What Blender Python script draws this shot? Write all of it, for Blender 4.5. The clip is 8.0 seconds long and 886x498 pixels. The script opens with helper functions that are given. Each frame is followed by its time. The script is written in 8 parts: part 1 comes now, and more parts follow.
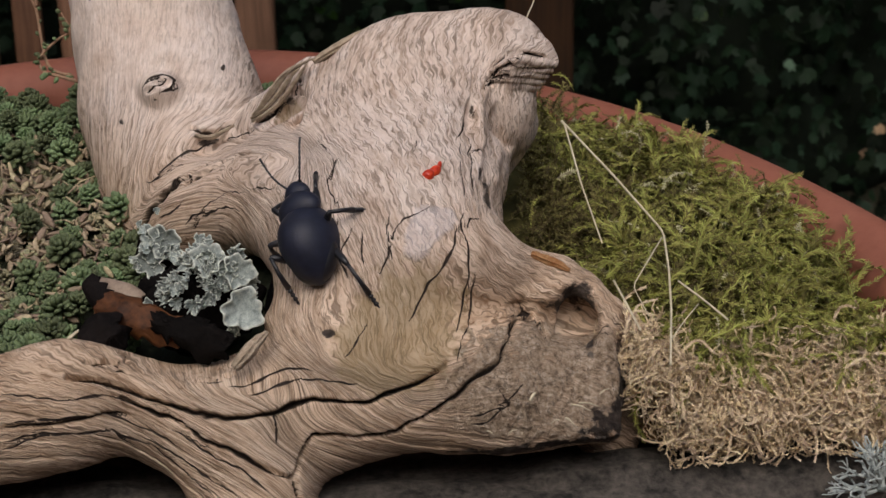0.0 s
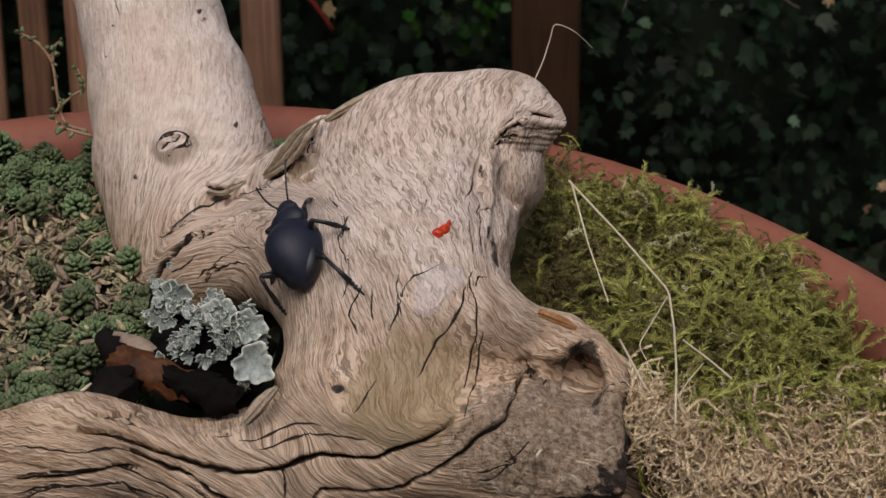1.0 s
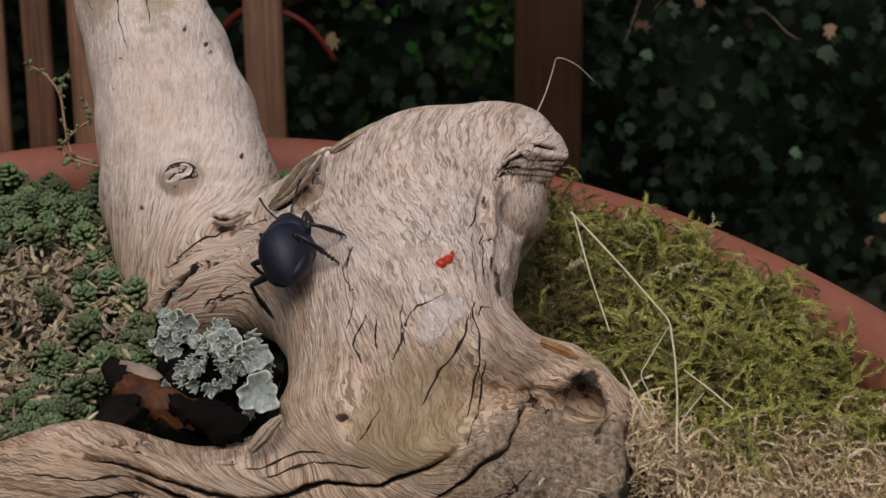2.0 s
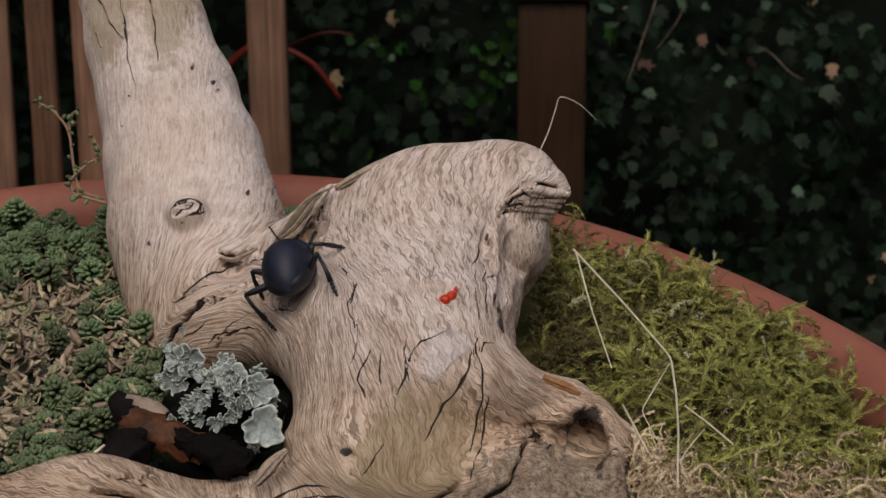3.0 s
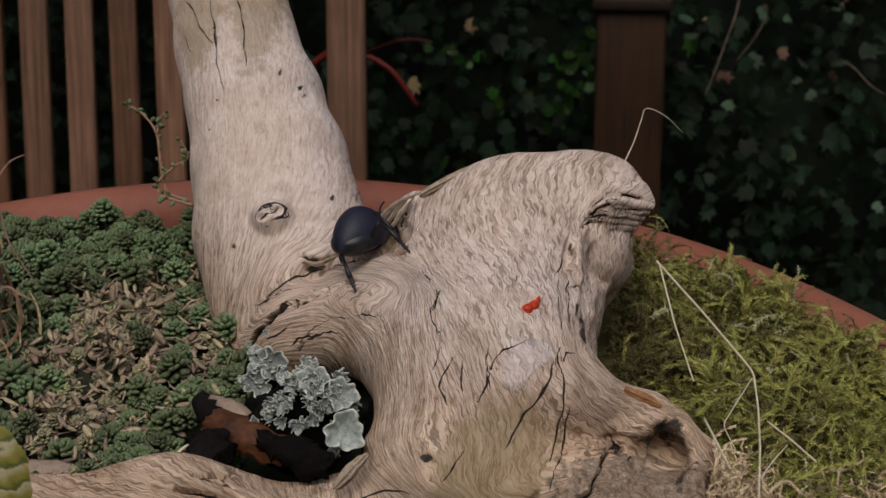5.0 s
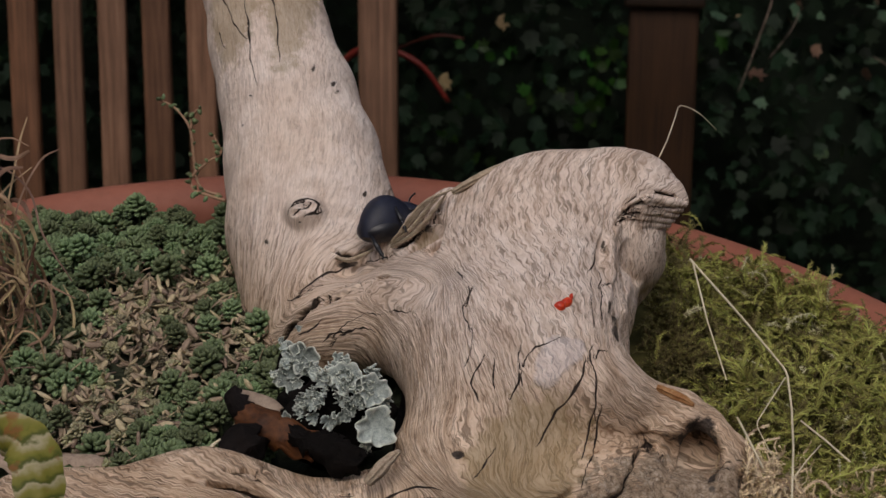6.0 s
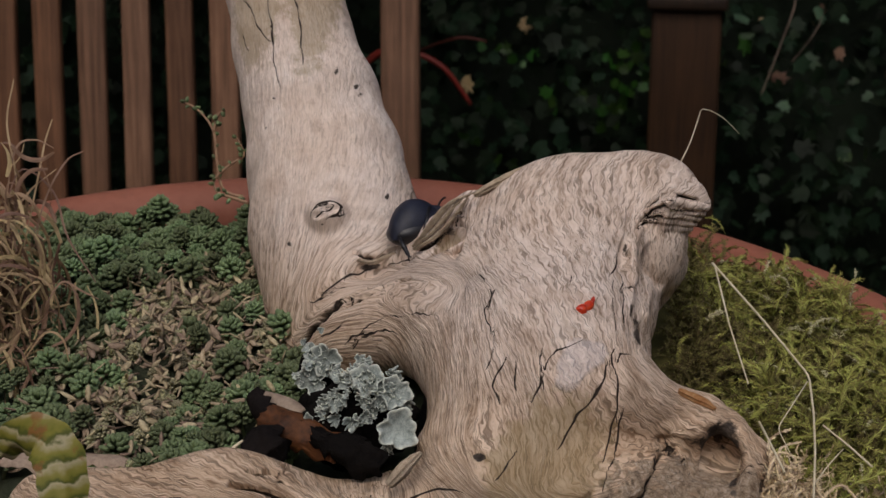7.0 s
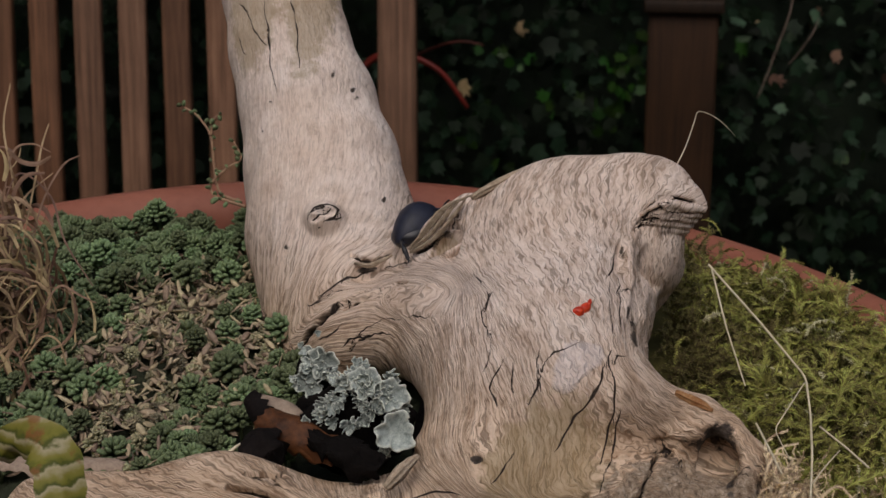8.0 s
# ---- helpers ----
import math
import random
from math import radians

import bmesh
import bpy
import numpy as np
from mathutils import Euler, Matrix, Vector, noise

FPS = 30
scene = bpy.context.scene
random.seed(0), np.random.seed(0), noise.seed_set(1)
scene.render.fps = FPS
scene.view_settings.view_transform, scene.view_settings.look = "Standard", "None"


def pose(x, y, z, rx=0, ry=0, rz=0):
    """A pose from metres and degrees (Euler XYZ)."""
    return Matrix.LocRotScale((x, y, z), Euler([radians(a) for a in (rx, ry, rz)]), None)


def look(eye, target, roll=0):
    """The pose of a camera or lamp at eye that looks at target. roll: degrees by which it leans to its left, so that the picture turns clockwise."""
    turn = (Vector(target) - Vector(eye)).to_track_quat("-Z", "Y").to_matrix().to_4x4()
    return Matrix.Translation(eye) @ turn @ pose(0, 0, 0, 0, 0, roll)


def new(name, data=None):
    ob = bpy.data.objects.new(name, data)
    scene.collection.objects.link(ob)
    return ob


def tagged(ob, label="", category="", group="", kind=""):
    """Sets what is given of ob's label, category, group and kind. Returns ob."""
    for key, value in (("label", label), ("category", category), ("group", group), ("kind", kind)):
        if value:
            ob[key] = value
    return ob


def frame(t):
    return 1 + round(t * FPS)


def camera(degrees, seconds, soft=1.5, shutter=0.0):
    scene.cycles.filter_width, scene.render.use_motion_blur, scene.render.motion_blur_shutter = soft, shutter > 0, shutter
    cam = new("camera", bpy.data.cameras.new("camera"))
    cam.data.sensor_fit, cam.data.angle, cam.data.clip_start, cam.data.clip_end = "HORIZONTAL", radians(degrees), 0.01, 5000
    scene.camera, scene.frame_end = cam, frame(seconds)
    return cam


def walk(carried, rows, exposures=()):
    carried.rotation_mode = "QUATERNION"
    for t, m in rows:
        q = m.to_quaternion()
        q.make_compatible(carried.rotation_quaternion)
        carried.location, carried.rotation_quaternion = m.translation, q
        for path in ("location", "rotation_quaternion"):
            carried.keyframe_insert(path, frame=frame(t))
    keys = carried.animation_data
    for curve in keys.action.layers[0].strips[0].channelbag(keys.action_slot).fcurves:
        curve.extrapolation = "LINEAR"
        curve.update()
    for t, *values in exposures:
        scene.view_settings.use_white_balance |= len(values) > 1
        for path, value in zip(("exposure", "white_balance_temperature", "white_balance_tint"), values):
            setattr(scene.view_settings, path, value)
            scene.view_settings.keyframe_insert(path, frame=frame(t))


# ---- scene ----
cam = camera(33.0, 8.0, 1.5)


def aim(x, y, z, yaw, pitch, lean):
    return pose(x, y, z, 0, 0, yaw) @ pose(0, 0, 0, 90 + pitch) @ pose(0, 0, 0, 0, 0, lean)


# seconds, place, heading, tilt and lean of the hand-held camera
PATH = [
    (0, 0.00145, 0.00978, 0.94511, -0.347, -24.027, -1.419),
    (0.5, 0.00124, 0.01025, 0.94514, -0.363, -24.111, -1.343),
    (0.6, 0.00124, 0.01025, 0.94514, -0.363, -24.111, -1.343),
    (0.7, 0.00123, 0.01018, 0.94519, -0.360, -24.070, -1.334),
    (0.8, 0.00114, 0.00969, 0.94554, -0.342, -23.784, -1.272),
    (0.9, 0.00079, 0.00772, 0.94694, -0.265, -22.617, -1.017),
    (1, 0.00063, 0.00678, 0.94761, -0.229, -22.065, -0.897),
    (1.1, 0.00058, 0.00618, 0.94785, -0.214, -21.807, -0.883),
    (1.2, 0.00055, 0.00580, 0.94800, -0.205, -21.649, -0.874),
    (2.3, 0.00031, 0.00301, 0.94912, -0.136, -20.460, -0.809),
    (2.5, 0.00024, 0.00213, 0.94947, -0.114, -20.083, -0.788),
    (3, 0.00027, 0.00109, 0.94954, -0.056, -19.452, -0.660),
    (3.5, 0.00004, -0.00002, 0.94995, 0.000, -19.000, -0.500),
    (3.7, -0.00013, 0.00001, 0.94997, 0.123, -18.997, -0.455),
    (4, -0.00089, 0.00017, 0.95008, 0.682, -18.982, -0.252),
    (4.5, -0.00144, 0.00038, 0.94989, 1.704, -19.072, -0.299),
    (5, -0.00176, 0.00038, 0.94991, 2.873, -19.135, -0.381),
    (5.2, -0.00194, 0.00043, 0.94991, 3.304, -19.183, -0.392),
    (6.3, -0.00244, 0.00058, 0.94990, 4.498, -19.316, -0.422),
    (6.5, -0.00258, 0.00062, 0.94990, 4.831, -19.353, -0.430),
    (7, -0.00232, -0.00002, 0.95019, 4.959, -19.173, -0.534),
    (7.5, -0.00215, -0.00032, 0.95023, 4.912, -19.078, -0.670),
    (8, -0.00215, -0.00031, 0.95007, 4.860, -19.025, -0.664),
]
walk(cam, [(t, aim(*r)) for t, *r in PATH], [(0.0, -0.36), (1.0, -0.41), (3.5, -0.58), (5.0, -0.64), (8.0, -0.66)])
cam.data.dof.use_dof, cam.data.dof.focus_distance, cam.data.dof.aperture_fstop = True, 0.265, 85.0

# ---- sky, daylight and exposure: an overcast garden ----
world = bpy.data.worlds.new("overcast_sky")
world.use_nodes = True
scene.world = world
wn = world.node_tree.nodes
sky = wn.new("ShaderNodeTexSky")
sky.sky_type, sky.sun_disc = "NISHITA", False
sky.sun_elevation, sky.sun_rotation = radians(58), radians(200)
sky.air_density, sky.dust_density, sky.ozone_density = 1.0, 4.0, 1.0
wn["Background"].inputs["Strength"].default_value = 0.15
world.node_tree.links.new(sky.outputs[0], wn["Background"].inputs[0])
sun = new("sun", bpy.data.lights.new("sun", "SUN"))
sun.data.energy, sun.data.angle, sun.data.color = 1.65, radians(40), (1.0, 0.92, 0.895)
sun.matrix_world = look((0.25, -1.3, 2.05), (0, 0, 0))


# ---- materials ----
def material(name, rough=0.7, spec=0.4):
    m = bpy.data.materials.new(name)
    m.use_nodes = True
    b = m.node_tree.nodes["Principled BSDF"]
    b.inputs["Roughness"].default_value = rough
    b.inputs["Specular IOR Level"].default_value = spec
    return m, m.node_tree, b


def add(nt, kind, sets=None, operation="", attribute_name=""):
    """A node; sets maps socket names to values or to other nodes' sockets."""
    n = nt.nodes.new(kind)
    if operation:
        n.operation = operation
    if attribute_name:
        n.attribute_name = attribute_name
    for key, value in (sets or {}).items():
        if isinstance(value, bpy.types.NodeSocket):
            nt.links.new(value, n.inputs[key])
        else:
            n.inputs[key].default_value = value
    return n


def ramp(nt, fac, stops):
    r = nt.nodes.new("ShaderNodeValToRGB")
    e = r.color_ramp.elements
    while len(e) < len(stops):
        e.new(0.5)
    for el, (p, c) in zip(e, stops):
        el.position, el.color = p, (*c, 1)
    nt.links.new(fac, r.inputs[0])
    return r.outputs[0]


def blend(nt, fac, a, b, kind="MIX"):
    n = nt.nodes.new("ShaderNodeMix")
    n.data_type, n.blend_type, n.clamp_factor = "RGBA", kind, True
    for sock, value in ((n.inputs[0], fac), (n.inputs[6], a), (n.inputs[7], b)):
        if isinstance(value, bpy.types.NodeSocket):
            nt.links.new(value, sock)
        else:
            sock.default_value = (*value, 1) if isinstance(value, tuple) else value
    return n.outputs[2]


def noise_at(nt, vec, scale, detail=4.0, rough=0.6, distort=0.0):
    s = {"Scale": scale, "Detail": detail, "Roughness": rough, "Distortion": distort}
    if vec is not None:
        s["Vector"] = vec
    return add(nt, "ShaderNodeTexNoise", s).outputs[0]


def bump(nt, b, height, strength, dist):
    n = add(nt, "ShaderNodeBump", {"Strength": strength, "Distance": dist, "Height": height})
    nt.links.new(n.outputs[0], b.inputs["Normal"])
    return n


def mottled(name, dark, light, scale, rough=0.8, relief=0.0005, fine=6.0, stops=(0.3, 0.7), spec=0.3, island=0.0, thin=0.0):
    """A surface with two sizes of variation between two colours; island varies it from piece to piece."""
    m, nt, b = material(name, rough, spec)
    co = add(nt, "ShaderNodeTexCoord").outputs["Object"]
    n1 = noise_at(nt, co, scale)
    n2 = noise_at(nt, co, scale * fine)
    mixed = add(nt, "ShaderNodeMath", {0: n1, 1: n2}, operation="ADD").outputs[0]
    half = add(nt, "ShaderNodeMath", {0: mixed, 1: 0.5}, operation="MULTIPLY").outputs[0]
    col = ramp(nt, half, [(stops[0], dark), (stops[1], light)])
    if island:
        rnd = add(nt, "ShaderNodeNewGeometry").outputs["Random Per Island"]
        each = add(nt, "ShaderNodeObjectInfo").outputs["Random"]
        rnd = add(nt, "ShaderNodeMath", {0: add(nt, "ShaderNodeMath", {0: rnd, 1: each}, operation="ADD").outputs[0]}, operation="FRACT").outputs[0]
        val = add(nt, "ShaderNodeMapRange", {"Value": rnd, "To Min": 1 - island, "To Max": 1 + island}).outputs[0]
        hue = add(nt, "ShaderNodeMapRange", {"Value": rnd, "To Min": 0.5 - island * 0.06, "To Max": 0.5 + island * 0.06}).outputs[0]
        col = add(nt, "ShaderNodeHueSaturation", {"Color": col, "Value": val, "Hue": hue}).outputs[0]
    nt.links.new(col, b.inputs["Base Color"])
    if relief:
        bump(nt, b, half, 0.6, relief)
    if thin:
        b.inputs["Subsurface Weight"].default_value = thin
        b.inputs["Subsurface Radius"].default_value = (0.004, 0.004, 0.002)
    return m


def driftwood_material():
    m, nt, b = material("driftwood", 0.72, 0.3)
    co = add(nt, "ShaderNodeTexCoord").outputs["Object"]
    g = add(nt, "ShaderNodeAttribute", attribute_name="grain").outputs["Vector"]
    marks = add(nt, "ShaderNodeAttribute", attribute_name="marks").outputs["Vector"]
    tone = add(nt, "ShaderNodeAttribute", attribute_name="tone").outputs["Vector"]
    crack, char_and_shade, brown_tint = add(nt, "ShaderNodeSeparateXYZ", {0: marks}).outputs
    rift, layer, low = add(nt, "ShaderNodeSeparateXYZ", {0: add(nt, "ShaderNodeAttribute", attribute_name="rift").outputs["Vector"]}).outputs
    sleek = add(nt, "ShaderNodeAttribute", attribute_name="sleek").outputs["Fac"]
    grey, patch, spare = add(nt, "ShaderNodeSeparateXYZ", {0: tone}).outputs

    # uneven wear shakes the fibres out of line
    shake = add(nt, "ShaderNodeTexNoise", {"Vector": co, "Scale": 150.0, "Detail": 2.0, "Roughness": 0.55}).outputs["Color"]
    shake = add(nt, "ShaderNodeVectorMath", {0: add(nt, "ShaderNodeVectorMath", {0: shake, 1: (0.5, 0.5, 0.5)}, operation="SUBTRACT").outputs[0], 1: (0.0022, 0.00035, 0.0)}, operation="MULTIPLY").outputs[0]
    g = add(nt, "ShaderNodeVectorMath", {0: g, 1: shake}, operation="ADD").outputs[0]
    shift = add(nt, "ShaderNodeMath", {0: add(nt, "ShaderNodeSeparateXYZ", {0: shake}).outputs[1], 1: 520.0}, operation="MULTIPLY").outputs[0]
    layer = add(nt, "ShaderNodeMath", {0: layer, 1: shift}, operation="ADD").outputs[0]

    def fibres(along, across, detail, distort=0.0):
        v = add(nt, "ShaderNodeVectorMath", {0: g, 1: (along, across, 90.0)}, operation="MULTIPLY").outputs[0]
        return noise_at(nt, v, 1.0, detail, 0.55, distort)

    wide = fibres(90, 500, 4, 0.1)
    mid = fibres(230, 2900, 4)
    fine = fibres(260, 6000, 3)
    fleck = fibres(300, 4600, 2)
    fleck_small = fibres(430, 7000, 2)
    hair = fibres(55, 850, 3, 0.1)
    hair_small = fibres(120, 2100, 2, 0.05)
    large = noise_at(nt, co, 32, 4)
    edge = noise_at(nt, co, 330, 5, 0.65)

    def ragged(mask, amount=1.0):
        n = add(nt, "ShaderNodeMapRange", {"Value": edge, "From Min": 0.3, "From Max": 0.7, "To Min": -0.6 * amount, "To Max": 0.6 * amount}).outputs[0]
        both = add(nt, "ShaderNodeMath", {0: mask, 1: n}, operation="ADD").outputs[0]
        keep = add(nt, "ShaderNodeMapRange", {"Value": both, "From Min": 0.3, "From Max": 0.75}).outputs[0]
        some = add(nt, "ShaderNodeMapRange", {"Value": mask, "From Min": 0.02, "From Max": 0.12}).outputs[0]
        return add(nt, "ShaderNodeMath", {0: keep, 1: some}, operation="MULTIPLY").outputs[0]

    col = ramp(nt, wide, [(0.22, (0.56, 0.43, 0.31)), (0.5, (0.73, 0.58, 0.44)), (0.78, (0.83, 0.71, 0.575))])
    pale = ramp(nt, wide, [(0.22, (0.72, 0.605, 0.525)), (0.55, (0.81, 0.705, 0.63)), (0.8, (0.87, 0.79, 0.725))])
    col = blend(nt, grey, col, pale)
    warm = ramp(nt, large, [(0.38, (1, 1, 1)), (0.68, (0.90, 0.78, 0.64))])
    col = blend(nt, 0.4, col, warm, "MULTIPLY")
    col = blend(nt, add(nt, "ShaderNodeMapRange", {"Value": sleek, "To Min": 0.75, "To Max": 0.12}).outputs[0], col, ramp(nt, mid, [(0.34, (0.50, 0.42, 0.345)), (0.46, (0.86, 0.82, 0.78)), (0.58, (1, 1, 1)), (0.7, (1.1, 1.09, 1.08))]), "MULTIPLY")
    col = blend(nt, add(nt, "ShaderNodeMapRange", {"Value": sleek, "To Min": 0.55, "To Max": 0.3}).outputs[0], col, ramp(nt, fine, [(0.36, (0.58, 0.5, 0.43)), (0.5, (1, 1, 1))]), "MULTIPLY")
    stain = noise_at(nt, co, 95, 5, 0.65, 0.6)
    col = blend(nt, 0.45, col, ramp(nt, stain, [(0.3, (0.6, 0.5, 0.4)), (0.46, (0.97, 0.95, 0.92)), (0.62, (1, 1, 1)), (0.72, (0.86, 0.79, 0.72))]), "MULTIPLY")
    blotch = noise_at(nt, co, 420, 4, 0.6, 0.3)
    col = blend(nt, 0.35, col, ramp(nt, blotch, [(0.34, (0.66, 0.58, 0.5)), (0.47, (1, 1, 1)), (0.62, (1, 1, 1)), (0.74, (1.12, 1.1, 1.08))]), "MULTIPLY")
    # thin dark seams between the fibres, open here and closed there
    gone = noise_at(nt, co, 140, 3)
    for seam, wide_seam, dark in ((hair, 0.016, (0.30, 0.22, 0.15)), (hair_small, 0.026, (0.42, 0.33, 0.25))):
        off_seam = add(nt, "ShaderNodeMath", {0: add(nt, "ShaderNodeMath", {0: seam, 1: 0.5}, operation="SUBTRACT").outputs[0]}, operation="ABSOLUTE").outputs[0]
        thin_seam = add(nt, "ShaderNodeMapRange", {"Value": off_seam, "From Min": wide_seam * 0.3, "From Max": wide_seam, "To Min": 1.0, "To Max": 0.0}).outputs[0]
        shown = add(nt, "ShaderNodeMapRange", {"Value": gone, "From Min": 0.40, "From Max": 0.58, "To Min": 0.15, "To Max": 0.9}).outputs[0]
        shown = add(nt, "ShaderNodeMath", {0: shown, 1: add(nt, "ShaderNodeMapRange", {"Value": grey, "To Min": 1.0, "To Max": 0.25}).outputs[0]}, operation="MULTIPLY").outputs[0]
        col = blend(nt, add(nt, "ShaderNodeMath", {0: thin_seam, 1: shown}, operation="MULTIPLY").outputs[0], col, blend(nt, 0.85, col, dark, "MULTIPLY"))
    # dark edges of the worn layers, broken here and there
    tooth = add(nt, "ShaderNodeMath", {0: layer}, operation="FRACT").outputs[0]
    off = add(nt, "ShaderNodeMath", {0: add(nt, "ShaderNodeMath", {0: tooth, 1: 0.16}, operation="SUBTRACT").outputs[0]}, operation="ABSOLUTE").outputs[0]
    line = ramp(nt, off, [(0.0, (1, 1, 1)), (0.05, (0.75, 0.75, 0.75)), (0.13, (0, 0, 0))])
    broken = add(nt, "ShaderNodeMapRange", {"Value": fibres(75, 500, 3, 0.5), "From Min": 0.36, "From Max": 0.56}).outputs[0]
    line = add(nt, "ShaderNodeMath", {0: line, 1: broken}, operation="MULTIPLY").outputs[0]
    line = add(nt, "ShaderNodeMath", {0: line, 1: low}, operation="MULTIPLY").outputs[0]
    col = blend(nt, add(nt, "ShaderNodeMath", {0: line, 1: 0.55}, operation="MULTIPLY").outputs[0], col, (0.17, 0.115, 0.07))
    col = blend(nt, add(nt, "ShaderNodeMath", {0: ramp(nt, fleck, [(0.58, (0, 0, 0)), (0.62, (0.75, 0.75, 0.75))]), 1: add(nt, "ShaderNodeMapRange", {"Value": sleek, "To Min": 1, "To Max": 0.2}).outputs[0]}, operation="MULTIPLY").outputs[0], col, (0.15, 0.10, 0.065))
    col = blend(nt, add(nt, "ShaderNodeMath", {0: ramp(nt, fleck_small, [(0.57, (0, 0, 0)), (0.62, (0.65, 0.65, 0.65))]), 1: add(nt, "ShaderNodeMapRange", {"Value": sleek, "To Min": 1, "To Max": 0.3}).outputs[0]}, operation="MULTIPLY").outputs[0], col, (0.19, 0.135, 0.09))
    grit = noise_at(nt, co, 850, 6, 0.75)
    crumbs = ramp(nt, grit, [(0.34, (0.08, 0.055, 0.035)), (0.42, (0.38, 0.28, 0.19)), (0.52, (0.60, 0.47, 0.34)), (0.62, (0.82, 0.71, 0.57))])
    crumbs = blend(nt, 0.6, crumbs, ramp(nt, edge, [(0.35, (0.6, 0.55, 0.48)), (0.6, (1, 1, 1))]), "MULTIPLY")
    vein = add(nt, "ShaderNodeMath", {0: add(nt, "ShaderNodeMath", {0: noise_at(nt, co, 260, 4, 0.6, 0.8), 1: 0.5}, operation="SUBTRACT").outputs[0]}, operation="ABSOLUTE").outputs[0]
    crumbs = blend(nt, ramp(nt, vein, [(0.006, (0.7, 0.7, 0.7)), (0.020, (0, 0, 0))]), crumbs, (0.07, 0.05, 0.035))
    coarse = ragged(spare, 1.2)
    col = blend(nt, add(nt, "ShaderNodeMath", {0: coarse, 1: 0.8}, operation="MULTIPLY").outputs[0], col, crumbs)
    # olive-brown tint over the trunk top, the hump and the splinter's hollow
    col = blend(nt, ragged(brown_tint, 0.7), col, blend(nt, 0.55, col, (0.27, 0.20, 0.09)))
    film = ragged(patch, 0.6)
    col = blend(nt, film, col, blend(nt, 0.28, col, (0.70, 0.68, 0.73)))
    # one tone for real char and specks and for shade painted into pits
    burnt_and_shaded = ramp(nt, noise_at(nt, co, 420, 5), [(0.33, (0.016, 0.012, 0.009)), (0.52, (0.065, 0.05, 0.04)), (0.7, (0.2, 0.165, 0.135))])
    col = blend(nt, ragged(char_and_shade, 1.3), col, burnt_and_shaded)
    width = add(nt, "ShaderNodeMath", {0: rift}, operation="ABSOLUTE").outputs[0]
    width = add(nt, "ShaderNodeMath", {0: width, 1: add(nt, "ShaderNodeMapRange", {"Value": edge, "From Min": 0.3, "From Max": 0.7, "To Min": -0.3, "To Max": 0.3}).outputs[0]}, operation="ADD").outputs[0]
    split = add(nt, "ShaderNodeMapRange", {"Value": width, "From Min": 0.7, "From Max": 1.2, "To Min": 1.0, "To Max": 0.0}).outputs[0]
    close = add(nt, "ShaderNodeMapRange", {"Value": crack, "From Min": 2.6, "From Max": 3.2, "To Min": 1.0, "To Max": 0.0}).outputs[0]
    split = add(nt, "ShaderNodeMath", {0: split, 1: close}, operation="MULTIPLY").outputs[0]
    # shade inside the cracks is put into the colour
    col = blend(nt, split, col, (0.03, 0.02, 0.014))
    nt.links.new(col, b.inputs["Base Color"])
    rough = add(nt, "ShaderNodeMapRange", {"Value": mid, "To Min": 0.62, "To Max": 0.85}).outputs[0]
    wet = add(nt, "ShaderNodeMath", {0: film, 1: -0.5}, operation="MULTIPLY").outputs[0]
    nt.links.new(add(nt, "ShaderNodeMath", {0: rough, 1: wet}, operation="ADD").outputs[0], b.inputs["Roughness"])
    h = add(nt, "ShaderNodeMath", {0: mid, 1: wide}, operation="ADD").outputs[0]
    h = add(nt, "ShaderNodeMath", {0: h, 1: add(nt, "ShaderNodeMath", {0: fine, 1: 0.4}, operation="MULTIPLY").outputs[0]}, operation="ADD").outputs[0]
    h = add(nt, "ShaderNodeMath", {0: h, 1: add(nt, "ShaderNodeMath", {0: line, 1: -0.6}, operation="MULTIPLY").outputs[0]}, operation="ADD").outputs[0]
    flat = add(nt, "ShaderNodeMath", {0: 1.0, 1: add(nt, "ShaderNodeMath", {0: coarse, 1: 0.7}, operation="MULTIPLY").outputs[0]}, operation="SUBTRACT").outputs[0]
    h = add(nt, "ShaderNodeMath", {0: h, 1: flat}, operation="MULTIPLY").outputs[0]
    rubble = add(nt, "ShaderNodeMath", {0: grit, 1: coarse}, operation="MULTIPLY").outputs[0]
    h = add(nt, "ShaderNodeMath", {0: h, 1: add(nt, "ShaderNodeMath", {0: rubble, 1: 3.0}, operation="MULTIPLY").outputs[0]}, operation="ADD").outputs[0]
    h = add(nt, "ShaderNodeMath", {0: h, 1: add(nt, "ShaderNodeMath", {0: split, 1: -1.2}, operation="MULTIPLY").outputs[0]}, operation="ADD").outputs[0]
    glaze = add(nt, "ShaderNodeMath", {0: noise_at(nt, co, 1300, 3), 1: film}, operation="MULTIPLY").outputs[0]
    h = add(nt, "ShaderNodeMath", {0: h, 1: glaze}, operation="ADD").outputs[0]
    bump(nt, b, h, 0.9, 0.0006)
    return m


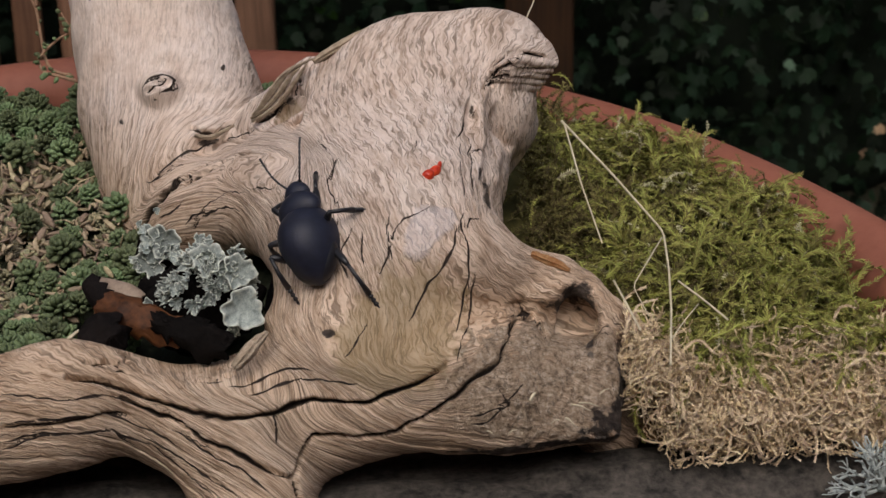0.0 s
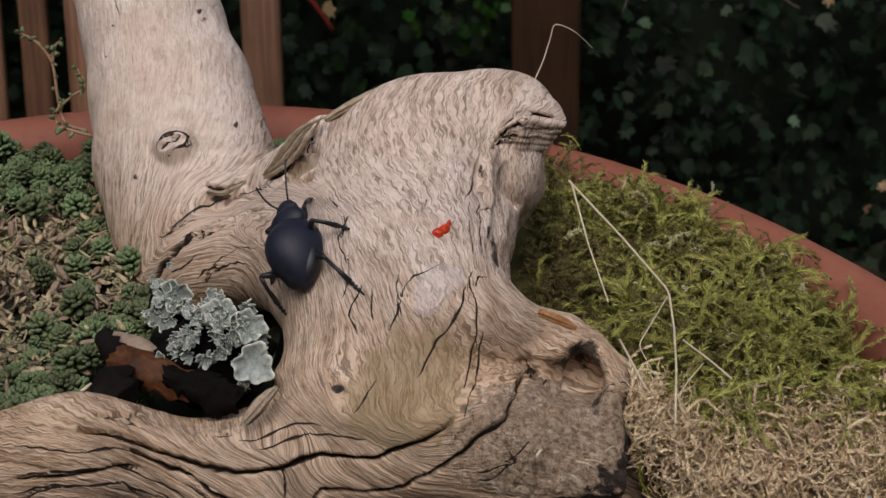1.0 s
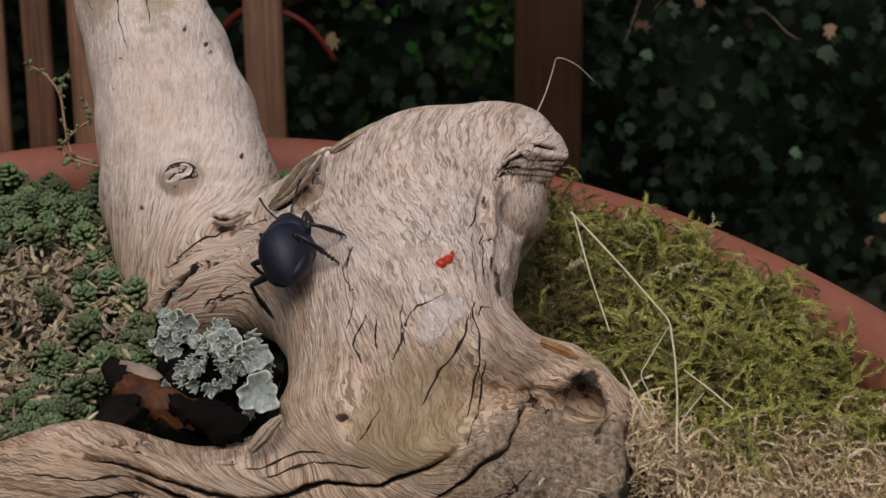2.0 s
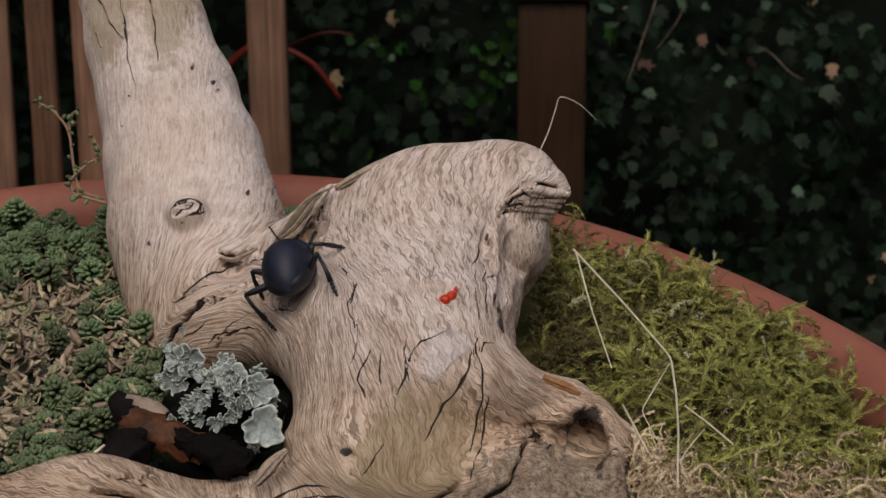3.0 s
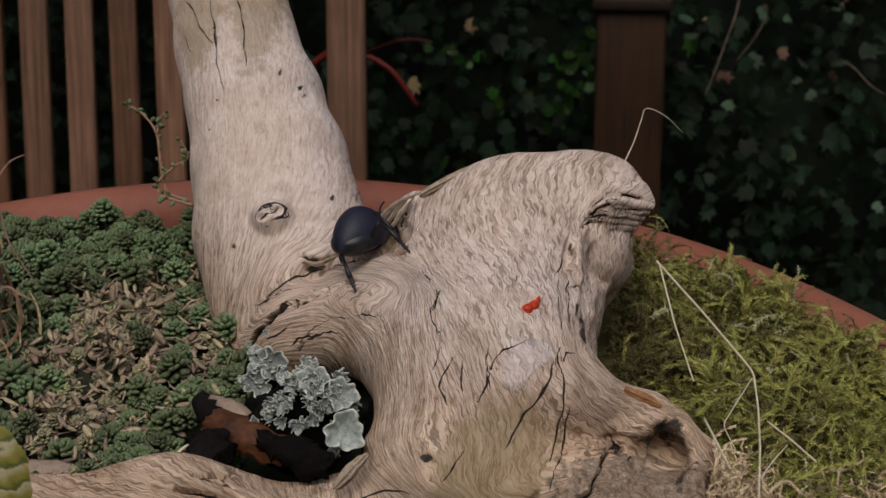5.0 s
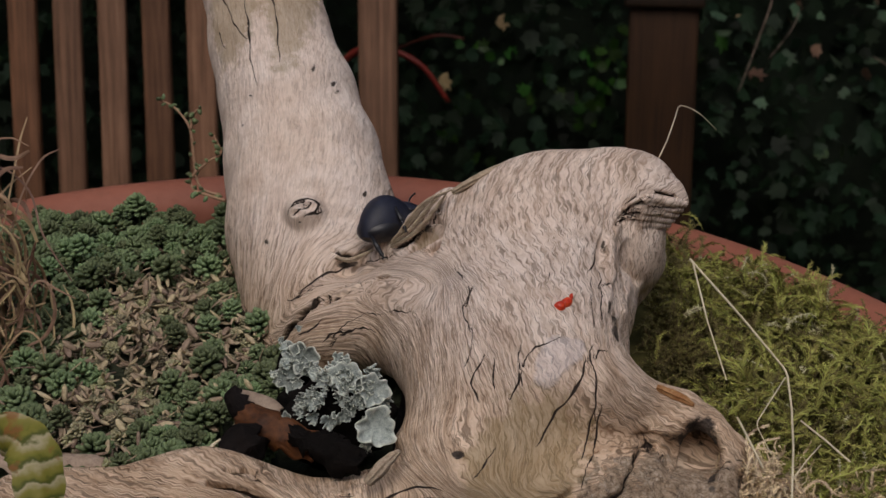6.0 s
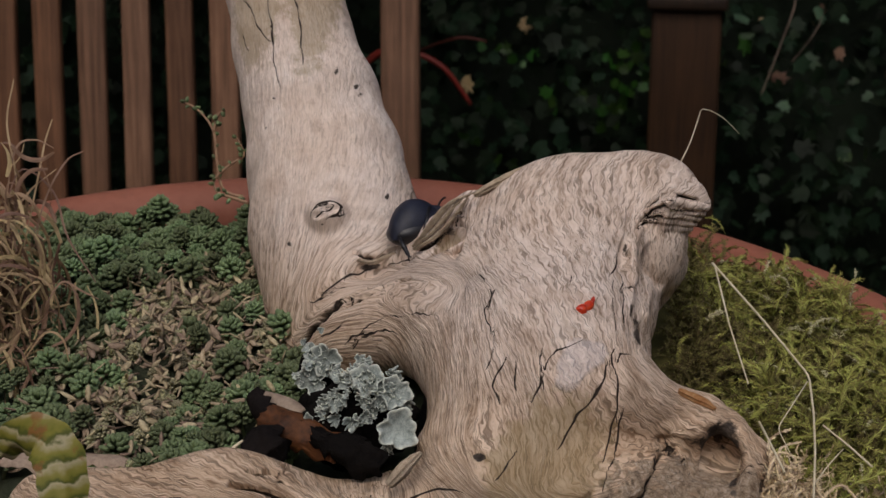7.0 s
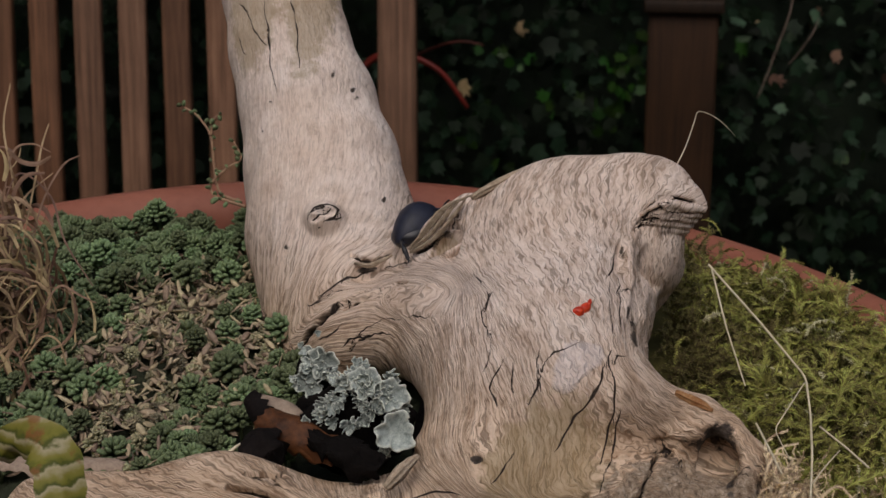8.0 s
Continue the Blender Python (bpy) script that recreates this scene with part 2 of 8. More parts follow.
def terracotta_material():
    m, nt, b = material("terracotta", 0.62, 0.35)
    co = add(nt, "ShaderNodeTexCoord").outputs["Object"]
    n1, n2 = noise_at(nt, co, 18, 5), noise_at(nt, co, 420, 3)
    col = ramp(nt, n1, [(0.3, (0.25, 0.083, 0.05)), (0.7, (0.34, 0.13, 0.085))])
    col = blend(nt, 0.35, col, ramp(nt, n2, [(0.3, (0.75, 0.7, 0.68)), (0.6, (1, 1, 1))]), "MULTIPLY")
    dirt = ramp(nt, noise_at(nt, co, 60, 6, 0.7), [(0.56, (0, 0, 0)), (0.75, (0.6, 0.6, 0.6))])
    col = blend(nt, dirt, col, (0.16, 0.075, 0.05))
    nt.links.new(col, b.inputs["Base Color"])
    bump(nt, b, n2, 0.25, 0.0004)
    return m


def timber_material(name, dark, light, along):
    """Weathered boards; along: the axis of the fibres in the object's own space."""
    m, nt, b = material(name, 0.7, 0.3)
    co = add(nt, "ShaderNodeTexCoord").outputs["Object"]
    s = [220.0, 220.0, 220.0]
    s[along] = 7.0
    rnd = add(nt, "ShaderNodeObjectInfo").outputs["Random"]
    shift = add(nt, "ShaderNodeVectorMath", {0: co, 1: add(nt, "ShaderNodeCombineXYZ", {0: rnd, 1: rnd, 2: rnd}).outputs[0]}, operation="ADD").outputs[0]
    v = add(nt, "ShaderNodeVectorMath", {0: shift, 1: tuple(s)}, operation="MULTIPLY").outputs[0]
    g = noise_at(nt, v, 1.0, 5, 0.6, 0.4)
    blot = noise_at(nt, shift, 14, 4)
    col = ramp(nt, g, [(0.3, dark), (0.7, light)])
    col = blend(nt, 0.6, col, ramp(nt, blot, [(0.3, (0.55, 0.5, 0.48)), (0.7, (1.05, 1.0, 0.98))]), "MULTIPLY")
    warmth = add(nt, "ShaderNodeMath", {0: add(nt, "ShaderNodeMath", {0: rnd, 1: 7.31}, operation="MULTIPLY").outputs[0]}, operation="FRACT").outputs[0]
    col = blend(nt, warmth, col, blend(nt, 1.0, col, (1.12, 0.92, 0.72), "MULTIPLY"))
    val = add(nt, "ShaderNodeMapRange", {"Value": rnd, "To Min": 0.75, "To Max": 1.5}).outputs[0]
    col = add(nt, "ShaderNodeHueSaturation", {"Color": col, "Value": val}).outputs[0]
    nt.links.new(col, b.inputs["Base Color"])
    bump(nt, b, g, 0.5, 0.001)
    return m


DRIFTWOOD = driftwood_material()
TERRACOTTA = terracotta_material()
SLAT = timber_material("bench_timber", (0.075, 0.041, 0.024), (0.205, 0.122, 0.078), 2)
SEATWOOD = timber_material("seat_timber", (0.12, 0.075, 0.05), (0.27, 0.2, 0.155), 0)
POSTWOOD = timber_material("post_timber", (0.013, 0.0065, 0.0025), (0.033, 0.017, 0.0065), 2)
BARK = mottled("dark_bark", (0.014, 0.013, 0.011), (0.12, 0.105, 0.088), 140, 0.8, 0.0015, 5.0, (0.38, 0.66))
SOIL = mottled("potting_soil", (0.012, 0.009, 0.007), (0.06, 0.042, 0.03), 160, 0.95, 0.003)
GROUND = mottled("garden_ground", (0.03, 0.03, 0.018), (0.09, 0.08, 0.05), 9, 0.95, 0.02)
STONE = mottled("plinth_stone", (0.16, 0.15, 0.14), (0.32, 0.3, 0.28), 30, 0.85, 0.002)
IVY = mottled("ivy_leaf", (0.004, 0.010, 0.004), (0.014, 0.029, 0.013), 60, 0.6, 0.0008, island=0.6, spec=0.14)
# lit copy of the ivy leaf: the light is in its colour
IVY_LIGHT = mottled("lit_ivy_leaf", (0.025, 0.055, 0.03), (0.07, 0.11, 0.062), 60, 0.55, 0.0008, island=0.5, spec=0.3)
DEAD_IVY = mottled("dry_ivy_leaf", (0.14, 0.08, 0.04), (0.34, 0.22, 0.14), 80, 0.7, 0.001, island=0.5)
FRESH = mottled("fresh_leaf", (0.013, 0.042, 0.004), (0.026, 0.078, 0.009), 70, 0.5, 0.0008, island=0.4)
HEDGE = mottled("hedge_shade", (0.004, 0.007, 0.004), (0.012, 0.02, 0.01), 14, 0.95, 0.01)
STEM = mottled("ivy_stem", (0.10, 0.07, 0.05), (0.24, 0.18, 0.14), 80, 0.8, 0.001)
DULL_STEM = mottled("dull_red_stem", (0.05, 0.012, 0.008), (0.09, 0.02, 0.014), 40, 0.6, 0.001)
RED_STEM = mottled("red_stem", (0.11, 0.012, 0.008), (0.20, 0.024, 0.016), 40, 0.5, 0.001)
SEDUM = mottled("sedum_leaf", (0.062, 0.095, 0.04), (0.225, 0.285, 0.14), 420, 0.6, 0.0002, island=0.45, spec=0.3, thin=0.1)
SEDUM_FADED = mottled("faded_sedum", (0.17, 0.17, 0.09), (0.42, 0.38, 0.24), 420, 0.65, 0.0002, island=0.5, thin=0.1)
SEDUM_PALE = mottled("withered_sedum", (0.20, 0.14, 0.085), (0.50, 0.40, 0.27), 300, 0.65, 0.0002, island=0.4)
MOSS = mottled("green_moss", (0.080, 0.082, 0.013), (0.40, 0.385, 0.10), 90, 0.7, 0.0, island=0.5, thin=0.1)
# dark copy of the moss: shade of the gaps is in its colour
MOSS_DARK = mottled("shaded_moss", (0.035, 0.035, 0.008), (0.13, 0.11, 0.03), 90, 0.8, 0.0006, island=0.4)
DRY_MOSS = mottled("dry_moss", (0.49, 0.36, 0.215), (0.82, 0.67, 0.46), 90, 0.75, 0.0, island=0.35, thin=0.1)
STRAW = mottled("straw", (0.5, 0.42, 0.28), (0.75, 0.68, 0.5), 120, 0.6, 0.0002, spec=0.35)
DRY_GRASS = mottled("dry_grass", (0.15, 0.085, 0.045), (0.47, 0.33, 0.2), 60, 0.65, 0.0002, island=0.5)


# ---- building helpers ----
def mesh_of(name, bm, mat, smooth=True):
    me = bpy.data.meshes.new(name)
    bm.to_mesh(me)
    bm.free()
    me.materials.append(mat)
    if smooth:
        me.shade_smooth()
    return me


def raw_mesh(name, verts, faces, mat, smooth=True):
    """A mesh from numpy arrays or lists of vertices and faces (triangles or quads)."""
    me = bpy.data.meshes.new(name)
    me.from_pydata([tuple(v) for v in verts], [], [tuple(int(i) for i in f) for f in faces])
    me.materials.append(mat)
    if smooth:
        me.shade_smooth()
    me.update()
    return me


def part(name, bm, mat, parent, label="", at=None):
    me = mesh_of(name, bm, mat) if isinstance(bm, bmesh.types.BMesh) else bm
    ob = new(name, me)
    ob.parent = parent
    if at is not None:
        ob.matrix_basis = at
    if label:
        tagged(ob, label)
    return ob


def thing(name, label, category, at=None, group="", kind=""):
    ob = new(name)
    ob.empty_display_size = 0.01
    if at is not None:
        ob.matrix_basis = at
    return tagged(ob, label, category, group, kind)


def box_bm(sx, sy, sz, bevel=0.0, cuts=0, wobble=0.0, seed=0):
    """A box on its base centre, with rounded edges and slightly uneven faces."""
    bm = bmesh.new()
    bmesh.ops.create_cube(bm, size=1)
    bmesh.ops.scale(bm, vec=(sx, sy, sz), verts=bm.verts)
    bmesh.ops.translate(bm, vec=(0, 0, sz / 2), verts=bm.verts)
    if cuts:
        long_edges = [e for e in bm.edges if e.calc_length() > max(sx, sy, sz) * 0.9]
        bmesh.ops.subdivide_edges(bm, edges=long_edges, cuts=cuts)
    if bevel:
        sharp = [e for e in bm.edges if len(e.link_faces) == 2 and e.calc_face_angle(0) > 1]
        bmesh.ops.bevel(bm, geom=sharp, offset=bevel, segments=2, profile=0.5, affect="EDGES")
    if wobble:
        for v in bm.verts:
            v.co += noise.noise_vector(v.co * 9 + Vector((seed * 3.1, 0, 0))) * wobble
    return bm


def tube(points, radii, sides=6, cap=True):
    """A tapered tube along points as (verts, faces)."""
    pts = [Vector(p) for p in points]
    verts, faces = [], []
    ref = Vector((0.31, 0.52, 0.79))
    for i, p in enumerate(pts):
        d = (pts[min(i + 1, len(pts) - 1)] - pts[max(i - 1, 0)]).normalized()
        a = d.cross(ref)
        if a.length < 0.05:
            a = d.cross(Vector((1, 0, 0)))
        a.normalize()
        c = d.cross(a)
        ref = a.cross(d)
        r = radii[i] if isinstance(radii, (list, tuple)) else radii
        for k in range(sides):
            w = 2 * math.pi * k / sides
            verts.append(p + (a * math.cos(w) + c * math.sin(w)) * r)
    for i in range(len(pts) - 1):
        for k in range(sides):
            k2 = (k + 1) % sides
            faces.append((i * sides + k, i * sides + k2, (i + 1) * sides + k2, (i + 1) * sides + k))
    if cap:
        faces.append(tuple(range(sides - 1, -1, -1)))
        n = (len(pts) - 1) * sides
        faces.append(tuple(range(n, n + sides)))
    return verts, faces


def smooth_line(points, steps=6):
    """A Catmull-Rom curve through the points."""
    p = [Vector(q) for q in points]
    p = [2 * p[0] - p[1]] + p + [2 * p[-1] - p[-2]]
    out = []
    for i in range(1, len(p) - 2):
        for s in range(steps):
            t = s / steps
            a, b, c, d = p[i - 1], p[i], p[i + 1], p[i + 2]
            out.append(0.5 * (2 * b + (c - a) * t + (2 * a - 5 * b + 4 * c - d) * t * t + (3 * b - a - 3 * c + d) * t ** 3))
    return out + [p[-2]]


class Heap:
    """Gathers many small pieces into one mesh."""

    def __init__(self):
        self.blocks, self.f, self.n = [], [], 0

    @property
    def v(self):
        return np.concatenate(self.blocks)

    def put(self, verts, faces, m=None):
        v = np.array([tuple(p) for p in verts]) if not isinstance(verts, np.ndarray) else verts
        if m is not None:
            a = np.array(m)
            v = v @ a[:3, :3].T + a[:3, 3]
        n = self.n
        self.blocks.append(v)
        self.f += [tuple(i + n for i in f) for f in faces]
        self.n += len(v)

    def mesh(self, name, mat, smooth=True):
        return raw_mesh(name, self.v, self.f, mat, smooth)


def facing(p, up, spin=0.0, scale=1.0):
    """A pose at p whose z axis points along up, turned by spin radians."""
    q = Vector(up).to_track_quat("Z", "Y").to_matrix().to_4x4()
    return Matrix.Translation(p) @ q @ Matrix.Rotation(spin, 4, "Z") @ Matrix.Scale(scale, 4)


# ---- the garden behind: ground, hedge, bench ----
POT_C, POT_A, POT_B, POT_TURN = Vector((-0.0513, 0.173, 0.0)), 0.155, 0.217, 0.1
RIM_Z = 0.8345


def ground():
    bm = bmesh.new()
    bmesh.ops.create_grid(bm, x_segments=40, y_segments=40, size=1)
    for v in bm.verts:
        far = v.co.length
        v.co *= 3 + 150 * far ** 4
        v.co.z = 0.02 * noise.noise(v.co * 1.7) if v.co.length < 6 else 0
    return tagged(new("ground", mesh_of("ground", bm, GROUND)), "bare brown garden soil with thin grass", "ground", kind="structure")


def plinth():
    bm = box_bm(0.42, 0.52, 0.4, 0.012, 4, 0.004, 3)
    ob = new("plinth", mesh_of("plinth", bm, STONE))
    ob.location = (POT_C.x, POT_C.y, 0.0)
    return tagged(ob, "plain grey stone plinth under the planter", "plinth", kind="structure")


def ivy_leaf(bend, lobes=0.36):
    """A five-lobed ivy leaf of unit size that droops from its stalk."""
    out = []
    tips = [(-155, 0.42), (-105, 0.6), (-62, 0.4), (-38, 0.78), (-16, 0.55), (0, 1.0), (16, 0.55), (38, 0.78), (62, 0.4), (105, 0.6), (155, 0.42)]
    for a, r in tips:
        w = radians(a)
        r2 = r if r > 0.5 else r * (0.75 + lobes)
        out.append(Vector((math.sin(w) * r2, math.cos(w) * r2, 0)))
    verts = [Vector((0, 0, 0))] + out
    for v in verts:
        v.z = -bend * (v.x ** 2 + 0.6 * v.y ** 2) + 0.12 * abs(v.x)
    return verts, [(0, i + 1, i) for i in range(1, len(out))] + [(0, 1, len(out))]


def hedge_face(x, z):
    """How far off the ivy stands at a place of the hedge."""
    # above 0.95 m an added overhang, out of view, shades the ivy below
    return 2.17 + 0.1 * noise.noise(Vector((x * 2.3, 0, z * 2.3))) + 0.05 * noise.noise(Vector((x * 7, 4, z * 7))) + 0.12 * max(0.0, 0.35 - z) - 0.55 * max(0.0, z - 0.95)


def hedge():
    rng = random.Random(5)
    h = thing("ivy_hedge", "dense dark green ivy hedge with a few dry leaves", "hedge", kind="structure")
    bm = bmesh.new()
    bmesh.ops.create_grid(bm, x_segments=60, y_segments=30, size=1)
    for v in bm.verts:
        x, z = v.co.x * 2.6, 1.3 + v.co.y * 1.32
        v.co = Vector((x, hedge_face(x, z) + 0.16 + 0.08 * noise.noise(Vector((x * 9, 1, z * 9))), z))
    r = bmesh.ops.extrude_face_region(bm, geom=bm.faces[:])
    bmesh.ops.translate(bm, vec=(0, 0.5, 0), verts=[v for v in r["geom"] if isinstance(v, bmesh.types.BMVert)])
    # the shade between the leaves is put into this near-black sheet
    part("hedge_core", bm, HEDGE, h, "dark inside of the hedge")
    dark, pale, dry, fresh = Heap(), Heap(), Heap(), Heap()
    shapes = [ivy_leaf(b, l) for b, l in ((0.15, 0.3), (0.35, 0.45), (0.55, 0.2), (0.05, 0.36))]
    for i in range(11500):
        x, z = rng.uniform(-1.4, 1.5), rng.uniform(0.0, 1.5)
        y = hedge_face(x, z) + rng.uniform(-0.05, 0.16) ** 1
        s = rng.uniform(0.013, 0.027)
        m = Matrix.Translation((x, y, z)) @ Euler((radians(rng.gauss(118, 28)), radians(rng.gauss(0, 25)), radians(180 + rng.gauss(0, 35)))).to_matrix().to_4x4() @ Matrix.Rotation(math.pi + rng.gauss(0, 0.6), 4, "Z") @ Matrix.Scale(s, 4)
        u = rng.random()
        v, f = shapes[i % 4]
        # paler leaves gather here in place of light on the hedge
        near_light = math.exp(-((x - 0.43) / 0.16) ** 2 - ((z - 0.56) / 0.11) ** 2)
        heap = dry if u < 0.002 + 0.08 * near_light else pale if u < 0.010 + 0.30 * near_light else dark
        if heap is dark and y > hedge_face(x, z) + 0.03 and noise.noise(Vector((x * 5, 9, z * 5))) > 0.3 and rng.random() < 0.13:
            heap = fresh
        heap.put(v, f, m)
    # fresh shoots that glow in gaps of the ivy
    for cx, cz, count, spread in ((0.066, 0.456, 16, 0.024), (0.052, 0.425, 12, 0.02), (0.10, 0.50, 8, 0.03), (-0.109, 0.49, 5, 0.012), (-0.03, 0.45, 7, 0.03)):
        for i in range(count):
            x, z = cx + rng.gauss(0, spread), cz + rng.gauss(0, spread)
            m = Matrix.Translation((x, hedge_face(x, z) - 0.03 + rng.uniform(0, 0.05), z)) @ Euler((radians(rng.gauss(105, 30)), radians(rng.gauss(0, 30)), radians(180 + rng.gauss(0, 40)))).to_matrix().to_4x4() @ Matrix.Scale(rng.uniform(0.010, 0.019), 4)
            fresh.put(*shapes[i % 4], m)
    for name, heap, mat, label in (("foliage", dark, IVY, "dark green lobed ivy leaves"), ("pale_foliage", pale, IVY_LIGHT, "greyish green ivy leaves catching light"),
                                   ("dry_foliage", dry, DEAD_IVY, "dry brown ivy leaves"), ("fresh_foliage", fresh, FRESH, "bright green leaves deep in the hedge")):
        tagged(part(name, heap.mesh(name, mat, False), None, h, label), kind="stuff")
    return h


def bench():
    tilt = -11.0
    b = thing("garden_bench", "weathered brown wooden garden bench with a slatted back", "bench", pose(-0.36, 1.72, 0.0, 0, 0, 3))
    back = pose(0, 0, 0.42, tilt, 0, 0)
    for i in range(10):
        x = 0.0 - 0.0536 * i
        s = part("back_slat", box_bm(0.033, 0.016, 0.59, 0.003, 3, 0.0015, i), SLAT, b, "", back @ pose(x, 0, -0.05))
    for x, w in ((0.158, 0.046), (-0.66, 0.046)):
        part("back_post", box_bm(w, 0.04, 0.62, 0.004, 3, 0.001, 7), SLAT, b, "", back @ pose(x, 0.004, -0.02))
        part("rear_leg", box_bm(w, 0.045, 0.42, 0.004, 2, 0.001, 9), SLAT, b, "", pose(x, 0.005, 0))
        part("front_leg", box_bm(w, 0.045, 0.345, 0.004, 2, 0.001, 11), SLAT, b, "", pose(x, -0.42, 0))
    part("top_rail", box_bm(0.9, 0.03, 0.07, 0.006, 3, 0.001, 4), SEATWOOD, b, "", back @ pose(-0.234, 0.0, 0.54))
    part("bottom_rail", box_bm(0.85, 0.03, 0.05, 0.005, 3, 0.001, 5), SEATWOOD, b, "", back @ pose(-0.234, 0.0, -0.09))
    for i in range(6):
        part("seat_board", box_bm(0.9, 0.06, 0.02, 0.004, 3, 0.001, 20 + i), SEATWOOD, b, "", pose(-0.234, -0.43 + i * 0.072, 0.345))
    return b


def garden_post():
    p = thing("fence_post", "dark brown timber post with a flat cap in the ivy", "post", pose(0.158, 2.07, 0.0, 0, 0, -4), kind="structure")
    part("shaft", box_bm(0.094, 0.088, 0.590, 0.004, 3, 0.002, 2), POSTWOOD, p)
    part("cap", box_bm(0.108, 0.108, 0.018, 0.004), POSTWOOD, p, "flat square post cap", pose(0, 0, 0.590))
    return p


def creepers():
    """Bare stems that cross the hedge, and the red shoots behind the bench."""
    for pts, r, mat, name, label, cat in CREEPERS:
        v, f = tube(smooth_line(pts, 5), [r * (1 - 0.5 * k / (5 * (len(pts) - 1))) for k in range(5 * (len(pts) - 1) + 1)], 7)
        tagged(new(name, raw_mesh(name, v, f, mat)), label, cat)


CREEPERS = [
    ([(-0.33, 2.25, 0.40), (-0.3036, 1.9536, 0.4807), (-0.2773, 1.9163, 0.5257), (-0.2414, 1.9058, 0.5566), (-0.1981, 1.8946, 0.5549), (-0.1605, 1.8879, 0.5354), (-0.1289, 1.8931, 0.4892)], 0.0062, RED_STEM, "red_shoot", "arching bright red shoot behind the bench", "shoot"),
    ([(-0.2336, 2.1704, 0.4958), (-0.1788, 2.0278, 0.5425), (-0.1456, 2.0005, 0.5555), (-0.1136, 1.9990, 0.5509)], 0.0028, DULL_STEM, "red_shoot", "short dull red shoot among the ivy", "shoot"),
    ([(0.3168, 2.1539, 0.6015), (0.2907, 1.9938, 0.5972), (0.2752, 1.9791, 0.5545), (0.2607, 1.9570, 0.5210), (0.2492, 1.9472, 0.4927)], 0.0011, STEM, "ivy_stem", "thin bare brown ivy stem hanging down", "stem"),
    ([(0.3530, 2.1405, 0.5627), (0.3207, 1.9851, 0.5720), (0.3054, 1.9777, 0.5507), (0.2901, 1.9716, 0.5329)], 0.0008, STEM, "ivy_stem", "thin bare brown ivy stem hanging down", "stem"),
    ([(0.4581, 2.1204, 0.5043), (0.4449, 1.9687, 0.5245), (0.4627, 1.9417, 0.5073), (0.4813, 1.9380, 0.4966)], 0.0012, STEM, "ivy_stem", "pale brown ivy twig among lit leaves", "stem"),
]


# ---- the planter ----
def oval(w, inset, z):
    a, b = POT_A - inset, POT_B - inset
    x, y = a * math.cos(w), b * math.sin(w)
    c, s = math.cos(POT_TURN), math.sin(POT_TURN)
    return Vector((POT_C.x + x * c - y * s, POT_C.y + x * s + y * c, z))


def planter():
    """An oval bowl with a thick rolled rim; the wall is hollow and has a real inside."""
    profile = [(0.05, -0.425), (0.045, -0.43), (0.04, -0.42), (0.02, -0.2), (0.012, -0.03), (0.011, -0.0185)]
    for k in range(13):
        w = radians(-110 + 26 * k)
        profile.append((0.0035 - 0.0085 * math.cos(w) * 1.0, -0.0085 + 0.0098 * math.sin(w)))
    profile += [(0.0135, -0.024), (0.0135, -0.03), (0.03, -0.2), (0.05, -0.41)]
    p = thing("planter", "terracotta planter with a thick rolled rim", "planter")
    n = 160

    def turned(rows, closed):
        bm = bmesh.new()
        rings = [[bm.verts.new(oval(2 * math.pi * k / n, i, RIM_Z + z)) for k in range(n)] for i, z in rows]
        for a, b in zip(rings, rings[1:]):
            for k in range(n):
                bm.faces.new((a[k], a[(k + 1) % n], b[(k + 1) % n], b[k]))
        if closed:
            bm.faces.new(rings[0][::-1])
        bmesh.ops.recalc_face_normals(bm, faces=bm.faces[:])
        for v in bm.verts:
            v.co += v.co.normalized() * 0.0006 * noise.noise(v.co * 14)
        return bm

    part("bowl", turned(profile[:6], True), TERRACOTTA, p)
    part("rolled_rim", turned(profile[5:20], False), TERRACOTTA, p)
    part("inner_wall", turned(profile[19:], False), TERRACOTTA, p)
    return p


def soil():
    bm = bmesh.new()
    n = 72
    rings = []
    for k in range(1, 15):
        ring = []
        for j in range(n):
            q = oval(2 * math.pi * j / n, 0, 0)
            v = POT_C + (q - POT_C) * (k / 14 * 0.91)
            v.z = bed_height(v.x, v.y) - 0.006 + 0.002 * noise.noise(v * 90)
            ring.append(bm.verts.new(v))
        rings.append(ring)
    for a, b in zip(rings, rings[1:]):
        for j in range(n):
            bm.faces.new((a[j], b[j], b[(j + 1) % n], a[(j + 1) % n]))
    bm.faces.new(rings[0])
    bmesh.ops.recalc_face_normals(bm, faces=bm.faces[:])
    part("potting_soil", bm, SOIL, None)
    ob = bpy.data.objects["potting_soil"]
    return tagged(ob, "dark crumbly potting soil filling the planter", "soil", kind="structure")


def bed_height(x, y):
    """The top of the bed inside the planter: it rises towards the far rim."""
    return 0.797 + 0.16 * max(0.0, min(y, 0.36) - 0.24) + 0.006 * max(0.0, min(1.0, (-0.03 - x) / 0.04))


def shade_walls():
    """Unseen walls added behind and beside the camera to block low sky light."""
    for name, sx, sy, x, y, h in (("wall_south", 7.0, 0.25, 0.0, -1.7, 2.2), ("wall_east", 0.25, 6.0, 2.9, 0.7, 2.4), ("wall_west", 0.25, 6.0, -2.9, 0.7, 2.4)):
        ob = new(name, mesh_of(name, box_bm(sx, sy, h, 0.01), WALL))
        ob.location = (x, y, 0)
        tagged(ob, "plain brown rendered garden wall", "wall", kind="structure")


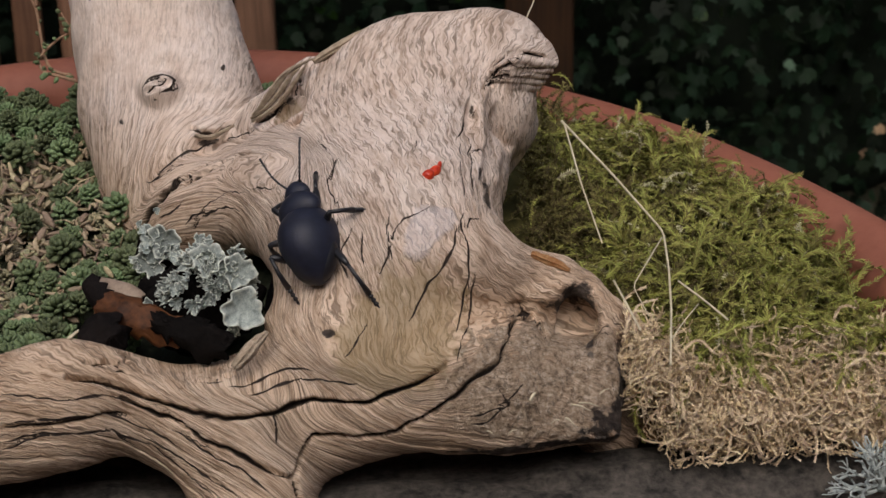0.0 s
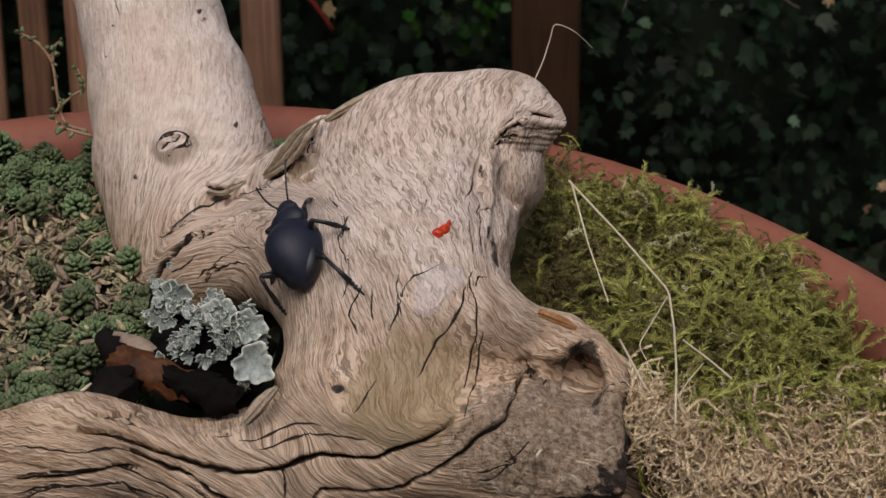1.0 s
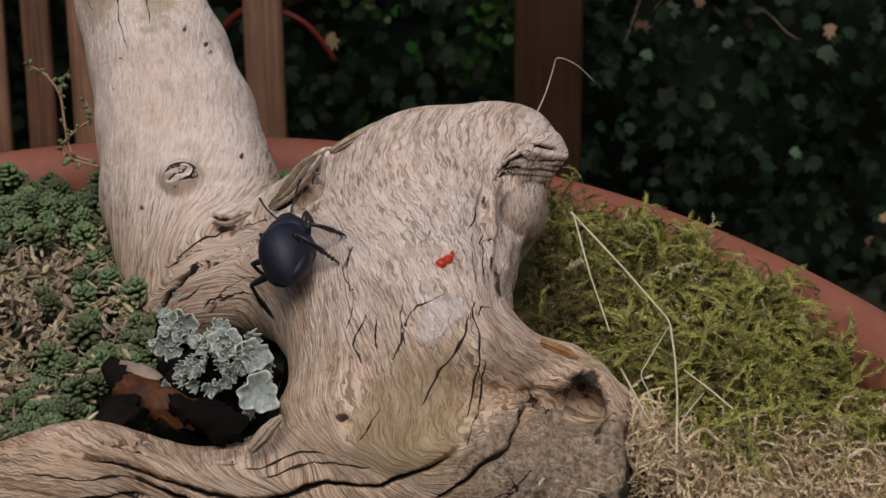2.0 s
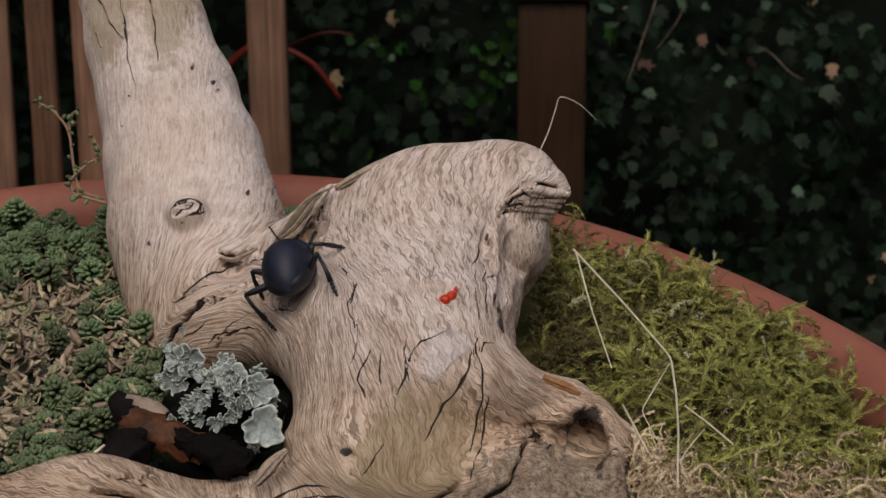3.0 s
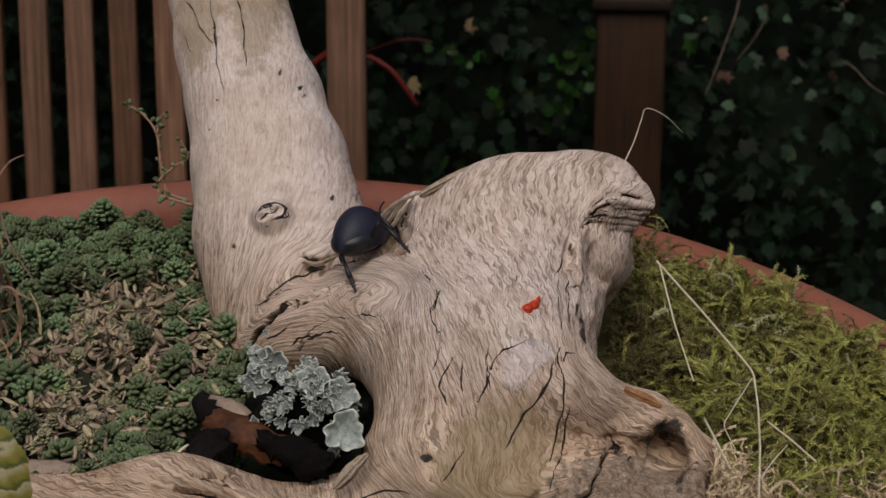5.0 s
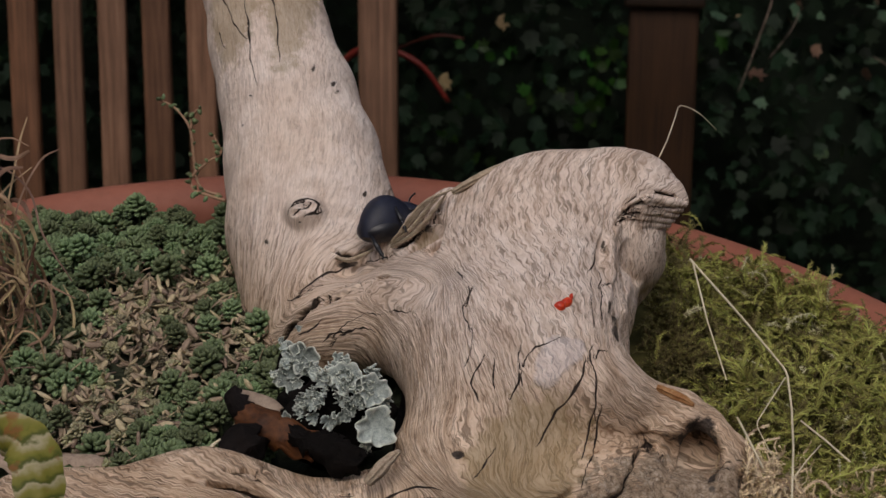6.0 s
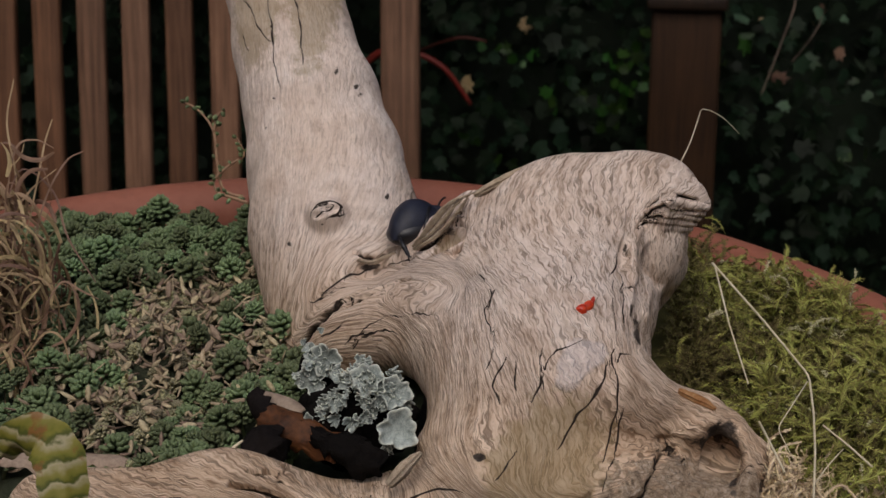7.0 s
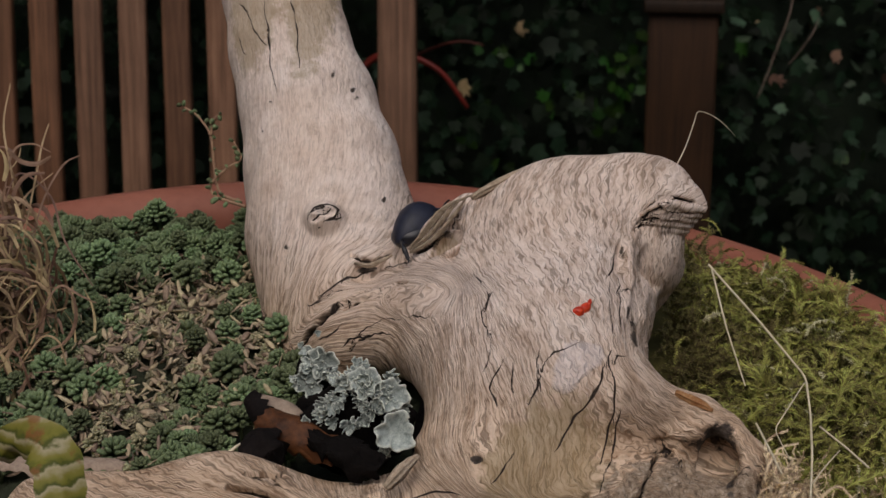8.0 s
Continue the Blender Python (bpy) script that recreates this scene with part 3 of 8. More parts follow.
WALL = mottled("garden_wall", (0.12, 0.09, 0.07), (0.24, 0.19, 0.15), 4, 0.9, 0.004)
ground()
plinth()
shade_walls()
hedge()
bench()
garden_post()
creepers()
planter()
soil()


# ---- the driftwood ----
class Wood:
    """A solid shape as a blend of round limbs; distance is in metres."""

    def __init__(self):
        self.items = []

    def limb(self, a, b, ra, rb, k=0.006):
        self.items.append(("limb", np.array(a, np.float32), np.array(b, np.float32), ra, rb, k))

    def lump(self, c, r, k=0.006, rot=0.0, tip=0.0):
        self.items.append(("lump", np.array(c, np.float32), np.array(r, np.float32), rot, tip, k))

    def scoop(self, c, r, k=0.003, rot=0.0, tip=0.0):
        self.items.append(("scoop", np.array(c, np.float32), np.array(r, np.float32), rot, tip, k))

    def block(self, c, half, k=0.003, rot=0.0, tip=0.0):
        self.items.append(("block", np.array(c, np.float32), np.array(half, np.float32), rot, tip, k))

    def distance(self, p):
        out = np.full(len(p), 1.0, np.float32)
        for kind, a, b, s, t, k in self.items:
            if kind == "limb":
                ab = b - a
                h = np.clip(((p - a) @ ab) / float(ab @ ab), 0, 1)
                d = np.linalg.norm(p - a - h[:, None] * ab, axis=1) - (s + (t - s) * h)
            else:
                q = p - a
                c1, s1, c2, s2 = math.cos(s), math.sin(s), math.cos(t), math.sin(t)
                x, z = q[:, 0] * c1 + q[:, 2] * s1, -q[:, 0] * s1 + q[:, 2] * c1
                y, z = q[:, 1] * c2 + z * s2, -q[:, 1] * s2 + z * c2
                e = np.stack([x, y, z], 1)
                if kind == "block":
                    q = np.abs(e) - b + 0.0022
                    d = np.linalg.norm(np.maximum(q, 0), axis=1) + np.minimum(q.max(1), 0) - 0.0022
                else:
                    k0 = np.linalg.norm(e / b, axis=1)
                    k1 = np.linalg.norm(e / (b * b), axis=1) + 1e-9
                    d = k0 * (k0 - 1) / k1
            if kind == "scoop":
                h = np.clip(0.5 - 0.5 * (out + d) / k, 0, 1)
                out = out * (1 - h) - d * h + k * h * (1 - h)
            else:
                h = np.clip(0.5 + 0.5 * (d - out) / k, 0, 1)
                out = d * (1 - h) + out * h - k * h * (1 - h)
        return out

    def surface(self, lo, hi, step):
        """The skin as vertices and quads: one vertex for each small cell that the surface crosses."""
        lo, hi = np.array(lo), np.array(hi)
        big = step * 4
        n = np.ceil((hi - lo) / big).astype(int) + 1
        axes = [lo[i] + big * np.arange(n[i]) for i in range(3)]
        g = np.stack(np.meshgrid(*axes, indexing="ij"), -1).reshape(-1, 3).astype(np.float32)
        rough = self.distance(g).reshape(n)
        near = np.abs(rough) < big * 2.2
        m = n * 4
        fine = np.repeat(np.repeat(np.repeat(rough, 4, 0), 4, 1), 4, 2)
        mask = np.repeat(np.repeat(np.repeat(near, 4, 0), 4, 1), 4, 2)
        idx = np.argwhere(mask)
        pts = (lo + idx * step).astype(np.float32)
        fine[mask] = np.concatenate([self.distance(c) for c in np.array_split(pts, max(1, len(pts) // 400000))])
        inside = fine < 0
        cell = np.zeros(np.array(m) - 1, np.int8)
        for dx in (0, 1):
            for dy in (0, 1):
                for dz in (0, 1):
                    cell += inside[dx:m[0] - 1 + dx, dy:m[1] - 1 + dy, dz:m[2] - 1 + dz]
        active = (cell > 0) & (cell < 8)
        ids = np.full(active.shape, -1, np.int64)
        where = np.argwhere(active)
        ids[active] = np.arange(len(where))
        total, count = np.zeros((len(where), 3)), np.zeros(len(where))
        corners = [(x, y, z) for x in (0, 1) for y in (0, 1) for z in (0, 1)]
        for a in corners:
            for axis in range(3):
                if a[axis]:
                    continue
                b = list(a)
                b[axis] = 1
                fa = fine[tuple((where + a).T)]
                fb = fine[tuple((where + b).T)]
                cut = (fa < 0) != (fb < 0)
                t = np.where(cut, fa / np.where(cut, fa - fb, 1), 0)
                p = where + np.array(a, float)
                p[:, axis] += t
                total[cut] += p[cut]
                count[cut] += 1
        verts = lo + step * total / count[:, None]
        quads = []
        for axis in range(3):
            u, v = (axis + 1) % 3, (axis + 2) % 3
            s0, s1 = [slice(None)] * 3, [slice(None)] * 3
            s0[axis], s1[axis] = slice(0, -1), slice(1, None)
            change = inside[tuple(s0)] != inside[tuple(s1)]
            e = np.argwhere(change)
            e = e[(e[:, u] > 0) & (e[:, v] > 0) & (e[:, u] < m[u] - 1) & (e[:, v] < m[v] - 1)]
            out = ~inside[tuple(e.T)]
            q = []
            for du, dv in ((1, 1), (0, 1), (0, 0), (1, 0)):
                c = e.copy()
                c[:, u] -= du
                c[:, v] -= dv
                q.append(ids[tuple(c.T)])
            q = np.stack(q, 1)
            q[out] = q[out][:, ::-1]
            quads.append(q[(q >= 0).all(1)])
        return verts, np.concatenate(quads)


def driftwood_form():
    wood = Wood()
    wood.limb((-0.073, 0.363, 0.9293), (-0.0684, 0.3431, 0.8929), 0.013, 0.0131, 0.002)
    wood.limb((-0.0684, 0.3431, 0.8929), (-0.0652, 0.3349, 0.8814), 0.0131, 0.0133, 0.002)
    wood.limb((-0.0652, 0.3349, 0.8814), (-0.0604, 0.3278, 0.87), 0.0133, 0.0152, 0.003)
    wood.limb((-0.0604, 0.3278, 0.87), (-0.0563, 0.3194, 0.8579), 0.0152, 0.0168, 0.003)
    wood.limb((-0.0563, 0.3194, 0.8579), (-0.0527, 0.3088, 0.8455), 0.0168, 0.0177, 0.004)
    wood.limb((-0.0527, 0.3088, 0.8455), (-0.0472, 0.2961, 0.8333), 0.0177, 0.0178, 0.006)
    wood.limb((-0.0472, 0.2961, 0.8333), (-0.0454, 0.2875, 0.8266), 0.0178, 0.0153, 0.006)
    wood.limb((0.0118, 0.2911, 0.8587), (-0.0016, 0.2803, 0.8488), 0.0094, 0.0169, 0.008)
    wood.limb((-0.0016, 0.2803, 0.8488), (-0.0048, 0.256, 0.8397), 0.0169, 0.0181, 0.01)
    wood.limb((-0.0182, 0.2715, 0.8416), (-0.0088, 0.2479, 0.8344), 0.0132, 0.017, 0.012)
    wood.limb((-0.0264, 0.2878, 0.8458), (-0.0095, 0.2876, 0.8545), 0.0088, 0.0112, 0.008)
    wood.limb((0.014, 0.2958, 0.8506), (0.0141, 0.2882, 0.844), 0.0066, 0.0053, 0.004)
    wood.limb((0.0141, 0.2882, 0.844), (0.0092, 0.2783, 0.8368), 0.0053, 0.0039, 0.004)
    wood.limb((-0.0021, 0.2885, 0.8571), (0.01, 0.2892, 0.8591), 0.0114, 0.0094, 0.006)
    wood.limb((0.0030, 0.287, 0.8618), (0.0155, 0.2858, 0.8628), 0.0079, 0.0074, 0.004)
    wood.limb((0.0155, 0.2858, 0.8628), (0.0226, 0.2828, 0.8630), 0.0066, 0.0026, 0.004)
    wood.limb((0.0226, 0.2822, 0.8632), (0.0249, 0.2812, 0.8620), 0.0020, 0.0006, 0.002)
    wood.limb((0.0064, 0.2397, 0.8413), (0.0222, 0.244, 0.8353), 0.0064, 0.0022, 0.008)
    wood.limb((0.0222, 0.2439, 0.835), (0.0299, 0.2388, 0.8294), 0.0022, 0.0042, 0.007)
    wood.limb((-0.0432, 0.2751, 0.8367), (-0.0245, 0.2674, 0.8421), 0.007, 0.0098, 0.01)
    wood.limb((-0.0144, 0.2338, 0.8243), (-0.0404, 0.2262, 0.8207), 0.0104, 0.007, 0.012)
    wood.limb((-0.0404, 0.2262, 0.8207), (-0.0594, 0.2218, 0.8262), 0.007, 0.0072, 0.01)
    wood.limb((-0.0594, 0.2218, 0.8262), (-0.0878, 0.2164, 0.8259), 0.0072, 0.0074, 0.01)
    wood.limb((-0.0600, 0.2185, 0.8222), (-0.0920, 0.2140, 0.8155), 0.0050, 0.0076, 0.008)
    wood.limb((-0.0307, 0.2216, 0.8194), (-0.0281, 0.212, 0.8039), 0.0081, 0.0103, 0.012)
    wood.limb((-0.0152, 0.2286, 0.8213), (0.0094, 0.2286, 0.8216), 0.0102, 0.0097, 0.012)
    wood.lump((0.0185, 0.2345, 0.8200), (0.0150, 0.0125, 0.0090), 0.006, -0.05, 0.35)
    wood.block((0.0158, 0.2302, 0.8205), (0.0158, 0.0056, 0.0096), 0.0025, 0.03, -0.66)
    wood.limb((0.0325, 0.2422, 0.8205), (0.0312, 0.2385, 0.8073), 0.0053, 0.0060, 0.006)
    wood.scoop((-0.0405, 0.2471, 0.8322), (0.0101, 0.016, 0.0095), 0.003, 0.1, 0)
    wood.scoop((-0.0372, 0.2148, 0.8364), (0.0122, 0.034, 0.0048), 0.002, 0.1, -0.33)
    wood.scoop((0.0180, 0.2527, 0.8600), (0.0070, 0.034, 0.0076), 0.0006, 0, -0.33)
    wood.lump((0.0146, 0.2825, 0.8532), (0.0072, 0.0098, 0.0105), 0.0012, 0, 0.25)
    wood.lump((0.0175, 0.2862, 0.8480), (0.0048, 0.0085, 0.0050), 0.0015, 0.2, 0)
    wood.limb((0.0186, 0.2929, 0.8453), (0.0196, 0.29, 0.8432), 0.0019, 0.0015, 0.002)
    wood.limb((0.0215, 0.2445, 0.8300), (0.0310, 0.2430, 0.8240), 0.0055, 0.0055, 0.004)
    wood.scoop((0.0250, 0.2340, 0.8318), (0.0021, 0.0042, 0.0034), 0.001, -0.3, 0)
    wood.limb((-0.0322, 0.2850, 0.8512), (-0.0215, 0.2840, 0.8612), 0.0022, 0.0018, 0.003)
    wood.limb((-0.0300, 0.2880, 0.8500), (-0.0215, 0.2860, 0.8570), 0.0040, 0.0040, 0.004)
    wood.scoop((-0.0256, 0.2760, 0.8532), (0.0025, 0.006, 0.0034), 0.001, -0.5, 0)
    wood.limb((0.0119, 0.2732, 0.8603), (0.0103, 0.2674, 0.8579), 0.0005, 0.0007, 0.0012)
    wood.limb((0.0103, 0.2674, 0.8579), (0.0105, 0.2617, 0.8543), 0.0007, 0.0007, 0.0012)
    wood.limb((0.0105, 0.2617, 0.8543), (0.0085, 0.2504, 0.8509), 0.0007, 0.0006, 0.0012)
    wood.limb((0.0132, 0.2692, 0.8504), (0.012, 0.2569, 0.8483), 0.0009, 0.0009, 0.002)
    for k in range(5):
        y, z = 0.2748 + 0.0004 * k, 0.8624 - 0.0012 * k
        wood.limb((0.0128, y, z), (0.0168, y - 0.0018, z + 0.0029 - 0.0002 * k), 0.0006, 0.0006, 0.0007)
        wood.limb((0.0168, y - 0.0018, z + 0.0029 - 0.0002 * k), (0.0245 - 0.0007 * k, y + 0.0020, z + 0.0006), 0.0006, 0.0005, 0.0007)
    return wood


# directions of the fibres seen from the front and above: x, height, degrees
FIBRES_TRUNK = [
    (-0.0678, 0.8968, -81),
    (-0.0658, 0.8850, -80),
    (-0.0642, 0.8739, -83),
    (-0.0628, 0.8630, -83),
    (-0.0620, 0.8527, -89),
    (-0.0538, 0.8976, -87),
    (-0.0533, 0.8862, -87),
    (-0.0540, 0.8754, -94),
    (-0.0549, 0.8649, -96),
    (-0.0565, 0.8551, -102),
    (-0.0402, 0.8976, -76),
    (-0.0378, 0.8870, -79),
    (-0.0369, 0.8763, -111),
    (-0.0426, 0.8697, -143),
    (-0.0462, 0.8935, -78),
    (-0.0447, 0.8818, -90),
    (-0.0541, 0.8501, 40),
    (-0.0472, 0.8569, 45),
    (-0.0401, 0.8629, 24),
    (-0.0299, 0.8626, -4),
    (-0.0515, 0.8479, 30),
    (-0.0444, 0.8518, 10),
    (-0.0363, 0.8524, -18),
    (-0.0287, 0.8480, -51),
    (-0.0401, 0.8490, 11),
    (-0.0317, 0.8438, -60),
    (-0.0260, 0.8570, -128),
    (-0.0248, 0.8468, -91),
    (-0.0249, 0.8365, -86),
    (-0.0248, 0.8264, -102),
    (-0.0241, 0.8214, -70),
    (-0.0202, 0.8145, -43),
]
FIBRES_HUMP = [
    (-0.0141, 0.8117, -9),
    (-0.0246, 0.8602, 5),
    (-0.0174, 0.8586, -56),
    (-0.0148, 0.8498, -95),
    (0.0165, 0.8857, 169),
    (0.0085, 0.8844, -156),
    (0.0016, 0.8780, -133),
    (-0.0037, 0.8699, -118),
    (-0.0082, 0.8612, -114),
    (-0.0110, 0.8518, -106),
    (0.0079, 0.8881, -165),
    (-0.0003, 0.8849, -138),
    (-0.0076, 0.8787, -143),
    (-0.0131, 0.8708, -120),
    (-0.0172, 0.8615, -105),
    (-0.0082, 0.8874, -140),
    (-0.0148, 0.8818, -131),
    (-0.0205, 0.8753, -122),
    (0.0130, 0.8804, -140),
    (0.0084, 0.8721, -110),
    (0.0055, 0.8625, -104),
    (0.0026, 0.8530, -110),
    (-0.0005, 0.8450, -112),
    (-0.0041, 0.8380, -118),
    (-0.0127, 0.8431, -95),
    (-0.0136, 0.8346, -96),
    (-0.0152, 0.8268, -139),
    (-0.0061, 0.8438, -95),
    (-0.0067, 0.8354, -85),
    (-0.0063, 0.8271, -97),
    (-0.0088, 0.8194, -115),
    (-0.0147, 0.8159, -156),
]
FIBRES_FLANK = [
    (0.0102, 0.8651, -105),
    (0.0082, 0.8554, -95),
    (0.0072, 0.8456, -96),
    (0.0059, 0.8370, -107),
    (0.0033, 0.8299, -110),
    (0.0001, 0.8231, -117),
    (-0.0035, 0.8165, -124),
    (-0.0083, 0.8114, -135),
    (-0.0010, 0.8355, -110),
    (-0.0041, 0.8265, -106),
    (-0.0082, 0.8181, -122),
    (0.0076, 0.8339, -97),
    (0.0065, 0.8265, -99),
    (0.0049, 0.8190, -115),
    (0.0012, 0.8126, -121),
    (-0.0042, 0.8091, -157),
    (-0.0636, 0.8133, 0),
    (-0.0572, 0.8134, 2),
    (-0.0515, 0.8141, 8),
    (-0.0459, 0.8131, -24),
    (-0.0393, 0.8103, -19),
    (-0.0325, 0.8097, -1),
    (-0.0262, 0.8108, 20),
    (-0.0199, 0.8121, -12),
    (-0.0134, 0.8107, -12),
    (-0.0069, 0.8105, 6),
    (-0.0631, 0.8077, 2),
    (-0.0565, 0.8080, 3),
    (-0.0505, 0.8070, -20),
    (-0.0443, 0.8046, -23),
    (-0.0376, 0.8017, -23),
    (-0.0311, 0.7987, -27),
]
FIBRES_LIMBS = [
    (-0.0249, 0.7954, -28),
    (-0.0634, 0.8023, 14),
    (-0.0568, 0.8036, -5),
    (-0.0507, 0.8029, -13),
    (-0.0455, 0.7989, -38),
    (-0.0393, 0.7944, -34),
    (-0.0217, 0.8065, 2),
    (-0.0148, 0.8070, 6),
    (-0.0078, 0.8079, 10),
    (-0.0012, 0.8105, 23),
    (0.0052, 0.8140, 32),
    (-0.0164, 0.8002, 4),
    (-0.0091, 0.8011, 11),
    (-0.0018, 0.8028, 26),
    (0.0046, 0.8072, 36),
    (0.0097, 0.8135, 55),
    (-0.0234, 0.8035, -91),
    (-0.0213, 0.7943, -69),
    (0.0112, 0.8378, -35),
    (0.0178, 0.8343, -24),
    (0.0247, 0.8308, -27),
    (0.0306, 0.8260, -61),
    (0.0142, 0.8303, -25),
    (0.0237, 0.8273, -27),
    (-0.0112, 0.8000, -13),
    (-0.0041, 0.7984, -7),
    (0.0033, 0.7984, 0),
    (0.0107, 0.7984, 0),
    (0.0182, 0.7985, 0),
    (0.0137, 0.8691, -90),
    (0.0139, 0.8590, -86),
    (0.0127, 0.8492, -103),
]
FIBRES_ROOT = [
    (0.0186, 0.8699, -97),
    (0.0175, 0.8628, -106),
    (-0.0625, 0.8176, 15),
    (-0.0560, 0.8179, -14),
    (-0.0499, 0.8160, -19),
    (-0.0440, 0.8141, -12),
    (-0.0364, 0.8127, -10),
    (-0.0142, 0.8086, 6),
    (-0.0067, 0.8094, 5),
    (0.0005, 0.8115, 36),
    (-0.0274, 0.8563, 156),
    (-0.0326, 0.8577, -178),
    (-0.0131, 0.8765, -122),
    (-0.0166, 0.8690, -108),
    (-0.0725, 0.9295, -79),
    (-0.0682, 0.9065, -79),
    (-0.0603, 0.9291, -77),
    (-0.0557, 0.9076, -78),
    (-0.0515, 0.9309, -72),
    (-0.0448, 0.9110, -70),
]


def grain_field(x0, x1, z0, z1, n=160):
    """Two maps over the front of the wood, along and across the fibres, whose slopes follow the fibres' directions."""
    xs, zs = np.linspace(x0, x1, n), np.linspace(z0, z1, n)
    gx, gz = np.meshgrid(xs, zs, indexing="ij")
    vx, vz = np.zeros_like(gx), np.zeros_like(gx)
    for x, z, a in FIBRES_TRUNK + FIBRES_HUMP + FIBRES_FLANK + FIBRES_LIMBS + FIBRES_ROOT:
        w = 1 / ((gx - x) ** 2 + (gz - z) ** 2 + 0.002 ** 2) ** 1.5
        vx += w * math.cos(radians(a))
        vz += w * math.sin(radians(a))
    length = np.hypot(vx, vz) + 1e-9
    vx, vz = vx / length, vz / length
    step = xs[1] - xs[0], zs[1] - zs[0]

    def slope(p):
        a, b, c, d = p[:-1, :-1], p[1:, :-1], p[:-1, 1:], p[1:, 1:]
        return (b + d - a - c) / (2 * step[0]), (c + d - a - b) / (2 * step[1])

    def back(gx, gz):
        out = np.zeros((n, n))
        u, v = gx / (2 * step[0]), gz / (2 * step[1])
        out[:-1, :-1] += -u - v
        out[1:, :-1] += u - v
        out[:-1, 1:] += -u + v
        out[1:, 1:] += u + v
        return out

    mid = [0.25 * (q[:-1, :-1] + q[1:, :-1] + q[:-1, 1:] + q[1:, 1:]) for q in (vx, vz)]

    def solve(dx, dz, free):
        """A map that stays level along (dx, dz) and climbs at about one across it."""
        tx, tz = dz * -1, dx

        def apply(p):
            gx, gz = slope(p)
            along = gx * dx + gz * dz
            out = back(dx * along + free * gx, dz * along + free * gz)
            out[1:-1, 1:-1] += 40.0 * (4 * p[1:-1, 1:-1] - p[2:, 1:-1] - p[:-2, 1:-1] - p[1:-1, 2:] - p[1:-1, :-2])
            return out

        rhs = back(free * tx, free * tz)
        p = np.zeros((n, n))
        r = rhs.copy()
        d, rr = r.copy(), (r * r).sum()
        first = rr
        for _ in range(1500):
            ad = apply(d)
            al = rr / (d * ad).sum()
            p += al * d
            r -= al * ad
            new_rr = (r * r).sum()
            if new_rr < 1e-8 * first:
                break
            d, rr = r + new_rr / rr * d, new_rr
        return p

    across = solve(mid[0], mid[1], 0.14)
    along = solve(-mid[1], mid[0], 0.5)
    return xs, zs, along, across


def sample(xs, zs, field, x, z):
    n = len(xs)
    u = np.clip((x - xs[0]) / (xs[-1] - xs[0]) * (n - 1), 0, n - 1.001)
    v = np.clip((z - zs[0]) / (zs[-1] - zs[0]) * (n - 1), 0, n - 1.001)
    i, j = u.astype(int), v.astype(int)
    a, b = u - i, v - j
    return field[i, j] * (1 - a) * (1 - b) + field[i + 1, j] * a * (1 - b) + field[i, j + 1] * (1 - a) * b + field[i + 1, j + 1] * a * b


def line_distance(p, line):
    """Distance from points to a polyline, signed by the side on which they lie, and how far along it the nearest place is, 0 to 1."""
    best, along, side = np.full(len(p), 9.0), np.zeros(len(p)), np.ones(len(p))
    k = len(line) - 1
    for i in range(k):
        a, b = np.array(line[i]), np.array(line[i + 1])
        ab = b - a
        q = p - a
        h = np.clip((q @ ab) / float(ab @ ab), 0, 1)
        d = np.linalg.norm(q - h[:, None] * ab, axis=1)
        near = d < best
        best[near], along[near] = d[near], (i + h[near]) / k
        side[near] = np.where(ab[0] * q[near, 2] - ab[2] * q[near, 0] < 0, -1, 1)
    return best, along, side


# open cracks: half width, depth, the line on the surface; their inner shade is painted
CRACKS = []


def crack(width, depth, *line):
    CRACKS.append((width, depth, line))


crack(0.0009, 0.0022, (-0.0271, 0.2799, 0.8530), (-0.0259, 0.2797, 0.8546), (-0.0250, 0.2795, 0.8564), (-0.0241, 0.2795, 0.8581), (-0.0233, 0.2793, 0.8599), (-0.0233, 0.2882, 0.8589))
crack(0.0005, 0.0012, (-0.0250, 0.2794, 0.8563), (-0.0240, 0.2795, 0.8579), (-0.0232, 0.2793, 0.8598), (-0.0224, 0.2807, 0.8610))
crack(0.00042, 0.002, (0.0058, 0.2363, 0.8481), (0.0051, 0.2351, 0.8472), (0.0044, 0.2341, 0.8462), (0.0037, 0.2334, 0.8451), (0.0030, 0.2329, 0.8439), (0.0022, 0.2325, 0.8426), (0.0015, 0.2321, 0.8413), (0.0006, 0.2318, 0.8402), (-0.0002, 0.2312, 0.8390), (-0.0011, 0.2305, 0.8381), (-0.0019, 0.2295, 0.8372), (-0.0027, 0.2284, 0.8363), (-0.0035, 0.2272, 0.8355))
crack(0.0004, 0.0022, (0.0074, 0.2419, 0.8500), (0.0070, 0.2395, 0.8494), (0.0065, 0.2375, 0.8487), (0.0063, 0.2359, 0.8477), (0.0065, 0.2348, 0.8466), (0.0067, 0.2339, 0.8454), (0.0069, 0.2332, 0.8440), (0.0069, 0.2328, 0.8426), (0.0067, 0.2325, 0.8411), (0.0065, 0.2323, 0.8396), (0.0063, 0.2320, 0.8379), (0.0061, 0.2317, 0.8365), (0.0058, 0.2310, 0.8352), (0.0054, 0.2298, 0.8342), (0.0050, 0.2283, 0.8334), (0.0046, 0.2267, 0.8326))
crack(0.0003, 0.0012, (-0.0058, 0.2369, 0.8501), (-0.0060, 0.2356, 0.8486), (-0.0062, 0.2343, 0.8469), (-0.0060, 0.2334, 0.8453), (-0.0054, 0.2325, 0.8436))
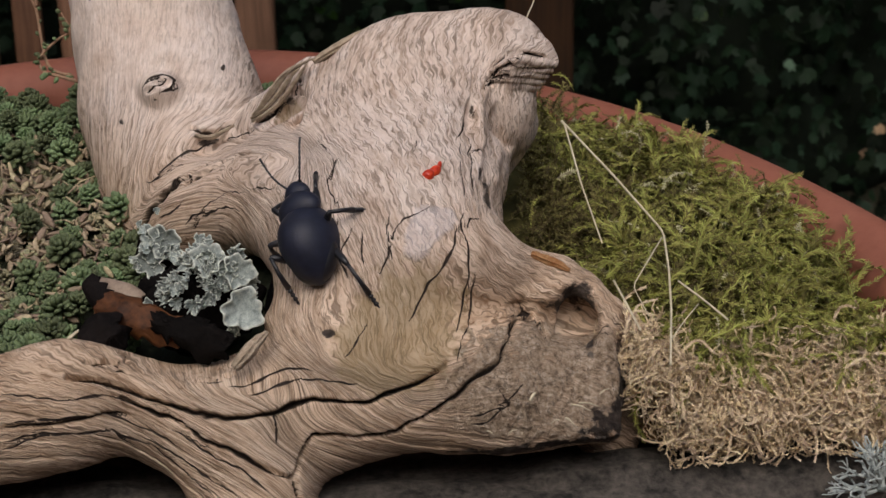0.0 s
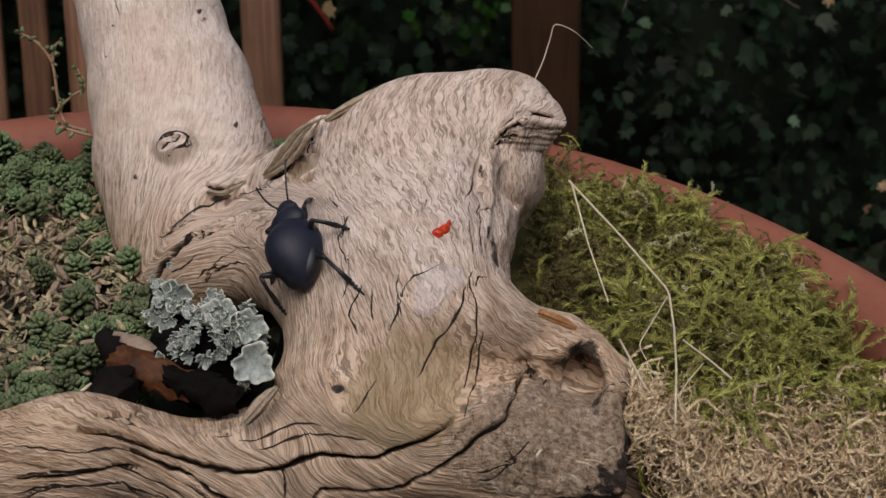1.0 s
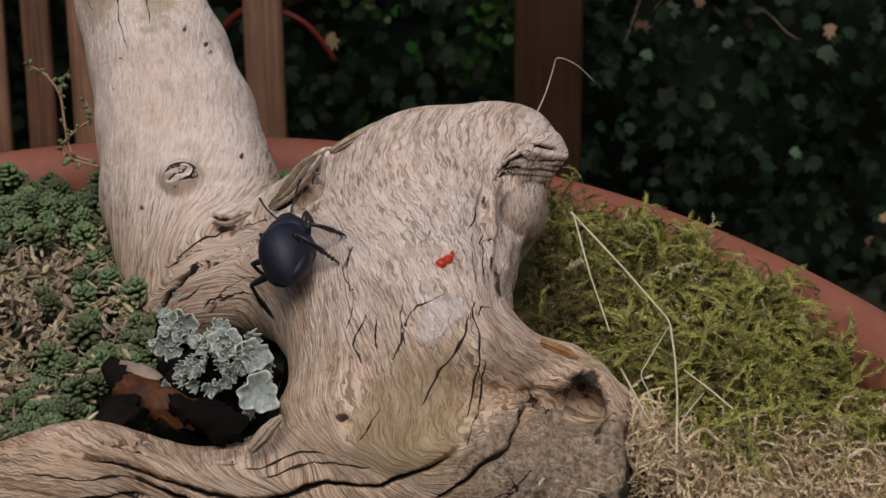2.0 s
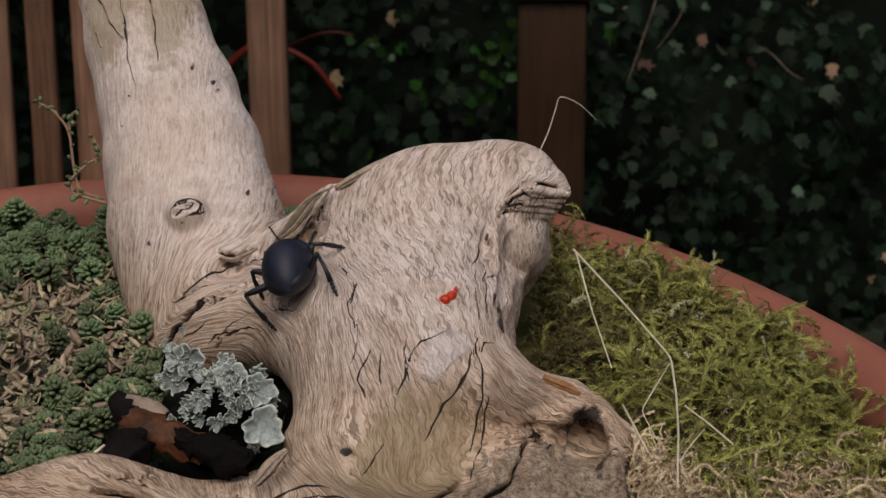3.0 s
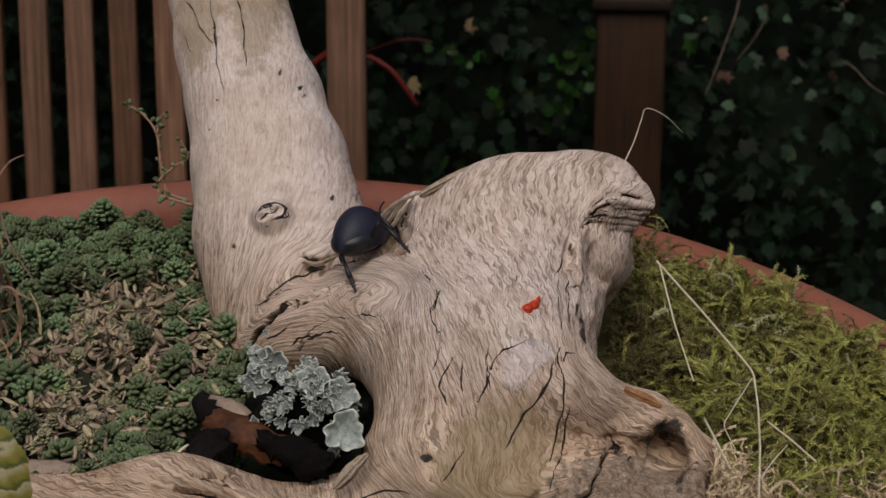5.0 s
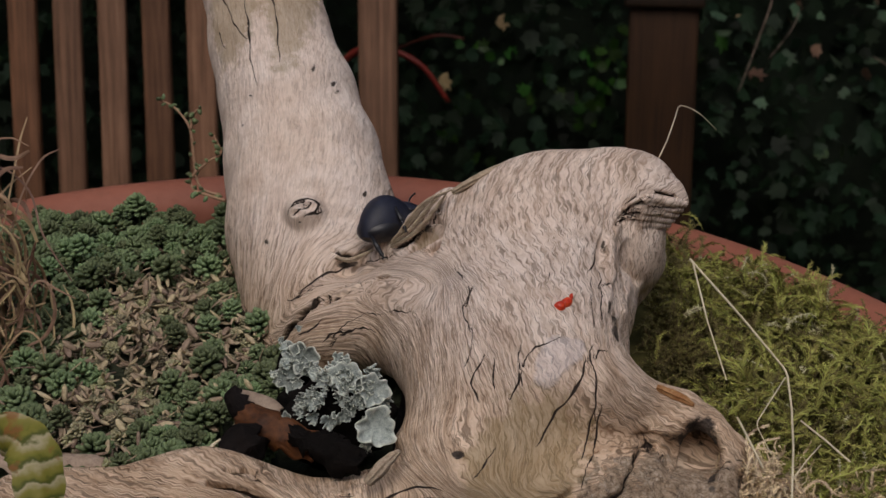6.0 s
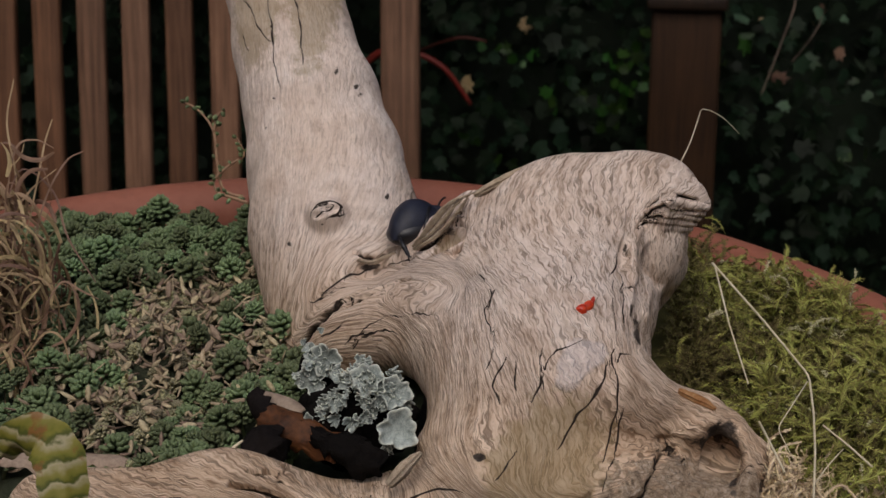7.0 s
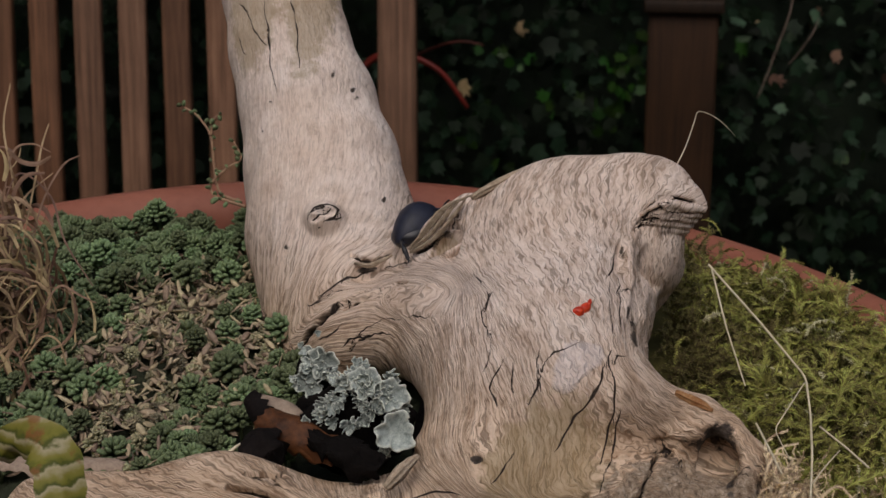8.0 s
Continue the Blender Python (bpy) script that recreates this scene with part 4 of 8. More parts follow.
crack(0.0003, 0.0012, (0.0005, 0.2389, 0.8508), (-0.0009, 0.2381, 0.8505), (-0.0023, 0.2375, 0.8502), (-0.0036, 0.2369, 0.8497), (-0.0042, 0.2359, 0.8487), (-0.0049, 0.2350, 0.8477), (-0.0054, 0.2341, 0.8465), (-0.0060, 0.2334, 0.8453), (-0.0066, 0.2327, 0.8442), (-0.0074, 0.2321, 0.8431), (-0.0083, 0.2314, 0.8420))
crack(0.00055, 0.0022, (-0.0567, 0.2156, 0.8332), (-0.0544, 0.2161, 0.8325), (-0.0522, 0.2170, 0.8316), (-0.0500, 0.2179, 0.8305), (-0.0478, 0.2184, 0.8294), (-0.0455, 0.2184, 0.8283), (-0.0430, 0.2179, 0.8277), (-0.0406, 0.2168, 0.8270), (-0.0383, 0.2157, 0.8262), (-0.0358, 0.2149, 0.8259), (-0.0332, 0.2144, 0.8257), (-0.0307, 0.2143, 0.8254), (-0.0283, 0.2148, 0.8256), (-0.0259, 0.2155, 0.8258), (-0.0234, 0.2162, 0.8259), (-0.0210, 0.2168, 0.8263), (-0.0185, 0.2172, 0.8266), (-0.0160, 0.2174, 0.8263), (-0.0135, 0.2177, 0.8260), (-0.0109, 0.2179, 0.8257), (-0.0084, 0.2183, 0.8260), (-0.0060, 0.2189, 0.8266), (-0.0036, 0.2195, 0.8272), (-0.0015, 0.2204, 0.8283), (0.0007, 0.2216, 0.8293), (0.0028, 0.2228, 0.8302))
crack(0.00048, 0.0018, (-0.0487, 0.2170, 0.8284), (-0.0476, 0.2172, 0.8277), (-0.0464, 0.2172, 0.8270), (-0.0452, 0.2171, 0.8265), (-0.0440, 0.2168, 0.8260), (-0.0428, 0.2164, 0.8256), (-0.0415, 0.2160, 0.8254), (-0.0404, 0.2155, 0.8249), (-0.0393, 0.2149, 0.8242), (-0.0382, 0.2144, 0.8237), (-0.0371, 0.2139, 0.8231), (-0.0359, 0.2133, 0.8226), (-0.0347, 0.2129, 0.8222), (-0.0334, 0.2125, 0.8220), (-0.0322, 0.2122, 0.8217), (-0.0309, 0.2119, 0.8213), (-0.0298, 0.2117, 0.8207), (-0.0287, 0.2114, 0.8201), (-0.0276, 0.2113, 0.8194), (-0.0265, 0.2112, 0.8187), (-0.0253, 0.2112, 0.8180), (-0.0241, 0.2116, 0.8174), (-0.0229, 0.2120, 0.8167), (-0.0217, 0.2127, 0.8159))
crack(0.0005, 0.002, (-0.0217, 0.2127, 0.8159), (-0.0210, 0.2140, 0.8176), (-0.0201, 0.2149, 0.8194), (-0.0185, 0.2156, 0.8208), (-0.0163, 0.2161, 0.8206), (-0.0141, 0.2167, 0.8202), (-0.0119, 0.2172, 0.8200), (-0.0096, 0.2176, 0.8201), (-0.0073, 0.2179, 0.8201), (-0.0051, 0.2182, 0.8204), (-0.0029, 0.2183, 0.8213), (-0.0008, 0.2185, 0.8221), (0.0011, 0.2188, 0.8234), (0.0029, 0.2192, 0.8247), (0.0047, 0.2199, 0.8261), (0.0064, 0.2206, 0.8273), (0.0083, 0.2215, 0.8283), (0.0102, 0.2226, 0.8292), (0.0117, 0.2244, 0.8301), (0.0125, 0.2272, 0.8310), (0.0134, 0.2306, 0.8317), (0.0146, 0.2355, 0.8317), (0.0171, 0.2366, 0.8311), (0.0195, 0.2373, 0.8309), (0.0211, 0.2342, 0.8307), (0.0230, 0.2331, 0.8294))
crack(0.0004, 0.0015, (-0.0217, 0.2127, 0.8159), (-0.0215, 0.2122, 0.8148), (-0.0213, 0.2116, 0.8137), (-0.0211, 0.2110, 0.8128))
crack(0.0003, 0.001, (-0.0253, 0.2156, 0.8257), (-0.0249, 0.2149, 0.8243), (-0.0247, 0.2143, 0.8229), (-0.0245, 0.2136, 0.8214))
crack(0.0004, 0.0014, (-0.0511, 0.2253, 0.8326), (-0.0499, 0.2255, 0.8321), (-0.0485, 0.2251, 0.8316), (-0.0471, 0.2248, 0.8312), (-0.0459, 0.2249, 0.8308), (-0.0446, 0.2250, 0.8302), (-0.0432, 0.2249, 0.8296), (-0.0420, 0.2246, 0.8292), (-0.0406, 0.2240, 0.8290), (-0.0391, 0.2238, 0.8289), (-0.0377, 0.2238, 0.8288), (-0.0361, 0.2231, 0.8290), (-0.0347, 0.2224, 0.8293), (-0.0331, 0.2215, 0.8296), (-0.0316, 0.2206, 0.8299))
crack(0.0003, 0.001, (-0.0665, 0.2114, 0.8277), (-0.0653, 0.2114, 0.8278), (-0.0639, 0.2114, 0.8280), (-0.0626, 0.2114, 0.8280), (-0.0613, 0.2115, 0.8281), (-0.0600, 0.2115, 0.8282), (-0.0587, 0.2117, 0.8283), (-0.0575, 0.2119, 0.8282), (-0.0563, 0.2122, 0.8281), (-0.0551, 0.2127, 0.8279), (-0.0539, 0.2132, 0.8276), (-0.0527, 0.2138, 0.8272), (-0.0516, 0.2144, 0.8269), (-0.0505, 0.2150, 0.8262), (-0.0494, 0.2155, 0.8254), (-0.0482, 0.2159, 0.8247), (-0.0471, 0.2160, 0.8240), (-0.0458, 0.2160, 0.8236), (-0.0446, 0.2158, 0.8231), (-0.0434, 0.2155, 0.8224), (-0.0423, 0.2151, 0.8218), (-0.0411, 0.2146, 0.8213), (-0.0399, 0.2141, 0.8208), (-0.0387, 0.2136, 0.8204))
crack(0.0003, 0.001, (-0.0667, 0.2106, 0.8251), (-0.0654, 0.2107, 0.8253), (-0.0640, 0.2107, 0.8254), (-0.0627, 0.2108, 0.8256), (-0.0615, 0.2108, 0.8257), (-0.0601, 0.2109, 0.8259), (-0.0588, 0.2111, 0.8259), (-0.0575, 0.2113, 0.8259), (-0.0563, 0.2117, 0.8257), (-0.0551, 0.2121, 0.8254), (-0.0539, 0.2127, 0.8250), (-0.0527, 0.2133, 0.8245), (-0.0516, 0.2140, 0.8240), (-0.0504, 0.2148, 0.8233), (-0.0494, 0.2155, 0.8224), (-0.0482, 0.2160, 0.8217), (-0.0470, 0.2162, 0.8210), (-0.0457, 0.2161, 0.8205), (-0.0444, 0.2158, 0.8202))
crack(0.0004, 0.0015, (-0.0314, 0.2229, 0.8297), (-0.0311, 0.2280, 0.8284), (-0.0305, 0.2318, 0.8276), (-0.0298, 0.2354, 0.8271))
crack(0.0003, 0.0012, (-0.0121, 0.2361, 0.8484), (-0.0128, 0.2352, 0.8470), (-0.0135, 0.2344, 0.8455), (-0.0140, 0.2335, 0.8440), (-0.0135, 0.2324, 0.8426), (-0.0131, 0.2312, 0.8412))
crack(0.0003, 0.0012, (-0.0146, 0.2511, 0.8562), (-0.0152, 0.2490, 0.8553), (-0.0157, 0.2470, 0.8543), (-0.0163, 0.2454, 0.8532), (-0.0160, 0.2433, 0.8523), (-0.0156, 0.2412, 0.8513), (-0.0152, 0.2393, 0.8501))
crack(0.0004, 0.0016, (0.0079, 0.2329, 0.8416), (0.0078, 0.2327, 0.8400), (0.0076, 0.2326, 0.8383), (0.0074, 0.2324, 0.8368), (0.0072, 0.2319, 0.8353), (0.0069, 0.2308, 0.8342), (0.0065, 0.2291, 0.8333), (0.0061, 0.2274, 0.8326), (0.0056, 0.2258, 0.8318), (0.0051, 0.2243, 0.8310), (0.0047, 0.2230, 0.8301))
crack(0.0003, 0.001, (0.0108, 0.2202, 0.8263), (0.0118, 0.2198, 0.8249), (0.0127, 0.2196, 0.8235), (0.0114, 0.2191, 0.8226), (0.0102, 0.2189, 0.8215), (0.0085, 0.2189, 0.8212), (0.0069, 0.2189, 0.8210), (0.0053, 0.2188, 0.8209))
crack(0.0003, 0.0012, (-0.0683, 0.3234, 0.8888), (-0.0678, 0.3222, 0.8870), (-0.0673, 0.3211, 0.8852), (-0.0668, 0.3198, 0.8834), (-0.0663, 0.3182, 0.8817), (-0.0657, 0.3166, 0.8800), (-0.0650, 0.3151, 0.8783), (-0.0643, 0.3137, 0.8766))
crack(0.0004, 0.0016, (-0.0757, 0.3311, 0.8937), (-0.0742, 0.3291, 0.8921), (-0.0726, 0.3266, 0.8905), (-0.0711, 0.3245, 0.8888), (-0.0696, 0.3229, 0.8872), (-0.0682, 0.3215, 0.8855))
crack(0.0003, 0.0012, (-0.0702, 0.3290, 0.8953), (-0.0696, 0.3275, 0.8936), (-0.0690, 0.3259, 0.8919), (-0.0684, 0.3244, 0.8902), (-0.0679, 0.3231, 0.8886), (-0.0675, 0.3220, 0.8868), (-0.0671, 0.3210, 0.8851), (-0.0667, 0.3197, 0.8834))
crack(0.0004, 0.0012, (-0.0633, 0.3289, 0.8952), (-0.0628, 0.3273, 0.8935), (-0.0622, 0.3258, 0.8918), (-0.0617, 0.3243, 0.8900), (-0.0613, 0.3231, 0.8883), (-0.0611, 0.3217, 0.8865), (-0.0609, 0.3202, 0.8848), (-0.0606, 0.3184, 0.8831), (-0.0604, 0.3168, 0.8815))
crack(0.0003, 0.001, (-0.0753, 0.3265, 0.8864), (-0.0745, 0.3251, 0.8852), (-0.0738, 0.3241, 0.8840), (-0.0730, 0.3230, 0.8827))
crack(0.0004, 0.0018, (0.0117, 0.2626, 0.8528), (0.0101, 0.2573, 0.8536), (0.0088, 0.2553, 0.8531), (0.0084, 0.2526, 0.8525), (0.0080, 0.2496, 0.8518), (0.0082, 0.2477, 0.8508), (0.0089, 0.2465, 0.8497), (0.0095, 0.2448, 0.8488))
crack(0.0004, 0.002, (0.0089, 0.2646, 0.8578), (0.0085, 0.2622, 0.8567), (0.0083, 0.2601, 0.8556), (0.0089, 0.2588, 0.8543), (0.0085, 0.2564, 0.8535), (0.0075, 0.2528, 0.8532))
crack(0.0003, 0.0012, (0.0069, 0.2592, 0.8564), (0.0068, 0.2569, 0.8553), (0.0066, 0.2541, 0.8544), (0.0065, 0.2514, 0.8536), (0.0065, 0.2486, 0.8528), (0.0065, 0.2464, 0.8519), (0.0066, 0.2440, 0.8510), (0.0067, 0.2414, 0.8502))
crack(0.0004, 0.0016, (-0.0419, 0.2660, 0.8381), (-0.0400, 0.2650, 0.8398), (-0.0379, 0.2637, 0.8410), (-0.0357, 0.2621, 0.8418), (-0.0334, 0.2599, 0.8426))
crack(0.0003, 0.0012, (-0.0433, 0.2670, 0.8353), (-0.0428, 0.2666, 0.8362), (-0.0423, 0.2663, 0.8373), (-0.0419, 0.2660, 0.8381))
crack(0.0003, 0.001, (-0.0439, 0.2673, 0.8353), (-0.0429, 0.2666, 0.8373), (-0.0420, 0.2662, 0.8390), (-0.0411, 0.2660, 0.8408), (-0.0398, 0.2655, 0.8420), (-0.0380, 0.2645, 0.8431), (-0.0362, 0.2634, 0.8441), (-0.0344, 0.2621, 0.8452), (-0.0326, 0.2606, 0.8461), (-0.0306, 0.2585, 0.8471), (-0.0288, 0.2567, 0.8479), (-0.0270, 0.2551, 0.8486), (-0.0252, 0.2535, 0.8494))
crack(0.0003, 0.0012, (0.0116, 0.2334, 0.8328), (0.0133, 0.2354, 0.8323), (0.0150, 0.2371, 0.8318), (0.0167, 0.2377, 0.8314), (0.0183, 0.2373, 0.8310), (0.0199, 0.2370, 0.8307), (0.0216, 0.2367, 0.8305), (0.0232, 0.2369, 0.8302))
crack(0.0003, 0.0012, (0.0268, 0.2342, 0.8303), (0.0287, 0.2320, 0.8311), (0.0310, 0.2335, 0.8301), (0.0333, 0.2363, 0.8297))
crack(0.0004, 0.002, (0.0142, 0.2376, 0.8323), (0.0158, 0.2397, 0.8318), (0.0175, 0.2408, 0.8317), (0.0191, 0.2400, 0.8316), (0.0205, 0.2391, 0.8314), (0.0217, 0.2378, 0.8309), (0.0227, 0.2364, 0.8303), (0.0236, 0.2357, 0.8292))
crack(0.00025, 0.001, (-0.0484, 0.2924, 0.8557), (-0.0480, 0.2917, 0.8549), (-0.0485, 0.2908, 0.8542), (-0.0491, 0.2901, 0.8536))
crack(0.0012, 0.0024, (-0.0557, 0.2764, 0.8320), (-0.0535, 0.2746, 0.8352), (-0.0514, 0.2730, 0.8383), (-0.0493, 0.2723, 0.8408), (-0.0471, 0.2725, 0.8427), (-0.0449, 0.2732, 0.8441))
crack(0.0006, 0.0016, (-0.0462, 0.2726, 0.8433), (-0.0442, 0.2731, 0.8445), (-0.0422, 0.2739, 0.8455), (-0.0402, 0.2747, 0.8464), (-0.0377, 0.2737, 0.8476))
crack(0.0006, 0.0016, (-0.0450, 0.2718, 0.8435), (-0.0425, 0.2716, 0.8449), (-0.0401, 0.2715, 0.8462), (-0.0377, 0.2714, 0.8476), (-0.0350, 0.2699, 0.8492), (-0.0320, 0.2666, 0.8510))
crack(0.0005, 0.0014, (-0.0517, 0.2780, 0.8425), (-0.0497, 0.2788, 0.8443), (-0.0475, 0.2798, 0.8456), (-0.0451, 0.2812, 0.8465), (-0.0428, 0.2828, 0.8471), (-0.0401, 0.2838, 0.8471))
crack(0.0005, 0.001, (-0.0541, 0.2785, 0.8402), (-0.0516, 0.2776, 0.8422), (-0.0492, 0.2774, 0.8438), (-0.0468, 0.2777, 0.8449), (-0.0445, 0.2789, 0.8456))
crack(0.00055, 0.0014, (-0.0450, 0.2857, 0.8495), (-0.0432, 0.2846, 0.8483), (-0.0409, 0.2851, 0.8481), (-0.0387, 0.2862, 0.8485), (-0.0370, 0.2880, 0.8497))
crack(0.0004, 0.001, (-0.0506, 0.2714, 0.8367), (-0.0489, 0.2700, 0.8378), (-0.0472, 0.2692, 0.8388), (-0.0458, 0.2689, 0.8399), (-0.0445, 0.2686, 0.8411))
crack(0.00045, 0.0012, (-0.0454, 0.2679, 0.8360), (-0.0436, 0.2670, 0.8379), (-0.0415, 0.2659, 0.8393), (-0.0393, 0.2646, 0.8404), (-0.0370, 0.2630, 0.8412))
crack(0.0004, 0.001, (-0.0385, 0.2844, 0.8475), (-0.0369, 0.2842, 0.8479), (-0.0351, 0.2827, 0.8487), (-0.0334, 0.2812, 0.8498), (-0.0318, 0.2801, 0.8508))
crack(0.0008, 0.002, (-0.0326, 0.2818, 0.8520), (-0.0295, 0.2805, 0.8530), (-0.0268, 0.2799, 0.8545), (-0.0249, 0.2797, 0.8569), (-0.0234, 0.2793, 0.8597))
crack(0.0005, 0.0014, (-0.0542, 0.2191, 0.8341), (-0.0524, 0.2201, 0.8334), (-0.0505, 0.2213, 0.8325), (-0.0485, 0.2216, 0.8315), (-0.0465, 0.2215, 0.8306), (-0.0444, 0.2215, 0.8300), (-0.0423, 0.2213, 0.8296), (-0.0401, 0.2214, 0.8294), (-0.0378, 0.2212, 0.8293), (-0.0355, 0.2208, 0.8295), (-0.0332, 0.2202, 0.8297), (-0.0311, 0.2205, 0.8300))
crack(0.0004, 0.0012, (-0.0502, 0.2250, 0.8323), (-0.0482, 0.2250, 0.8315), (-0.0462, 0.2248, 0.8309), (-0.0442, 0.2250, 0.8300), (-0.0422, 0.2250, 0.8292))
crack(0.0003, 0.001, (-0.0666, 0.2137, 0.8314), (-0.0644, 0.2134, 0.8314), (-0.0622, 0.2132, 0.8314), (-0.0601, 0.2132, 0.8313), (-0.0580, 0.2133, 0.8311), (-0.0560, 0.2137, 0.8307), (-0.0541, 0.2143, 0.8302), (-0.0522, 0.2152, 0.8295), (-0.0503, 0.2161, 0.8287), (-0.0484, 0.2168, 0.8277), (-0.0464, 0.2171, 0.8269), (-0.0443, 0.2170, 0.8263), (-0.0422, 0.2165, 0.8260))
crack(0.0004, 0.001, (-0.0666, 0.2112, 0.8271), (-0.0643, 0.2112, 0.8272), (-0.0621, 0.2112, 0.8273), (-0.0599, 0.2113, 0.8274), (-0.0577, 0.2117, 0.8276), (-0.0556, 0.2123, 0.8276), (-0.0536, 0.2132, 0.8272), (-0.0516, 0.2144, 0.8268), (-0.0496, 0.2155, 0.8262), (-0.0476, 0.2162, 0.8253))
crack(0.0003, 0.001, (-0.0669, 0.2104, 0.8237), (-0.0647, 0.2105, 0.8244), (-0.0626, 0.2107, 0.8250), (-0.0605, 0.2109, 0.8254), (-0.0583, 0.2111, 0.8256), (-0.0563, 0.2117, 0.8256), (-0.0543, 0.2125, 0.8252), (-0.0523, 0.2136, 0.8246), (-0.0505, 0.2147, 0.8236), (-0.0490, 0.2158, 0.8216), (-0.0473, 0.2165, 0.8199))
crack(0.0003, 0.001, (-0.0461, 0.2160, 0.8217), (-0.0442, 0.2156, 0.8207), (-0.0421, 0.2149, 0.8199), (-0.0400, 0.2140, 0.8192), (-0.0381, 0.2129, 0.8185), (-0.0361, 0.2117, 0.8177), (-0.0342, 0.2104, 0.8170), (-0.0323, 0.2092, 0.8162), (-0.0305, 0.2082, 0.8154))
crack(0.0003, 0.001, (-0.0444, 0.2158, 0.8202), (-0.0425, 0.2151, 0.8188), (-0.0404, 0.2141, 0.8176), (-0.0383, 0.2127, 0.8166), (-0.0363, 0.2111, 0.8158), (-0.0342, 0.2094, 0.8150))
crack(0.0003, 0.001, (-0.0413, 0.2152, 0.8236), (-0.0392, 0.2143, 0.8227), (-0.0371, 0.2134, 0.8218), (-0.0350, 0.2124, 0.8210), (-0.0330, 0.2115, 0.8201), (-0.0309, 0.2107, 0.8192), (-0.0290, 0.2101, 0.8181), (-0.0271, 0.2095, 0.8168), (-0.0252, 0.2091, 0.8154))
crack(0.0003, 0.001, (-0.0322, 0.2177, 0.8291), (-0.0298, 0.2182, 0.8294), (-0.0275, 0.2191, 0.8298), (-0.0254, 0.2201, 0.8304), (-0.0229, 0.2206, 0.8309), (-0.0204, 0.2205, 0.8311), (-0.0179, 0.2201, 0.8308))
crack(0.0003, 0.001, (-0.0286, 0.2167, 0.8280), (-0.0265, 0.2175, 0.8284), (-0.0245, 0.2183, 0.8289), (-0.0223, 0.2188, 0.8293), (-0.0200, 0.2189, 0.8294), (-0.0177, 0.2189, 0.8294), (-0.0154, 0.2190, 0.8292), (-0.0131, 0.2191, 0.8288), (-0.0108, 0.2192, 0.8286))
crack(0.0006, 0.0016, (0.0136, 0.2359, 0.8323), (0.0162, 0.2377, 0.8315), (0.0186, 0.2377, 0.8310), (0.0195, 0.2329, 0.8311), (0.0213, 0.2307, 0.8306))
crack(0.0003, 0.001, (0.0108, 0.2192, 0.8237), (0.0123, 0.2196, 0.8242), (0.0134, 0.2203, 0.8249), (0.0141, 0.2212, 0.8260), (0.0151, 0.2223, 0.8268))
crack(0.0003, 0.001, (0.0062, 0.2189, 0.8222), (0.0078, 0.2189, 0.8225), (0.0095, 0.2190, 0.8227), (0.0111, 0.2191, 0.8231), (0.0127, 0.2195, 0.8233))
crack(0.0004, 0.001, (0.0280, 0.2318, 0.8310), (0.0286, 0.2316, 0.8310), (0.0292, 0.2314, 0.8309), (0.0297, 0.2311, 0.8307), (0.0303, 0.2309, 0.8304))
crack(0.0007, 0.0012, (0.0124, 0.2744, 0.8625), (0.0145, 0.2775, 0.8635), (0.0168, 0.2726, 0.8660), (0.0200, 0.2792, 0.8642), (0.0228, 0.2797, 0.8637))
crack(0.0006, 0.0012, (0.0120, 0.2745, 0.8612), (0.0139, 0.2736, 0.8634), (0.0164, 0.2727, 0.8646), (0.0193, 0.2747, 0.8635), (0.0221, 0.2762, 0.8624))
crack(0.0006, 0.0012, (0.0117, 0.2728, 0.8609), (0.0138, 0.2745, 0.8619), (0.0162, 0.2740, 0.8627), (0.0189, 0.2754, 0.8618), (0.0215, 0.2774, 0.8605))
crack(0.0006, 0.0012, (0.0114, 0.2717, 0.8605), (0.0132, 0.2751, 0.8605), (0.0151, 0.2750, 0.8611), (0.0171, 0.2750, 0.8610), (0.0192, 0.2767, 0.8601))
crack(0.0004, 0.001, (0.0077, 0.2632, 0.8581), (0.0073, 0.2613, 0.8574), (0.0068, 0.2596, 0.8566), (0.0064, 0.2578, 0.8560), (0.0058, 0.2556, 0.8555))
crack(0.0003, 0.001, (-0.0152, 0.2416, 0.8517), (-0.0149, 0.2395, 0.8505), (-0.0146, 0.2378, 0.8491), (-0.0147, 0.2365, 0.8477), (-0.0152, 0.2356, 0.8461))
crack(0.0003, 0.001, (0.0102, 0.2418, 0.8478), (0.0091, 0.2395, 0.8484), (0.0080, 0.2382, 0.8485), (0.0075, 0.2370, 0.8480), (0.0072, 0.2358, 0.8474))
crack(0.0005, 0.001, (-0.0545, 0.2914, 0.8545), (-0.0532, 0.2925, 0.8561), (-0.0509, 0.2931, 0.8567), (-0.0488, 0.2926, 0.8560), (-0.0490, 0.2908, 0.8542), (-0.0510, 0.2898, 0.8533))
crack(0.0004, 0.001, (-0.0535, 0.2909, 0.8541), (-0.0526, 0.2911, 0.8546), (-0.0516, 0.2915, 0.8550), (-0.0507, 0.2919, 0.8554), (-0.0500, 0.2925, 0.8561))
crack(0.0003, 0.001, (-0.0540, 0.2919, 0.8552), (-0.0533, 0.2921, 0.8555), (-0.0525, 0.2923, 0.8559), (-0.0517, 0.2925, 0.8561), (-0.0509, 0.2927, 0.8563))
crack(0.0003, 0.0008, (-0.0014, 0.2535, 0.8580), (-0.0015, 0.2520, 0.8577), (-0.0016, 0.2505, 0.8573), (-0.0018, 0.2491, 0.8569), (-0.0021, 0.2478, 0.8566))
